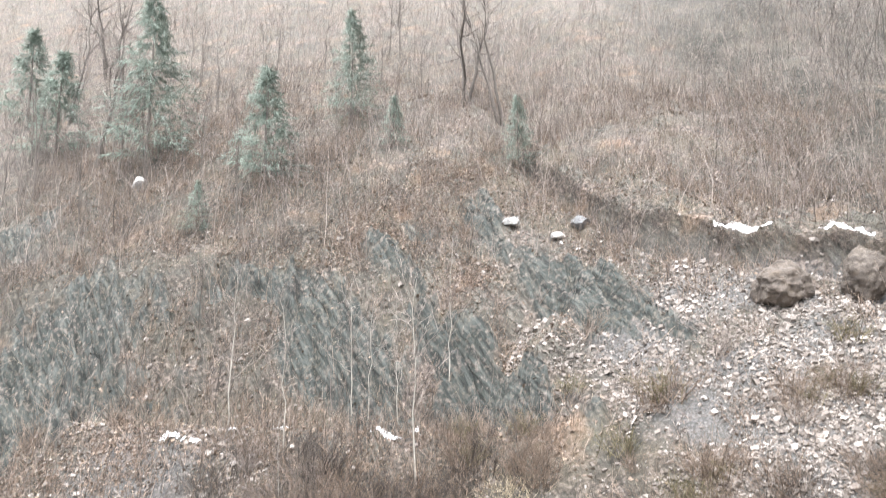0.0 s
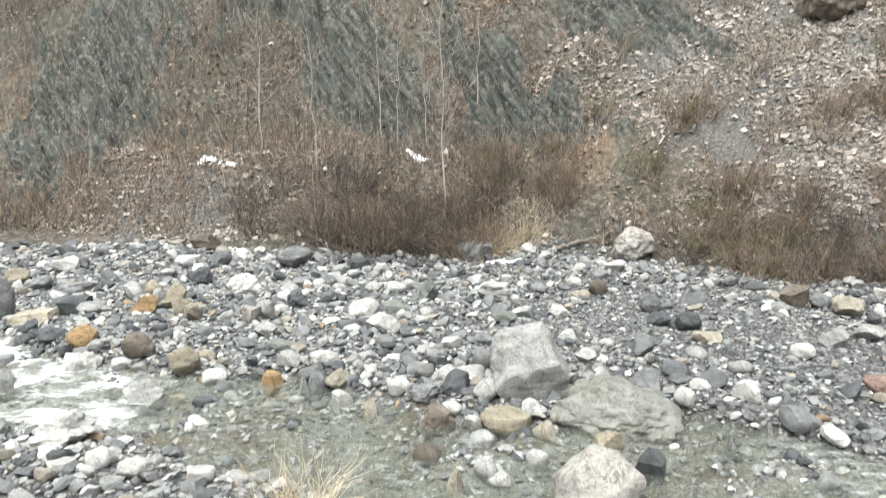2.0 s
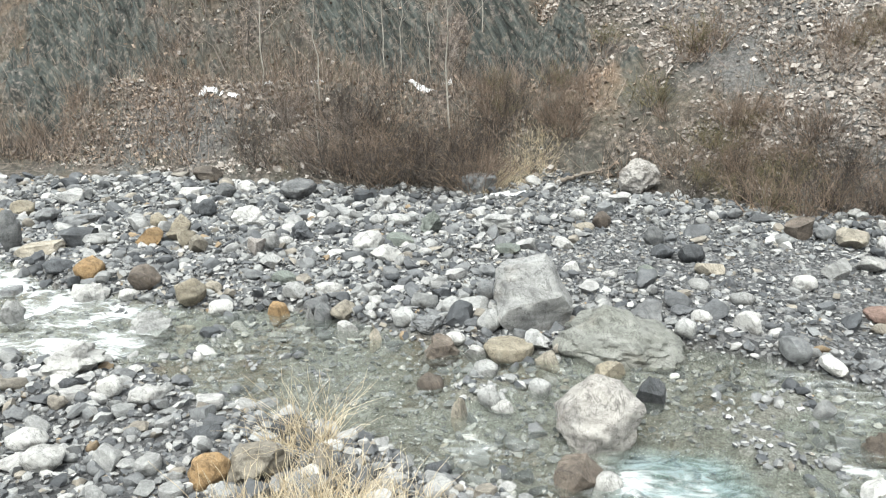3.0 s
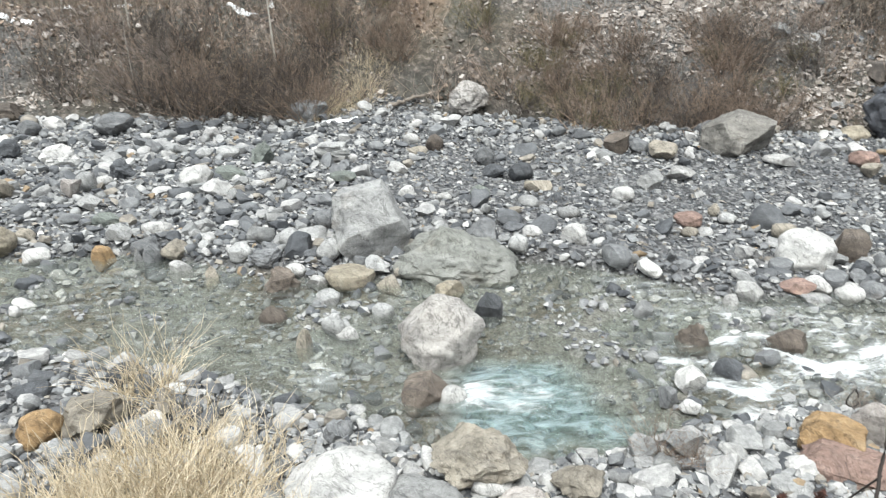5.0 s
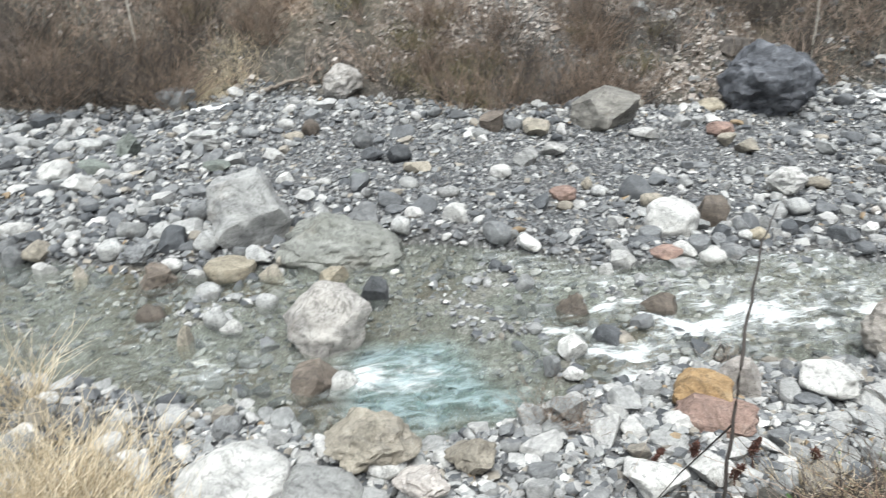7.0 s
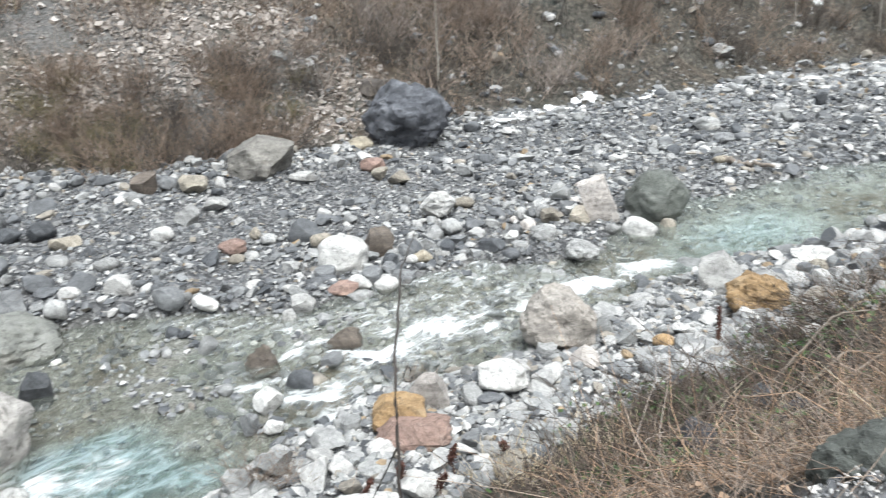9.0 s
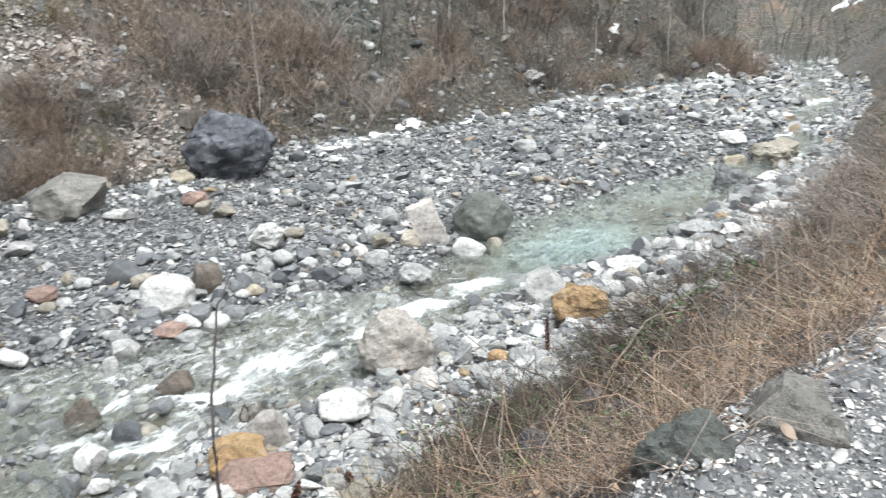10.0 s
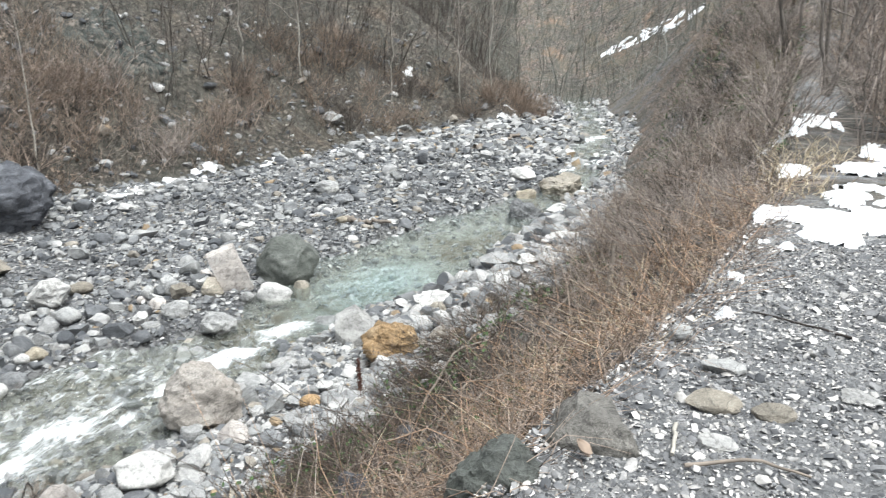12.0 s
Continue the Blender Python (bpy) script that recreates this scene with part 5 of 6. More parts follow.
x, y = spread(9000, -7, 11, -4.5, 0.9, lambda x, y: (y < edge_y(x) + 0.05) & ((x < 1.9) | (y < -1.9)))
heap("track_gravel", x, y, np.clip(rng.lognormal(-3.3, 0.5, len(x)), 0.02, 0.11), SHARDS, 0, CHIPS, "loose grey stones trodden into the track", "gravel", flat=0.5, sink=0.2, tilt=0.4)

x, d = rng.uniform(13, 46, 1000), rng.uniform(0.1, 1, 1000) ** 1.6 * 8
heap("hillside_stones", x, foot_y(x) + d, np.clip(rng.lognormal(-1.7, 0.5, len(x)), 0.08, 0.7), COBBLES, 2, MIXED, "grey stones scattered on the slope downstream", "stones", sink=0.35, tilt=0.4)

x = 8 + 38 * rng.uniform(0, 1, 3800) ** 1.3
y = near_y(x) + (rng.uniform(-1.7, 0.3, len(x)) * step(30, 15, x) + rng.uniform(-0.5, 0.3, len(x)) * step(15, 30, x)) * step(6, 11, x)
k = water_depth(x, y) < 0.05
x, y = x[k], y[k]
heap("bank_stones", x, y, np.clip(rng.lognormal(-1.75, 0.45, len(x)), 0.08, 0.5), PEBBLES, 1, PALE, "pale stones along the foot of the bank", "stones", sink=0.2, tilt=0.5)

x, y = spread(5200, 30, 66, 4, 22, lambda x, y: (y < fringe(x)) & (y > near_y(x)) & (rng.uniform(0, 1, len(x)) < np.where(water_depth(x, y) > 0.2, 0.35, 0.9)))
heap("cobbles", x, y, np.clip(rng.lognormal(-1.2, 0.4, len(x)), 0.18, 0.8), PEBBLES, 1, PALE, "pale stones of the riverbed far downstream", "cobbles", sink=0.15, tilt=0.3)

x = rng.uniform(11.5, 25, 520)
y = near_y(x) + rng.uniform(-0.5, 0.9, len(x))
k = water_depth(x, y) < 0.05
heap("bank_stones", x[k], y[k], np.clip(rng.lognormal(-1.3, 0.4, k.sum()), 0.15, 0.6), COBBLES, 2, PALE, "large pale stones along the shore downstream", "stones", sink=0.1, tilt=0.4)


# ---- plants ----
def twig_look(dark, light, rough=0.8):
    def build(t, b):
        r = t.nodes.new("ShaderNodeNewGeometry").outputs["Random Per Island"]
        n = noise_tex(t, 9, 4, 0.6)
        c = blend(t, 1.0, ramp(t, r, [(0.0, dark), (1.0, light)]), ramp(t, n.outputs["Fac"], [(0.3, (0.65, 0.65, 0.65)), (0.7, (1.25, 1.25, 1.25))]), "MULTIPLY")
        t.links.new(c, b.inputs["Base Color"])
        b.inputs["Roughness"].default_value = rough
    return build


RED_TWIGS = material("reddish_brown_twigs", twig_look((0.08, 0.06, 0.048), (0.36, 0.27, 0.205)))
GREY_TWIGS = material("grey_brown_twigs", twig_look((0.14, 0.118, 0.105), (0.46, 0.395, 0.35)))
OLIVE_TWIGS = material("olive_brown_twigs", twig_look((0.09, 0.08, 0.045), (0.27, 0.23, 0.13)))
STRAW = material("dry_straw_grass", twig_look((0.40, 0.315, 0.20), (0.80, 0.70, 0.53)))
DEAD_STEMS = material("dead_brown_stems", twig_look((0.06, 0.047, 0.040), (0.46, 0.365, 0.295)))
DARK_STEM = material("dark_wet_stem", twig_look((0.02, 0.016, 0.014), (0.05, 0.04, 0.035)))
PALE_BARK = material("pale_birch_bark", twig_look((0.30, 0.28, 0.24), (0.48, 0.45, 0.40)))
GREY_BARK = material("grey_bark", twig_look((0.08, 0.07, 0.06), (0.20, 0.175, 0.155)))
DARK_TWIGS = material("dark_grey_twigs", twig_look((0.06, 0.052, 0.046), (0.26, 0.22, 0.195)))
DRIFTWOOD = material("grey_driftwood", twig_look((0.10, 0.08, 0.065), (0.28, 0.24, 0.20)))
# darker copy of the dark twigs, with the thickets' shade put into its colour
SHADE_TWIGS = material("shaded_dark_twigs", twig_look((0.026, 0.022, 0.019), (0.17, 0.142, 0.122)))
# needle colour made paler to carry the haze before the conifers
NEEDLES = material("hazy_blue_green_needles", twig_look((0.13, 0.17, 0.14), (0.33, 0.385, 0.33)))
LEAVES = material("fallen_dry_leaves", twig_look((0.10, 0.072, 0.053), (0.38, 0.295, 0.23)))
GREEN_LEAVES = material("small_green_leaves", twig_look((0.03, 0.06, 0.02), (0.10, 0.17, 0.06)))
SEED = material("rusty_seed_heads", twig_look((0.05, 0.02, 0.014), (0.12, 0.05, 0.035)))


def unit(v):
    return v / np.maximum(np.linalg.norm(v, axis=-1, keepdims=True), 1e-9)


def mesh_of(name, verts, faces, mats, smooth=True):
    me = bpy.data.meshes.new(name)
    me.vertices.add(len(verts))
    me.vertices.foreach_set("co", np.asarray(verts, np.float32).ravel())
    faces = np.asarray(faces, np.int32)
    me.loops.add(faces.size)
    me.loops.foreach_set("vertex_index", faces.ravel())
    me.polygons.add(len(faces))
    me.polygons.foreach_set("loop_start", np.arange(0, faces.size, faces.shape[1], dtype=np.int32))
    me.update(calc_edges=True)
    for m in mats:
        me.materials.append(m)
    if smooth:
        me.shade_smooth()
    return me


def strands(paths, radii, sides=3):
    """Thin tapered tubes along n paths of k points; gives vertices and quads."""
    n, k, _ = paths.shape
    ahead = np.gradient(paths, axis=1)
    ref = np.where(np.abs(unit(ahead)[..., 2:3]) > 0.9, np.array([1.0, 0.3, 0]), np.array([0.0, 0, 1]))
    u = unit(np.cross(ahead, ref))
    w = unit(np.cross(ahead, u))
    rings = []
    for s in range(sides):
        a = 2 * np.pi * s / sides
        rings.append(paths + radii[..., None] * (np.cos(a) * u + np.sin(a) * w))
    v = np.stack(rings, 2).reshape(-1, 3)
    idx = np.arange(n * k * sides).reshape(n, k, sides)
    a, b = idx[:, :-1, :], idx[:, 1:, :]
    f = np.stack([a, np.roll(a, -1, 2), np.roll(b, -1, 2), b], -1).reshape(-1, 4)
    return v, f


def grow(g, base, way, length, k, bend, droop=0.0, wobble=0.025):
    """Paths that start at base along way, bent at random."""
    n = len(base)
    s = np.linspace(0, 1, k)[None, :, None]
    side = g.normal(0, 1, (n, 1, 3)) * bend
    p = base[:, None, :] + unit(way)[:, None, :] * length[:, None, None] * s + side * length[:, None, None] * s * s
    p = p + g.normal(0, wobble, (n, k, 3)) * length[:, None, None] * (s > 0)
    p[..., 2] -= droop * length[:, None] * (s[..., 0] ** 2)
    return p


def along(g, paths, n, lo=0.25, hi=0.95):
    """n places on the paths, with the path's direction there."""
    i, s = g.integers(0, len(paths), n), g.uniform(lo, hi, n) * (paths.shape[1] - 1)
    j = np.minimum(s.astype(int), paths.shape[1] - 2)
    a, b = paths[i, j], paths[i, j + 1]
    return a + (b - a) * (s - j)[:, None], unit(b - a)


def taper(n, k, r0, r1):
    return np.linspace(1, 0, k)[None] * (np.asarray(r0) - r1).reshape(-1, 1) + r1 * np.ones((n, k))


def together(parts):
    vs, fs, o = [], [], 0
    for v, f in parts:
        vs.append(v), fs.append(f + o)
        o += len(v)
    return np.concatenate(vs), np.concatenate(fs)


def shrub_mesh(seed, tall, wide, mat, stems=30):
    g = np.random.default_rng(seed)
    base = np.stack([g.normal(0, wide * 0.16, stems), g.normal(0, wide * 0.16, stems), np.full(stems, -0.08)], 1)
    out = np.stack([g.normal(0, 0.6, stems), g.normal(0, 0.6, stems), np.ones(stems)], 1)
    p = grow(g, base, out, tall * g.uniform(0.55, 1.0, stems), 4, 0.18)
    parts = [strands(p, taper(stems, 4, 0.013 * g.uniform(0.6, 1.5, stems), 0.003))]
    at, way = along(g, p, stems * 4)
    q = grow(g, at, way + g.normal(0, 0.45, at.shape), tall * g.uniform(0.18, 0.42, len(at)), 3, 0.15)
    parts.append(strands(q, taper(len(at), 3, 0.0055 * np.ones(len(at)), 0.002)))
    at, way = along(g, q, stems * 7)
    r = grow(g, at, way + g.normal(0, 0.5, at.shape), tall * g.uniform(0.08, 0.2, len(at)), 2, 0.15)
    parts.append(strands(r, taper(len(at), 2, 0.004 * np.ones(len(at)), 0.002)))
    v, f = together(parts)
    return mesh_of("shrub", v, f, [mat])


SHRUBS = [shrub_mesh(11, 1.7, 1.6, RED_TWIGS), shrub_mesh(12, 1.4, 1.8, RED_TWIGS, 36), shrub_mesh(13, 1.8, 1.4, GREY_TWIGS), shrub_mesh(14, 1.2, 1.5, OLIVE_TWIGS, 36),
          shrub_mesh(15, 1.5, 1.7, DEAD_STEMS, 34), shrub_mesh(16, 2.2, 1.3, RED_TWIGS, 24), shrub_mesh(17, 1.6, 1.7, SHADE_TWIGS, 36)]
SHRUB_WORDS = ["bare reddish brown shrub on the slope", "low spreading bare brown shrub on the slope", "upright grey brown bare shrub on the slope", "low olive brown leafless shrub on stony ground",
               "dead brown shrub with dense fine twigs", "tall thin reddish leafless shrub by the river", "dense dark brown leafless shrub at the foot of the slope"]
g = np.random.default_rng(21)


FAR_SHRUBS = [[] for _ in SHRUBS]


def shrub(x, y, kind, s):
    """A shrub of its own; those far downstream are kept back to be joined."""
    m = pose(x, y, float(height(x, y)), g.normal(0, 4), g.normal(0, 4), g.uniform(0, 360)) @ Matrix.Diagonal((s * 1.1, s * 1.1, s, 1))
    if x > 17:
        FAR_SHRUBS[kind].append(np.array(m))
        return
    ob = new("shrub", SHRUBS[kind])
    ob.matrix_basis = m
    tagged(ob, SHRUB_WORDS[kind], "shrub", group="bare shrubs")


def shrubs(n, x0, x1, y0, y1, kinds, lo, hi, follow=None):
    for _ in range(n):
        x = g.uniform(x0, x1)
        y = g.uniform(y0, y1) + (float(follow(x)) if follow else 0)
        shrub(x, y, kinds[g.integers(0, len(kinds))], g.uniform(lo, hi))


shrubs(34, -4.6, 1.2, 0.3, 3.6, [0, 6, 6, 0], 0.65, 1.1, fringe)
shrubs(14, -7.5, -3.5, 1.2, 3.8, [1, 6, 2], 0.5, 0.8, fringe)
shrubs(10, 0.5, 3.2, 1.8, 4.2, [3, 1, 0], 0.6, 0.9, foot_y)
shrubs(56, 5.4, 11.5, 0.3, 4.2, [0, 1, 6, 3], 0.5, 0.9, fringe)
shrubs(18, 9.5, 15.5, 1.6, 7.0, [1, 3, 4], 0.5, 0.8, foot_y)
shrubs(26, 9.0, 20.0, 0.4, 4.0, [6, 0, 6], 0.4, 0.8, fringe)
for x, y, k, s in ((6.9, 25.6, 3, 1.0), (7.2, 25.3, 0, 0.9), (6.6, 25.4, 1, 0.8), (9.1, 26.3, 2, 0.9), (10.4, 23.7, 1, 0.8), (10.8, 24.2, 0, 0.6), (5.2, 29.4, 4, 0.9), (13.0, 25.5, 3, 0.8), (12.2, 18.9, 3, 0.7), (4.4, 27.6, 3, 0.6)):
    shrub(x, y, k, s)
shrubs(24, 16.8, 23.0, 0.6, 4.5, [6, 4, 0, 2], 0.7, 1.1, foot_y)
shrubs(44, 23.0, 45.0, 0.4, 6.0, [6, 0, 1, 4], 0.7, 1.1, foot_y)
shrubs(12, 45.0, 49.5, -0.4, 2.0, [0, 1], 0.9, 1.2, foot_y)
shrubs(46, 7.5, 18.0, 0.4, 2.6, [4, 2, 6, 2], 0.3, 0.6, edge_y)
shrubs(40, 13.0, 38.0, -1.8, 1.6, [2, 4, 2, 3], 0.4, 0.85, edge_y)
shrubs(34, 13.0, 36.0, 0.0, 3.0, [2, 4, 2, 6], 0.5, 1.0, edge_y)
shrubs(24, 11.5, 26.0, -4.5, -1.2, [2, 6, 0, 2], 0.7, 1.2, edge_y)
for x, y, k, s in ((3.1, 6.0, 0, 0.3), (3.35, 5.8, 1, 0.25), (1.15, 6.5, 0, 0.2), (5.7, 6.6, 4, 0.22)):
    shrub(x, y, k, s)
shrubs(34, 11.0, 22.0, -7.0, -1.6, [2, 4, 0, 4], 0.6, 1.1, edge_y)


for kind, places in enumerate(FAR_SHRUBS):
    if places:
        me = SHRUBS[kind]
        v, f = np.empty(len(me.vertices) * 3), np.empty(len(me.polygons) * 4, np.int32)
        me.vertices.foreach_get("co", v)
        me.loops.foreach_get("vertex_index", f)
        v, f = np.column_stack([v.reshape(-1, 3), np.ones(len(me.vertices))]), f.reshape(-1, 4)
        v, f = together([((v @ m.T)[:, :3], f) for m in places])
        tagged(new("shrubbery", mesh_of("shrubbery", v, f, [me.materials[0]])), SHRUB_WORDS[kind].replace(" shrub", " shrubs") + " downstream", "shrubs", kind="stuff")


# undergrowth of the far slope, thickets and saplings above the landslip
def hill_points(n, x0, x1, d0, d1, keep=None):
    x, d = g.uniform(x0, x1, n), d0 + (d1 - d0) * g.uniform(0, 1, n) ** 1.2
    y = foot_y(x) + d / 0.95
    if keep is not None:
        k = keep(x, y, d)
        x, y = x[k], y[k]
    return np.stack([x, y, height(x, y) - 0.03], 1)


def tufts(name, base, lo, hi, lean, mat, label, category, r=0.006, k=3, bend=0.25, wobble=0.025):
    n = len(base)
    way = np.stack([g.normal(0, lean, n), g.normal(0, lean, n), np.ones(n)], 1)
    p = grow(g, base, way, g.uniform(lo, hi, n), k, bend, 0.1 * min(lean, 1.5), wobble)
    v, f = strands(p, taper(n, k, r * g.uniform(0.7, 1.4, n), r * 0.4))
    return tagged(new(name, mesh_of(name, v, f, [mat])), label, category, kind="stuff")


def sparse(x, y, d):
    cover = np.where(rock_mask(x, d) > 0.4, 0.07, 0.95) * np.clip(0.6 + 0.7 * fbm(x, y, 3, 3, 81), 0.08, 1)
    scree_part = step(3.4, 5.5, x + 0.35 * (d - 6)) * step(12, 9, d) * step(16, 12, x)
    return g.uniform(0, 1, len(x)) < cover * (1 - 0.72 * scree_part)


tufts("undergrowth", hill_points(46000, -26, 24, 0.4, 34, sparse), 0.3, 1.1, 0.45, DEAD_STEMS, "dead brown stems and twigs covering the slope", "undergrowth", 0.010, 2)
tufts("undergrowth", hill_points(16000, -26, 24, 0.4, 34, sparse), 0.4, 1.5, 0.3, DARK_TWIGS, "dark leafless seedlings covering the slope", "undergrowth", 0.010)
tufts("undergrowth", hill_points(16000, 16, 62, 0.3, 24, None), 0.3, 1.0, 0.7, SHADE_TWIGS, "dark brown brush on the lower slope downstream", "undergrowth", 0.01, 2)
tufts("dry_grass", hill_points(9000, -22, 18, 0.4, 22, sparse), 0.15, 0.45, 0.5, STRAW, "tufts of dry straw grass between the stones", "grass", 0.005)


clumps = hill_points(2400, -26, 24, 1.0, 30, sparse)
around = np.repeat(clumps, 15, axis=0)
around[:, :2] += g.normal(0, 0.16, (len(around), 2))
around[:, 2] = height(around[:, 0], around[:, 1]) - 0.03
tufts("brush", around, 0.4, 1.4, 0.45, RED_TWIGS, "low bare brush growing in clumps on the slope", "brush", 0.008, 3)


def saplings(name, base, lo, hi, mat, label, category, r=0.02, limbs=6):
    n = len(base)
    way = np.stack([g.normal(0, 0.22, n), g.normal(0, 0.22, n) - 0.05, np.ones(n)], 1)
    tall = g.uniform(lo, hi, n) * g.uniform(0.6, 1.1, n)
    p = grow(g, base, way, tall, 4, 0.16)
    parts = [strands(p, taper(n, 4, r * g.uniform(0.3, 1.3, n), 0.005))]
    at, w = along(g, p, n * limbs, 0.3, 0.95)
    q = grow(g, at, w + g.normal(0, 0.6, at.shape), np.repeat(tall.mean(), len(at)) * g.uniform(0.12, 0.42, len(at)), 2, 0.2)
    parts.append(strands(q, taper(len(at), 2, (0.004 + r * 0.2) * np.ones(len(at)), 0.004)))
    v, f = together(parts)
    return tagged(new(name, mesh_of(name, v, f, [mat])), label, category, kind="stuff")


saplings("thicket", hill_points(3000, 4, 42, 9, 44, lambda x, y, d: (y > scar_y(x) + 0.3) & (x > 5)), 1.6, 4.5, GREY_TWIGS, "dense grey thicket of leafless saplings above the landslip", "thicket")
saplings("thicket", hill_points(3600, -36, 8, 9, 50, lambda x, y, d: (g.uniform(0, 1, len(x)) < step(6, 22, d)) & (rock_mask(x, d) < 0.5)), 1.5, 4.5, GREY_TWIGS, "thin leafless saplings on the wooded slope", "thicket", 0.02, 4)
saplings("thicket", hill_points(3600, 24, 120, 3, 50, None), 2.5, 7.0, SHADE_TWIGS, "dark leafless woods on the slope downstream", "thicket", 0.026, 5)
saplings("thicket", hill_points(1300, -75, -24, 18, 80, None), 2.5, 6.0, GREY_TWIGS, "bare grey woods along the ridge upstream", "thicket", 0.03, 5)
x, d = 11 + 99 * g.uniform(0, 1, 2400) ** 1.2, 26 * g.uniform(0, 1, 2400) ** 1.5
y = edge_y(x) - 0.9 - d
saplings("thicket", np.stack([x, y, height(x, y) - 0.05], 1), 1.5, 3.2, GREY_TWIGS, "grey brown thicket on the slope above the track", "thicket", 0.015, 6)


def litter(name, base, lo, hi, mat, label, category):
    n = len(base)
    turn = turned(n, 0.55)
    quad = np.array([[-0.5, -0.3, 0], [0.5, -0.22, 0.10], [0.55, 0.3, -0.05], [-0.45, 0.28, 0.12]])
    v = np.einsum("nij,kj->nki", turn, quad) * g.uniform(lo, hi, n)[:, None, None] + (base + (0, 0, 0.05))[:, None, :]
    f = np.arange(n * 4).reshape(n, 4)
    return tagged(new(name, mesh_of(name, v.reshape(-1, 3), f, [mat], False)), label, category, kind="stuff")


saplings("thicket", hill_points(900, -26, 0, 5, 24, lambda x, y, d: rock_mask(x, d) < 0.5), 1.2, 3.6, DARK_TWIGS, "dark leafless seedlings on the slope upstream", "thicket", 0.018, 5)
TAN_LEAVES = material("tan_leaves_and_grass", twig_look((0.17, 0.125, 0.095), (0.50, 0.40, 0.325)))
for px, py, wide, n in ((-3.6, 36.3, 1.2, 2600), (-1.6, 38.4, 1.0, 1200), (0.3, 41.0, 1.3, 2400), (1.2, 33.6, 0.8, 1200), (-11.4, 28.1, 1.6, 1600), (5.4, 30.6, 0.7, 900), (2.4, 30.6, 0.5, 700), (-22.5, 44.5, 1.2, 1200)):
    at = np.column_stack([px + g.normal(0, wide, n), py + g.normal(0, wide * 0.7, n)])
    at = at[rock_mask(at[:, 0], (at[:, 1] - foot_y(at[:, 0])) * 0.95) < 0.4]
    litter("leaf_litter", np.column_stack([at, height(at[:, 0], at[:, 1])]), 0.04, 0.11, TAN_LEAVES, "patch of tan fallen leaves and dead grass", "leaf litter")
litter("leaf_litter", hill_points(70000, -24, 22, 0.6, 30, sparse), 0.05, 0.17, LEAVES, "fallen brown leaves lying over the slope", "leaf litter")


# ---- single trees ----
def bare_tree(seed, tall, bark, twig, thick=0.05, limbs=16, rise=1.0, forks=1):
    """A thing with a trunk and a crown of limbs and twigs, standing at the origin."""
    g = np.random.default_rng(seed)
    top = new("tree")
    lean = 0.05 if forks == 1 else 0.15
    p = grow(g, np.column_stack([g.normal(0, 0.08, (forks, 2)) * (forks > 1), np.full(forks, -0.15)]), np.column_stack([g.normal(0, lean, (forks, 2)), np.ones(forks)]), tall * g.uniform(0.75, 1.0, forks) if forks > 1 else np.array([tall]), 9, 0.05, 0.0, 0.012 if forks > 1 else 0.007)
    v, f = strands(p, taper(forks, 9, thick * np.ones(forks), 0.006), 7)
    trunk = new("trunk", mesh_of("trunk", v, f, [bark]))
    at, way = along(g, p, limbs, 0.3, 0.95)
    q = grow(g, at, way * rise + g.normal(0, 0.55, at.shape), tall * g.uniform(0.12, 0.32, limbs), 6, 0.1)
    parts = [strands(q, taper(limbs, 6, thick * 0.28 * np.ones(limbs), 0.004), 4)]
    at, way = along(g, q, limbs * 6, 0.15, 1.0)
    r = grow(g, at, way + g.normal(0, 0.5, at.shape), tall * g.uniform(0.04, 0.12, len(at)), 4, 0.15)
    parts.append(strands(r, taper(len(at), 4, 0.009 * np.ones(len(at)), 0.004)))
    v, f = together(parts)
    crown = new("crown", mesh_of("crown", v, f, [twig]))
    trunk.parent = crown.parent = top
    return top


def conifer(seed, tall, wide):
    g = np.random.default_rng(seed)
    top = new("conifer")
    p = grow(g, np.array([[0, 0, -0.2]]), np.array([[0, 0, 1.0]]), np.array([tall]), 8, 0.01, 0.0, 0.003)
    v, f = strands(p, taper(1, 8, np.array([0.10]), 0.01), 7)
    trunk = new("trunk", mesh_of("trunk", v, f, [GREY_BARK]))
    n = int(tall * 20)
    s = g.uniform(0.08, 0.99, n)
    a = g.uniform(0, 2 * np.pi, n)
    reach = wide * (1.03 - s) * g.uniform(0.4, 1.05, n)
    base = np.stack([0 * s, 0 * s, s * tall], 1)
    q = grow(g, base, np.stack([np.cos(a), np.sin(a), 0.12 * np.ones(n)], 1), reach, 5, 0.08, 0.12)
    parts = [strands(q, taper(n, 5, 0.012 * np.ones(n), 0.004))]
    at, way = along(g, q, n * 20, 0.3, 1.0)
    r = grow(g, at, way + g.normal(0, 0.6, at.shape), g.uniform(0.2, 0.55, len(at)), 2, 0.2, 0.3)
    parts.append(strands(r, taper(len(at), 2, 0.02 * np.ones(len(at)), 0.006)))
    v, f = together(parts)
    crown = new("crown", mesh_of("crown", v, f, [NEEDLES]))
    trunk.parent = crown.parent = top
    return top


def stand(tree, x, y, s, first, label, category, group):
    m = pose(x, y, float(height(x, y)), 0, 0, g.uniform(0, 360))
    if first:
        tree.matrix_basis = m @ Matrix.Diagonal((s, s, s, 1))
        return tagged(tree, label, category, group)
    c = copy_thing(tree, m)
    c.scale = (s, s, s)
    return tagged(c, label, category, group)


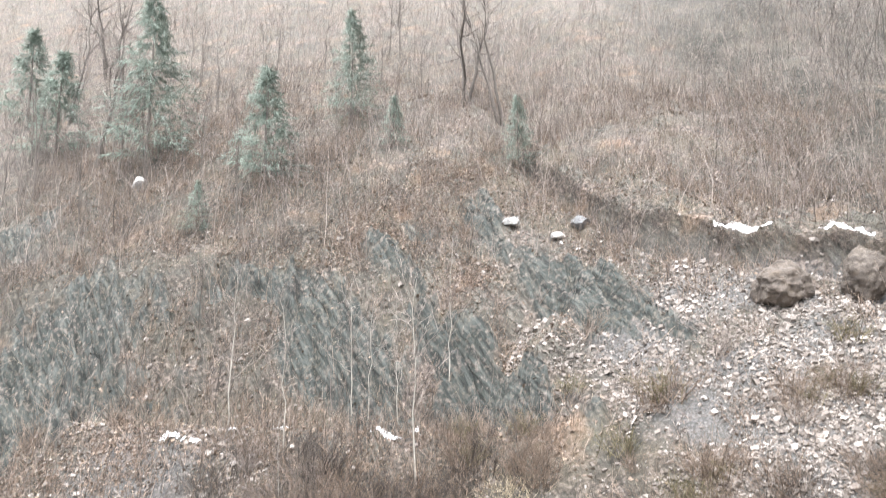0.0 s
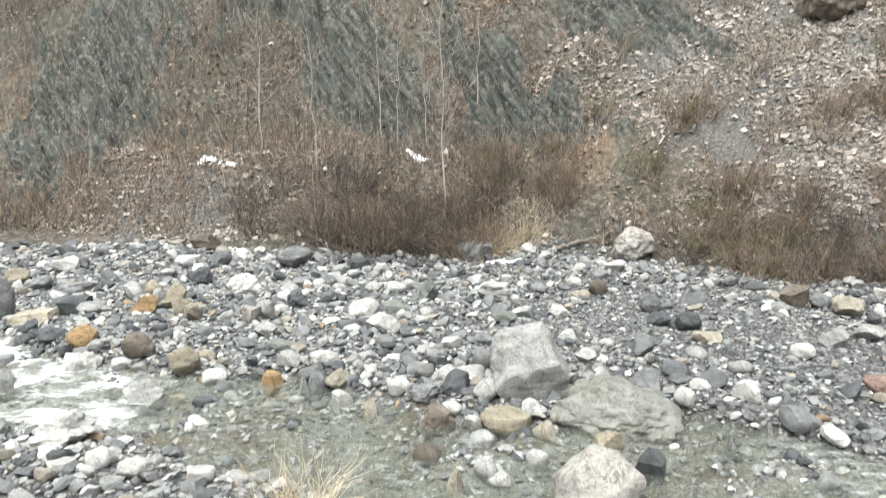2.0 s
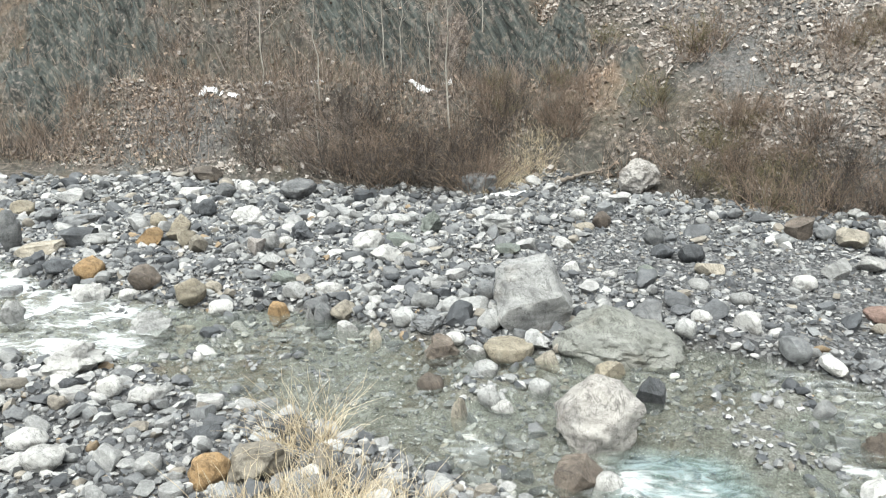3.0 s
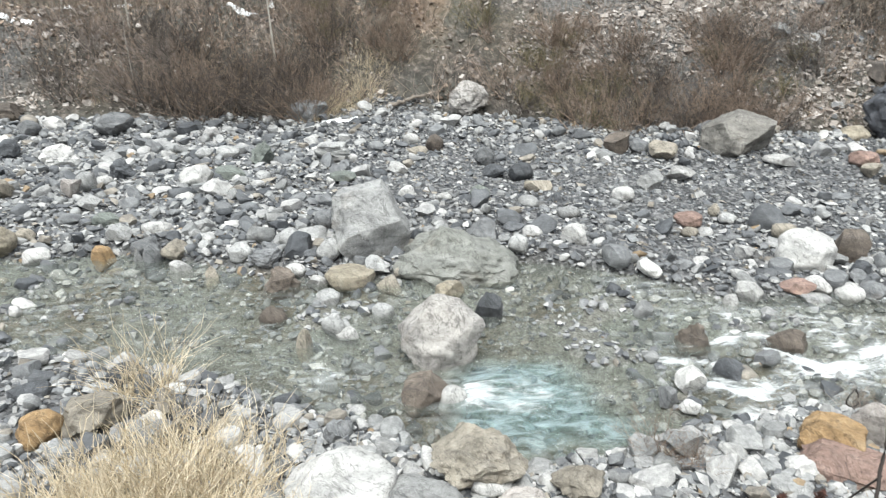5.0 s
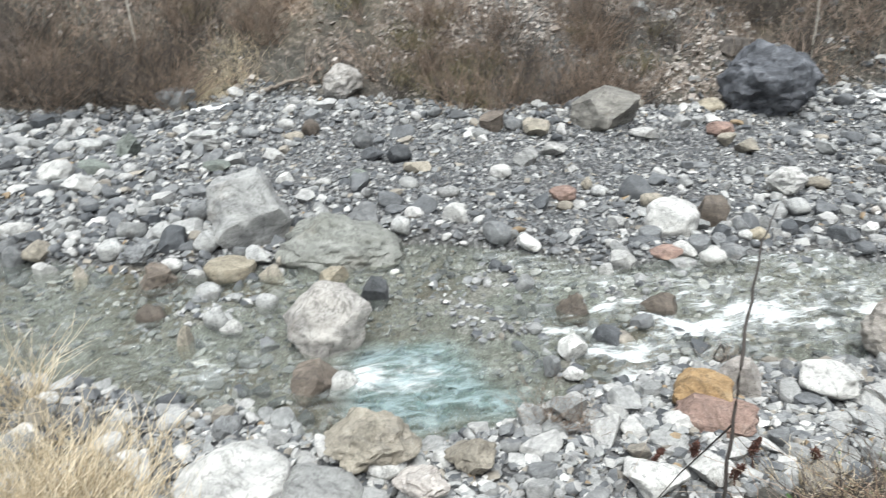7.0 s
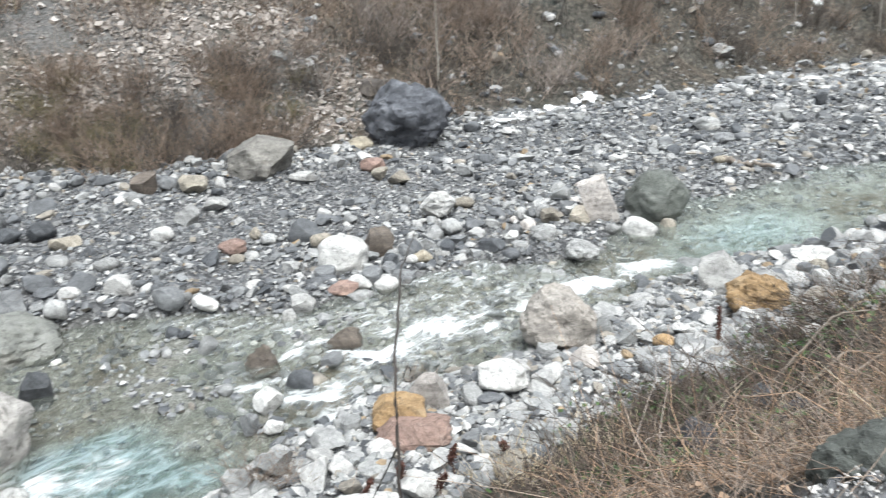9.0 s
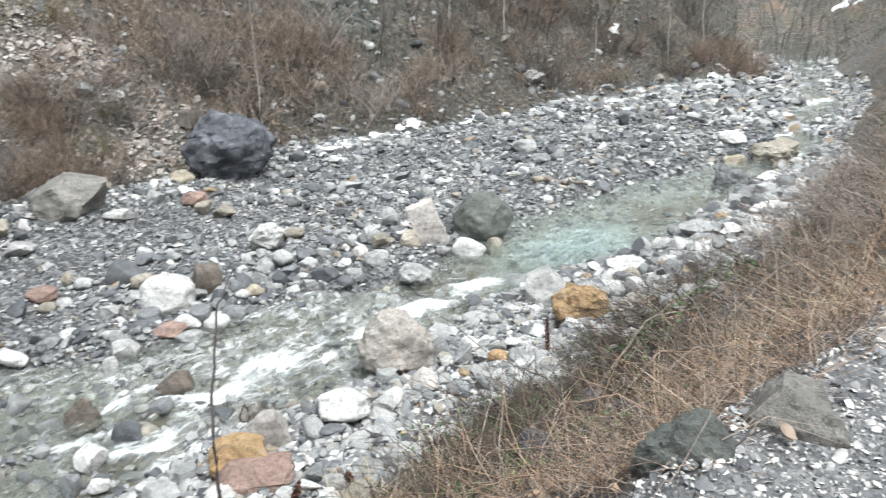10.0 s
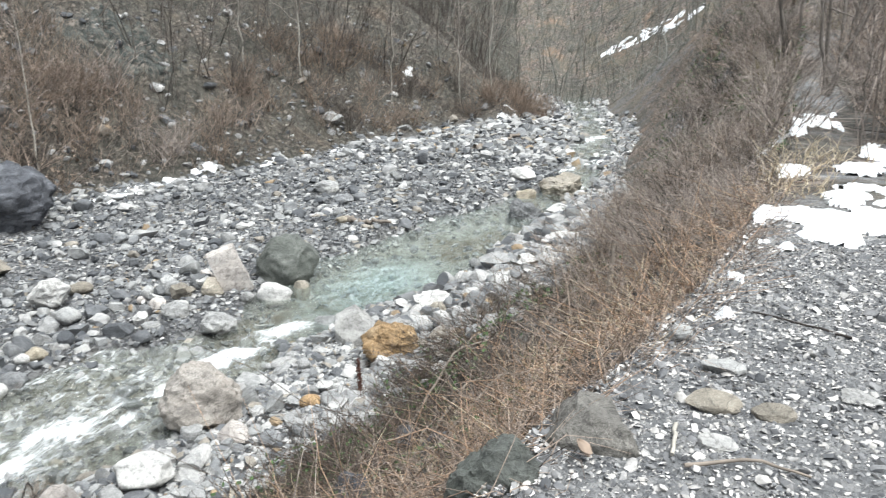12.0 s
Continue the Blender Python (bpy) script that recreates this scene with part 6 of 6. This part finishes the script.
birch = [bare_tree(51, 6.2, PALE_BARK, GREY_TWIGS, 0.030, 16, 1.6), bare_tree(52, 5.4, PALE_BARK, GREY_TWIGS, 0.026, 12, 1.4)]
for k, (x, y, s) in enumerate(((-7.4, 27.7, 1.0), (-5.2, 26.5, 0.95), (-3.3, 29.2, 0.85), (-2.7, 29.0, 0.8), (-0.8, 25.0, 1.15), (0.2, 30.2, 1.0), (-4.9, 24.4, 0.5), (-1.6, 28.6, 0.75),
                               (33.0, 18.4, 1.3), (43.3, 14.0, 1.2), (46.4, 13.1, 1.3), (38.0, 16.0, 1.0), (18.0, 18.9, 0.9), (29.0, 18.8, 1.0))):
    stand(birch[k % 2], x, y, s, k < 2, "slender pale barked leafless birch with thin twigs", "birch tree", "young birches")
dark = [bare_tree(61, 8.5, GREY_BARK, DARK_TWIGS, 0.12, 24, 1.2, 3), bare_tree(62, 6.0, GREY_BARK, DARK_TWIGS, 0.06, 12, 1.4), bare_tree(63, 10.0, GREY_BARK, DARK_TWIGS, 0.12, 26, 1.1, 2)]
spots = [(1.54, 50.2, 1.15), (-10.6, 39.7, 1.0), (3.7, 48.8, 1.0), (-29, 65, 1.4), (-14.0, 44, 0.7), (-28.4, 57.7, 1.1), (-24.0, 57.0, 1.2), (-20.0, 47, 1.1), (-22.5, 50, 1.2), (-19.5, 49.5, 1.0), (-25.5, 48, 1.1), (-28, 52, 1.2), (-12.5, 52, 0.9), (-7.0, 50, 0.8), (-4.5, 54, 0.9), (-1.5, 52, 0.8),
         (-16.5, 55, 1.1), (10.5, 50, 0.8), (16, 46, 0.8), (22, 40, 0.8), (24, 46, 0.9), (14.5, 42, 0.6), (30, 34, 0.9), (36, 27, 0.8), (52, 24, 0.9), (58, 26, 1.0), (64, 24, 1.0), (48, 20, 0.7), (70, 20, 1.1), (74, 12, 1.0), (78, 6, 1.0), (66, 5, 0.8), (60, 2, 0.8)]
spots += [(float(g.uniform(-32, 4)), float(g.uniform(43, 62)), float(g.uniform(0.5, 1.1))) for _ in range(30)]
for k, (x, y, s) in enumerate(spots):
    stand(dark[k % 3 if k < 9 else 1], x, y, s, k < 3, "dark grey leafless tree with forked limbs on the slope", "tree", "bare trees")
for k, (x, y, s) in enumerate(((16.2, -1.8, 0.45), (12.6, -1.9, 0.35), (19.0, -2.5, 0.5), (22.5, -1.5, 0.5), (13.5, -3.0, 0.45))):
    stand(dark[k % 3], x, y, s, False, "young leafless tree beside the gravel track", "tree", "bare trees")
firs = [conifer(71, 6.4, 3.0), conifer(72, 10.0, 4.2)]
for k, (x, y, s) in enumerate(((-9.9, 42.5, 1.1), (-18.5, 47.5, 1.25), (-27, 53, 1.3), (-5.8, 48, 0.8), (-2.9, 44.5, 0.5), (4.2, 42.5, 0.45), (-33.0, 60.0, 1.3), (-12.6, 39.5, 0.3))):
    stand(firs[k % 2], x, y, s, k < 2, "blue green conifer standing on the wooded slope", "conifer", "conifers")


# ---- near bank ----
RUST_STEMS = material("rust_brown_stems", twig_look((0.07, 0.046, 0.034), (0.56, 0.375, 0.25)))
RUST_LEAVES = material("rusty_fallen_leaves", twig_look((0.12, 0.075, 0.045), (0.46, 0.32, 0.22)))
DARK_BROWN = material("dark_bramble_stems", twig_look((0.03, 0.024, 0.02), (0.16, 0.12, 0.095)))


def bank_points(n, x0, x1, lo, hi):
    x, q = g.uniform(x0, x1, n), g.uniform(lo, hi, n)
    y = edge_y(x) + (near_y(x) - edge_y(x)) * q
    k = fbm(x, y, 0.9, 3, 91) + g.normal(0, 0.35, n) > -0.15
    x, y = x[k], y[k]
    return np.stack([x, y, height(x, y) - 0.02], 1)


tufts("dead_stems", bank_points(4600, 2.4, 10.5, 0.0, 0.62), 0.14, 0.6, 2.0, RUST_STEMS, "tangled dead brown stems on the bank", "dead plants", 0.0035, 4, 0.55, 0.07)
tufts("dead_stems", bank_points(4500, 8.5, 20, 0.0, 0.7), 0.25, 0.9, 1.6, GREY_TWIGS, "grey brush on the upper bank", "dead plants", 0.005, 4, 0.45, 0.06)
tufts("dead_stems", bank_points(5000, 2.4, 18, 0.0, 0.9), 0.15, 0.6, 2.2, DEAD_STEMS, "tangled grey brown dead stems on the bank", "dead plants", 0.0035, 4, 0.5, 0.07)
tufts("dead_stems", bank_points(2200, 3.4, 16, 0.0, 0.6), 0.12, 0.45, 1.8, STRAW, "dry straw coloured stalks on the bank", "dead plants", 0.003, 5, 0.5, 0.06)
tufts("brambles", bank_points(1300, 4.0, 17, 0.2, 0.8), 0.3, 0.9, 2.6, GREY_TWIGS, "arching grey bramble stems on the bank", "brambles", 0.005, 7, 0.5, 0.06)
tufts("brambles", bank_points(2800, 4.2, 13, 0.5, 0.85), 0.2, 0.6, 2.6, DARK_BROWN, "tangle of dark wet bramble stems low on the bank", "brambles", 0.006, 6, 0.6, 0.08)
tufts("dead_stems", bank_points(9000, 14, 48, 0.0, 0.85), 0.2, 0.6, 1.6, DEAD_STEMS, "brown brush on the bank downstream", "dead plants", 0.007, 5, 0.5, 0.06)
tufts("dead_stems", bank_points(3600, 1.3, 4.6, 0.0, 0.3), 0.10, 0.40, 2.0, DEAD_STEMS, "short tangled dead stems below the track", "dead plants", 0.0025, 4, 0.55, 0.07)
tufts("brambles", bank_points(600, 4.2, 13, 0.35, 0.85), 0.5, 1.1, 3.0, DARK_BROWN, "long arching dark bramble stems", "brambles", 0.007, 8, 0.4, 0.05)
tufts("dead_stems", bank_points(2200, 2.4, 9.5, -0.05, 0.06), 0.10, 0.35, 2.4, DEAD_STEMS, "dead stems hanging over the edge of the track", "dead plants", 0.0028, 4, 0.55, 0.07)


def tangle(x, y, wide, n):
    at = np.stack([x + g.normal(0, wide, n), y + g.normal(0, wide, n)], 1)
    at = np.column_stack([at, height(at[:, 0], at[:, 1]) - 0.02])
    tufts("brambles", at, 0.2, 0.55, 2.6, DARK_BROWN, "dense dark bramble tangle on the lower bank", "brambles", 0.006, 6, 0.6, 0.08)
    litter("ivy", at[: n // 2] + np.array([0, 0, 0.12]), 0.03, 0.07, GREEN_LEAVES, "dark green bramble leaves on the lower bank", "ivy")


for x, y, wide, n in ((9.4, 3.3, 0.35, 520), (6.5, 3.4, 0.5, 800), (7.5, 3.1, 0.45, 700), (5.3, 3.3, 0.45, 600), (8.5, 3.2, 0.4, 520), (4.6, 3.0, 0.4, 350), (10.2, 3.0, 0.4, 420), (6.0, 2.6, 0.4, 400), (11.4, 2.6, 0.5, 400)):
    tangle(x, y, wide, n)
tufts("grass", bank_points(900, 2.5, 9, 0.3, 0.85), 0.08, 0.25, 1.2, GREEN_LEAVES, "sparse green grass blades among the dead stems", "grass", 0.004, 4, 0.4, 0.05)
litter("leaf_litter", bank_points(12000, 2.6, 18, 0.03, 0.85), 0.02, 0.065, RUST_LEAVES, "brown leaves fallen on the bank", "leaf litter")
litter("ivy", bank_points(7000, 12, 40, 0.0, 0.75), 0.06, 0.13, GREEN_LEAVES, "dark green ivy spreading over the slope downstream", "ivy")
litter("ivy", bank_points(900, 4.0, 12, 0.3, 0.8), 0.03, 0.06, GREEN_LEAVES, "small green leaves among the dead stems", "ivy")


def grass_clump(x, y, n, tall, wide, label):
    base = np.stack([x + g.normal(0, wide, n), y + g.normal(0, wide, n)], 1)
    base = np.column_stack([base, height(base[:, 0], base[:, 1]) - 0.02])
    way = np.stack([g.normal(0, 0.55, n) + (base[:, 0] - x) * 0.8, g.normal(0, 0.55, n) + (base[:, 1] - y) * 0.8, np.ones(n)], 1)
    p = grow(g, base, way, tall * g.uniform(0.45, 1.0, n), 6, 0.22, 0.12) - np.array([x, y, 0])
    v, f = strands(p, taper(n, 6, 0.0058 * np.ones(n), 0.0018))
    ob = new("grass_clump", mesh_of("grass_clump", v, f, [STRAW]))
    ob.location = (x, y, 0)
    return tagged(ob, label, "grass", kind="stuff")


for x, y, n, tall, wide in ((-1.9, 6.2, 620, 0.78, 0.30), (-1.3, 6.1, 620, 0.85, 0.28), (-0.9, 6.5, 260, 0.5, 0.3), (-2.3, 5.9, 320, 0.7, 0.3), (-0.8, 5.9, 200, 0.5, 0.28), (-1.5, 6.9, 220, 0.6, 0.28), (-1.0, 5.3, 300, 0.8, 0.3), (-1.7, 5.4, 300, 0.8, 0.3)):
    grass_clump(x, y, n, tall, wide, "thick clump of dry straw coloured grass on the bank")
for x, y, n, tall, wide in ((-1.75, 7.9, 90, 1.15, 0.10), (-2.2, 8.0, 60, 0.8, 0.10)):
    grass_clump(x, y, n, tall, wide, "tall sparse dry grass stalks by the water")
for x, y, n, tall, wide in ((0.6, 23.2, 400, 0.6, 0.35), (1.5, 23.6, 300, 0.6, 0.4), (2.0, 24.4, 300, 0.5, 0.4), (0.2, 22.7, 250, 0.4, 0.25)):
    grass_clump(x, y, n, tall, wide, "pale yellow dry grass at the foot of the slope")
for x, y, n, tall, wide in ((10.5, -0.9, 70, 0.4, 0.25), (9.4, -0.8, 60, 0.35, 0.25), (11.8, -1.2, 70, 0.5, 0.3), (5.0, 4.3, 150, 0.4, 0.2), (5.8, 3.9, 150, 0.45, 0.2)):
    grass_clump(x, y, n, tall, wide, "withered grass tuft beside the track")


def stem(name, points, r0, r1, mat, label, category, sides=7, smooth=24):
    """A stick or stalk through a few points."""
    pts = np.array(points, float)
    s = np.linspace(0, len(pts) - 1, smooth)
    p = np.stack([np.interp(s, range(len(pts)), pts[:, i]) for i in range(3)], 1)
    p[1:-1] += g.normal(0, r0 * 0.35, p[1:-1].shape)
    o = p[0].copy()
    v, f = strands((p - o)[None], taper(1, smooth, np.array([r0]), r1), sides)
    ob = new(name, mesh_of(name, v, f, [mat]))
    ob.location = o
    return tagged(ob, label, category) if label else ob


def on_ground(x, y, lift=0.03):
    return (x, y, float(height(x, y)) + lift)


stalk = stem("stalk", [(0.46, 0.58, 3.15), (0.50, 0.60, 3.9), (0.512, 0.614, 4.27), (0.54, 0.649, 4.37), (0.71, 0.834, 4.40), (0.976, 1.10, 4.34)], 0.0030, 0.0010, DARK_STEM, "thin dark leafless stalk at the edge of the track", "stalk", 6, 40)
twiglet = stem("side_twig", [(0.526, 0.63, 4.31), (0.66, 0.86, 4.05), (0.84, 1.15, 3.72)], 0.0012, 0.0008, DARK_STEM, "", "", 5, 12)
twiglet.parent = stalk
twiglet.location = twiglet.location - stalk.location
stem("driftwood", [on_ground(2.3, 22.7, 0.1), on_ground(3.0, 22.7, 0.2), on_ground(3.7, 22.7, 0.2)], 0.07, 0.03, DRIFTWOOD, "dark driftwood branch stranded at the foot of the slope", "driftwood")
stem("driftwood", [on_ground(32.9, 10.0, 0.15), on_ground(34.6, 9.5, 0.2), on_ground(36.5, 8.9, 0.5)], 0.16, 0.06, DRIFTWOOD, "dark log stranded on the gravel bar", "driftwood")
stem("driftwood", [on_ground(18.5, 9.3, 0.1), on_ground(18.3, 8.6, 0.08), on_ground(18.1, 7.7, 0.1)], 0.09, 0.04, DRIFTWOOD, "flat weathered log lying on gravel", "driftwood")
stem("stick", [(7.9, 1.02, 1.85), (8.0, 1.0, 2.2), (8.15, 0.95, 2.75)], 0.03, 0.02, DRIFTWOOD, "upright broken grey stick in the bank", "stick")
stem("fallen_branch", [on_ground(3.5, 0.78, 0.05), on_ground(3.9, 0.62, 0.07), on_ground(4.4, 0.42, 0.06), on_ground(4.9, 0.36, 0.05)], 0.013, 0.007, DARK_BROWN, "fallen grey branch along the edge of the track", "branch")
stem("twig", [on_ground(3.30, 0.10, 0.02), on_ground(3.02, 0.10, 0.02)], 0.010, 0.008, PALE_BARK, "short peeled pale twig on the gravel", "twig", smooth=6)
stem("twig", [on_ground(2.95, 0.05, 0.02), on_ground(3.05, -0.2, 0.03), on_ground(3.0, -0.4, 0.02)], 0.009, 0.005, DRIFTWOOD, "thin dark twig lying on the gravel", "twig", smooth=8)
stem("twig", [on_ground(4.6, -0.75, 0.02), on_ground(4.75, -0.5, 0.03), on_ground(4.9, -0.25, 0.02)], 0.008, 0.005, DARK_STEM, "thin dark twig lying on the gravel", "twig", smooth=8)
for x0, y0, x1, y1, h in ((6.5, 2.6, 8.2, 2.0, 0.5), (5.4, 3.3, 7.2, 2.5, 0.45), (7.4, 3.1, 9.3, 2.4, 0.5), (6.0, 2.2, 7.5, 1.4, 0.4), (8.6, 2.0, 10.4, 1.2, 0.5)):
    stem("branch", [on_ground(x0, y0, 0.1), on_ground((x0 + x1) / 2, (y0 + y1) / 2, h), on_ground(x1, y1, 0.15)], 0.016, 0.006, DRIFTWOOD, "dead bent branch among the brambles", "branch")


def dock(x, y, tall):
    """A dead plant with a rusty seed head on a thin stalk."""
    z = float(height(x, y))
    p = [(x, y, z - 0.03), (x + g.normal(0, 0.03), y + g.normal(0, 0.03), z + tall * 0.5), (x + g.normal(0, 0.06), y + g.normal(0, 0.06), z + tall)]
    ob = stem("dock_plant", p, 0.007, 0.004, SEED, "dead dock plant with a rusty brown seed head", "dock plant", smooth=8)
    n = 260
    s = g.uniform(0.45, 1.0, n)
    a = np.array(p)
    at = np.stack([np.interp(s, [0, 0.5, 1], a[:, i]) for i in range(3)], 1) - a[0] + g.normal(0, 0.022, (n, 3)) * (1.2 - s)[:, None]
    q = grow(g, at, g.normal(0, 1, (n, 3)), g.uniform(0.015, 0.04, n), 3, 0.1)
    v, f = strands(q, taper(n, 3, 0.009 * np.ones(n), 0.003))
    head = new("seed_head", mesh_of("seed_head", v, f, [SEED]))
    head.parent = ob


for x, y, tall in ((4.6, 4.75, 0.35), (5.05, 4.5, 0.4), (4.2, 4.5, 0.35), (8.5, 4.1, 0.7), (3.6, 4.9, 0.3), (4.0, 4.9, 0.35)):
    dock(x, y, tall)


# woods that close the valley downstream
FAR_TWIGS = material("grey_green_far_twigs", twig_look((0.075, 0.078, 0.068), (0.27, 0.27, 0.24)))
x, y = g.uniform(62, 140, 3000), g.uniform(-45, 70, 3000)
saplings("far_woods", np.stack([x, y, height(x, y) - 0.1], 1), 3.0, 8.0, FAR_TWIGS, "distant grey leafless woods closing the valley", "woods", 0.05, 5)
x, y = g.uniform(58, 125, 13000), g.uniform(-40, 65, 13000)
tufts("far_brush", np.stack([x, y, height(x, y)], 1), 0.4, 1.8, 0.7, FAR_TWIGS, "dull brush on the slopes closing the valley", "brush", 0.03, 2)


# dry leaf on the rock at the track's edge, and a black loop of wire on a stone
bm = bmesh.new()
bmesh.ops.create_grid(bm, x_segments=8, y_segments=6, size=0.5)
for v in bm.verts:
    u, w = v.co.x * 2, v.co.y * 2
    v.co.y *= (1 - u * u) ** 0.6 * 0.75 + 0.03
    v.co.z = 0.10 * w * w + 0.06 * math.sin(3 * u) + 0.05 * abs(w)
    v.co *= 0.09
me = bpy.data.meshes.new("dry_leaf")
bm.to_mesh(me)
bm.free()
me.materials.append(LEAVES)
me.shade_smooth()
leaf = tagged(new("dry_leaf", me), "curled dry brown leaf at the edge of the track", "leaf")
leaf.modifiers.new("thickness", "SOLIDIFY").thickness = 0.002
leaf.matrix_basis = pose(2.89, 0.43, float(height(2.89, 0.43)) + 0.05, 25, -14, 40)
t = np.linspace(0, 2 * np.pi * 0.93, 20)
stem("wire_loop", [(5.25 + 0.06 * math.cos(a) - 0.02, 6.15 + 0.02 * math.sin(2 * a), 0.52 + 0.10 * math.sin(a)) for a in t], 0.008, 0.008, DARK_STEM, "black loop of old wire caught on a stone", "wire", 6, 40)


# ---- snow left lying in patches ----
def snow_look(t, b):
    n, m = noise_tex(t, 12, 6, 0.6), noise_tex(t, 60, 4, 0.7)
    t.links.new(ramp(t, n.outputs["Fac"], [(0.3, (0.60, 0.62, 0.65)), (0.6, (0.84, 0.85, 0.86))]), b.inputs["Base Color"])
    b.inputs["Roughness"].default_value = 0.6
    b.inputs["Subsurface Weight"].default_value = 0.0
    bump(t, b, blend(t, 0.4, n.outputs["Fac"], m.outputs["Fac"]), 0.5, 0.03)


SNOW = material("old_wet_snow", snow_look)


def snow_patch(x, y, rx, ry, turn=0.0, ragged=0.8, thick=0.05):
    n = 44
    u, w = np.meshgrid(np.linspace(-1.4, 1.4, n), np.linspace(-1.4, 1.4, n))
    c, s = math.cos(radians(turn)), math.sin(radians(turn))
    X, Y = x + u * rx * c - w * ry * s, y + u * rx * s + w * ry * c
    m = 1 - np.sqrt(u * u + w * w) + ragged * fbm(X, Y, max(0.3, min(rx, ry) * 0.9), 5, int(abs(x * 7 + y * 3)) % 50)
    Z = height(X, Y) + np.clip(m, -0.25, 0.3) * thick * 2.5 + (0.004 if abs(x) < 16 and y < 6 else 0.03)
    left = set(zip(*[v.tolist() for v in np.nonzero(m[:-1, :-1] > -0.15)]))
    where = "on the gravel track" if y < 1 else "on the far hillside" if y > foot_y(x) + 1 else "at the edge of the riverbed"
    while left:
        todo = [left.pop()]
        piece = []
        while todo:
            a, b = todo.pop()
            piece.append((a, b))
            for c in ((a + 1, b), (a - 1, b), (a, b + 1), (a, b - 1)):
                if c in left:
                    left.remove(c)
                    todo.append(c)
        if len(piece) > 20:
            snow_piece(np.array(piece), n, X, Y, Z, x, y, where)


def snow_piece(piece, n, X, Y, Z, x, y, where):
    j, i = piece[:, 0], piece[:, 1]
    f = np.stack([j * n + i, j * n + i + 1, (j + 1) * n + i + 1, (j + 1) * n + i], 1)
    used, f = np.unique(f, return_inverse=True)
    v = np.stack([X.ravel()[used] - x, Y.ravel()[used] - y, Z.ravel()[used]], 1)
    ob = new("snow_patch", mesh_of("snow_patch", v, f.reshape(-1, 4), [SNOW]))
    ob.location = (x, y, 0)
    tagged(ob, f"thin patch of old white snow {where}", "snow", group="snow patches")


for x, y, rx, ry in ((-9.4, 28.0, 0.35, 0.12), (-8.6, 27.9, 0.4, 0.12), (-7.8, 27.9, 0.5, 0.13), (-6.9, 28.6, 0.25, 0.08), (-5.9, 28.9, 0.45, 0.14), (-5.0, 28.9, 0.3, 0.09), (-1.9, 27.3, 0.4, 0.14), (-0.8, 28.2, 0.25, 0.08), (0.3, 28.7, 0.35, 0.1),
                     (18.8, 16.6, 0.9, 0.3), (20.4, 16.8, 0.8, 0.25), (22.3, 16.7, 0.9, 0.3), (25.3, 15.6, 0.8, 0.25), (29.8, 14.6, 0.8, 0.3),
                     (44.0, 11.6, 1.6, 0.4), (48.0, 9.0, 1.6, 0.4), 
                     (0.7, 22.3, 0.5, 0.25), (7.6, -1.05, 0.9, 0.5), (8.4, -1.85, 1.0, 0.45), (9.3, -1.35, 0.5, 0.2), (13.9, -0.6, 0.5, 0.2), (14.1, -1.0, 0.6, 0.2), (14.4, -1.5, 0.6, 0.25), (76.0, 10.2, 0.5, 0.5), (76.0, 8.5, 0.6, 0.6), (76.0, 6.6, 0.6, 0.8), (74.6, 4.8, 0.6, 0.9), (73.5, 2.4, 0.6, 0.6), (42.1, 16.8, 0.6, 0.2), (5.7, -0.12, 0.13, 0.07), (4.9, -0.1, 0.09, 0.05), (11.2, -1.7, 0.5, 0.22), (12.4, -2.2, 0.6, 0.25), (10.6, -0.9, 0.35, 0.14)):
    snow_patch(x, y, rx, ry, ragged=1.6 if y > 8 else 1.4)
for x, rx in ((12.4, 0.7), (16.0, 0.7)):
    slope = math.degrees(math.atan2(float(scar_y(x + 0.5) - scar_y(x - 0.5)), 1.0))
    snow_patch(x, float(scar_y(x)) + 0.75, rx * 1.2, 0.13, slope, 0.7, 0.004)


# roots and sods hanging over the edge of the landslip
n = 1100
x = g.uniform(5, 19, n)
y = scar_y(x) + g.uniform(0.2, 0.5, n)
base = np.stack([x, y, height(x, y) + 0.03], 1)
p = grow(g, base, np.stack([g.normal(0, 0.4, n), -np.ones(n), g.normal(0.1, 0.3, n)], 1), g.uniform(0.15, 0.55, n), 4, 0.2, 0.9)
v, f = strands(p, taper(n, 4, 0.010 * np.ones(n), 0.005))
tagged(new("hanging_roots", mesh_of("hanging_roots", v, f, [DARK_BROWN])), "dark roots hanging over the edge of the landslip", "roots", kind="stuff")
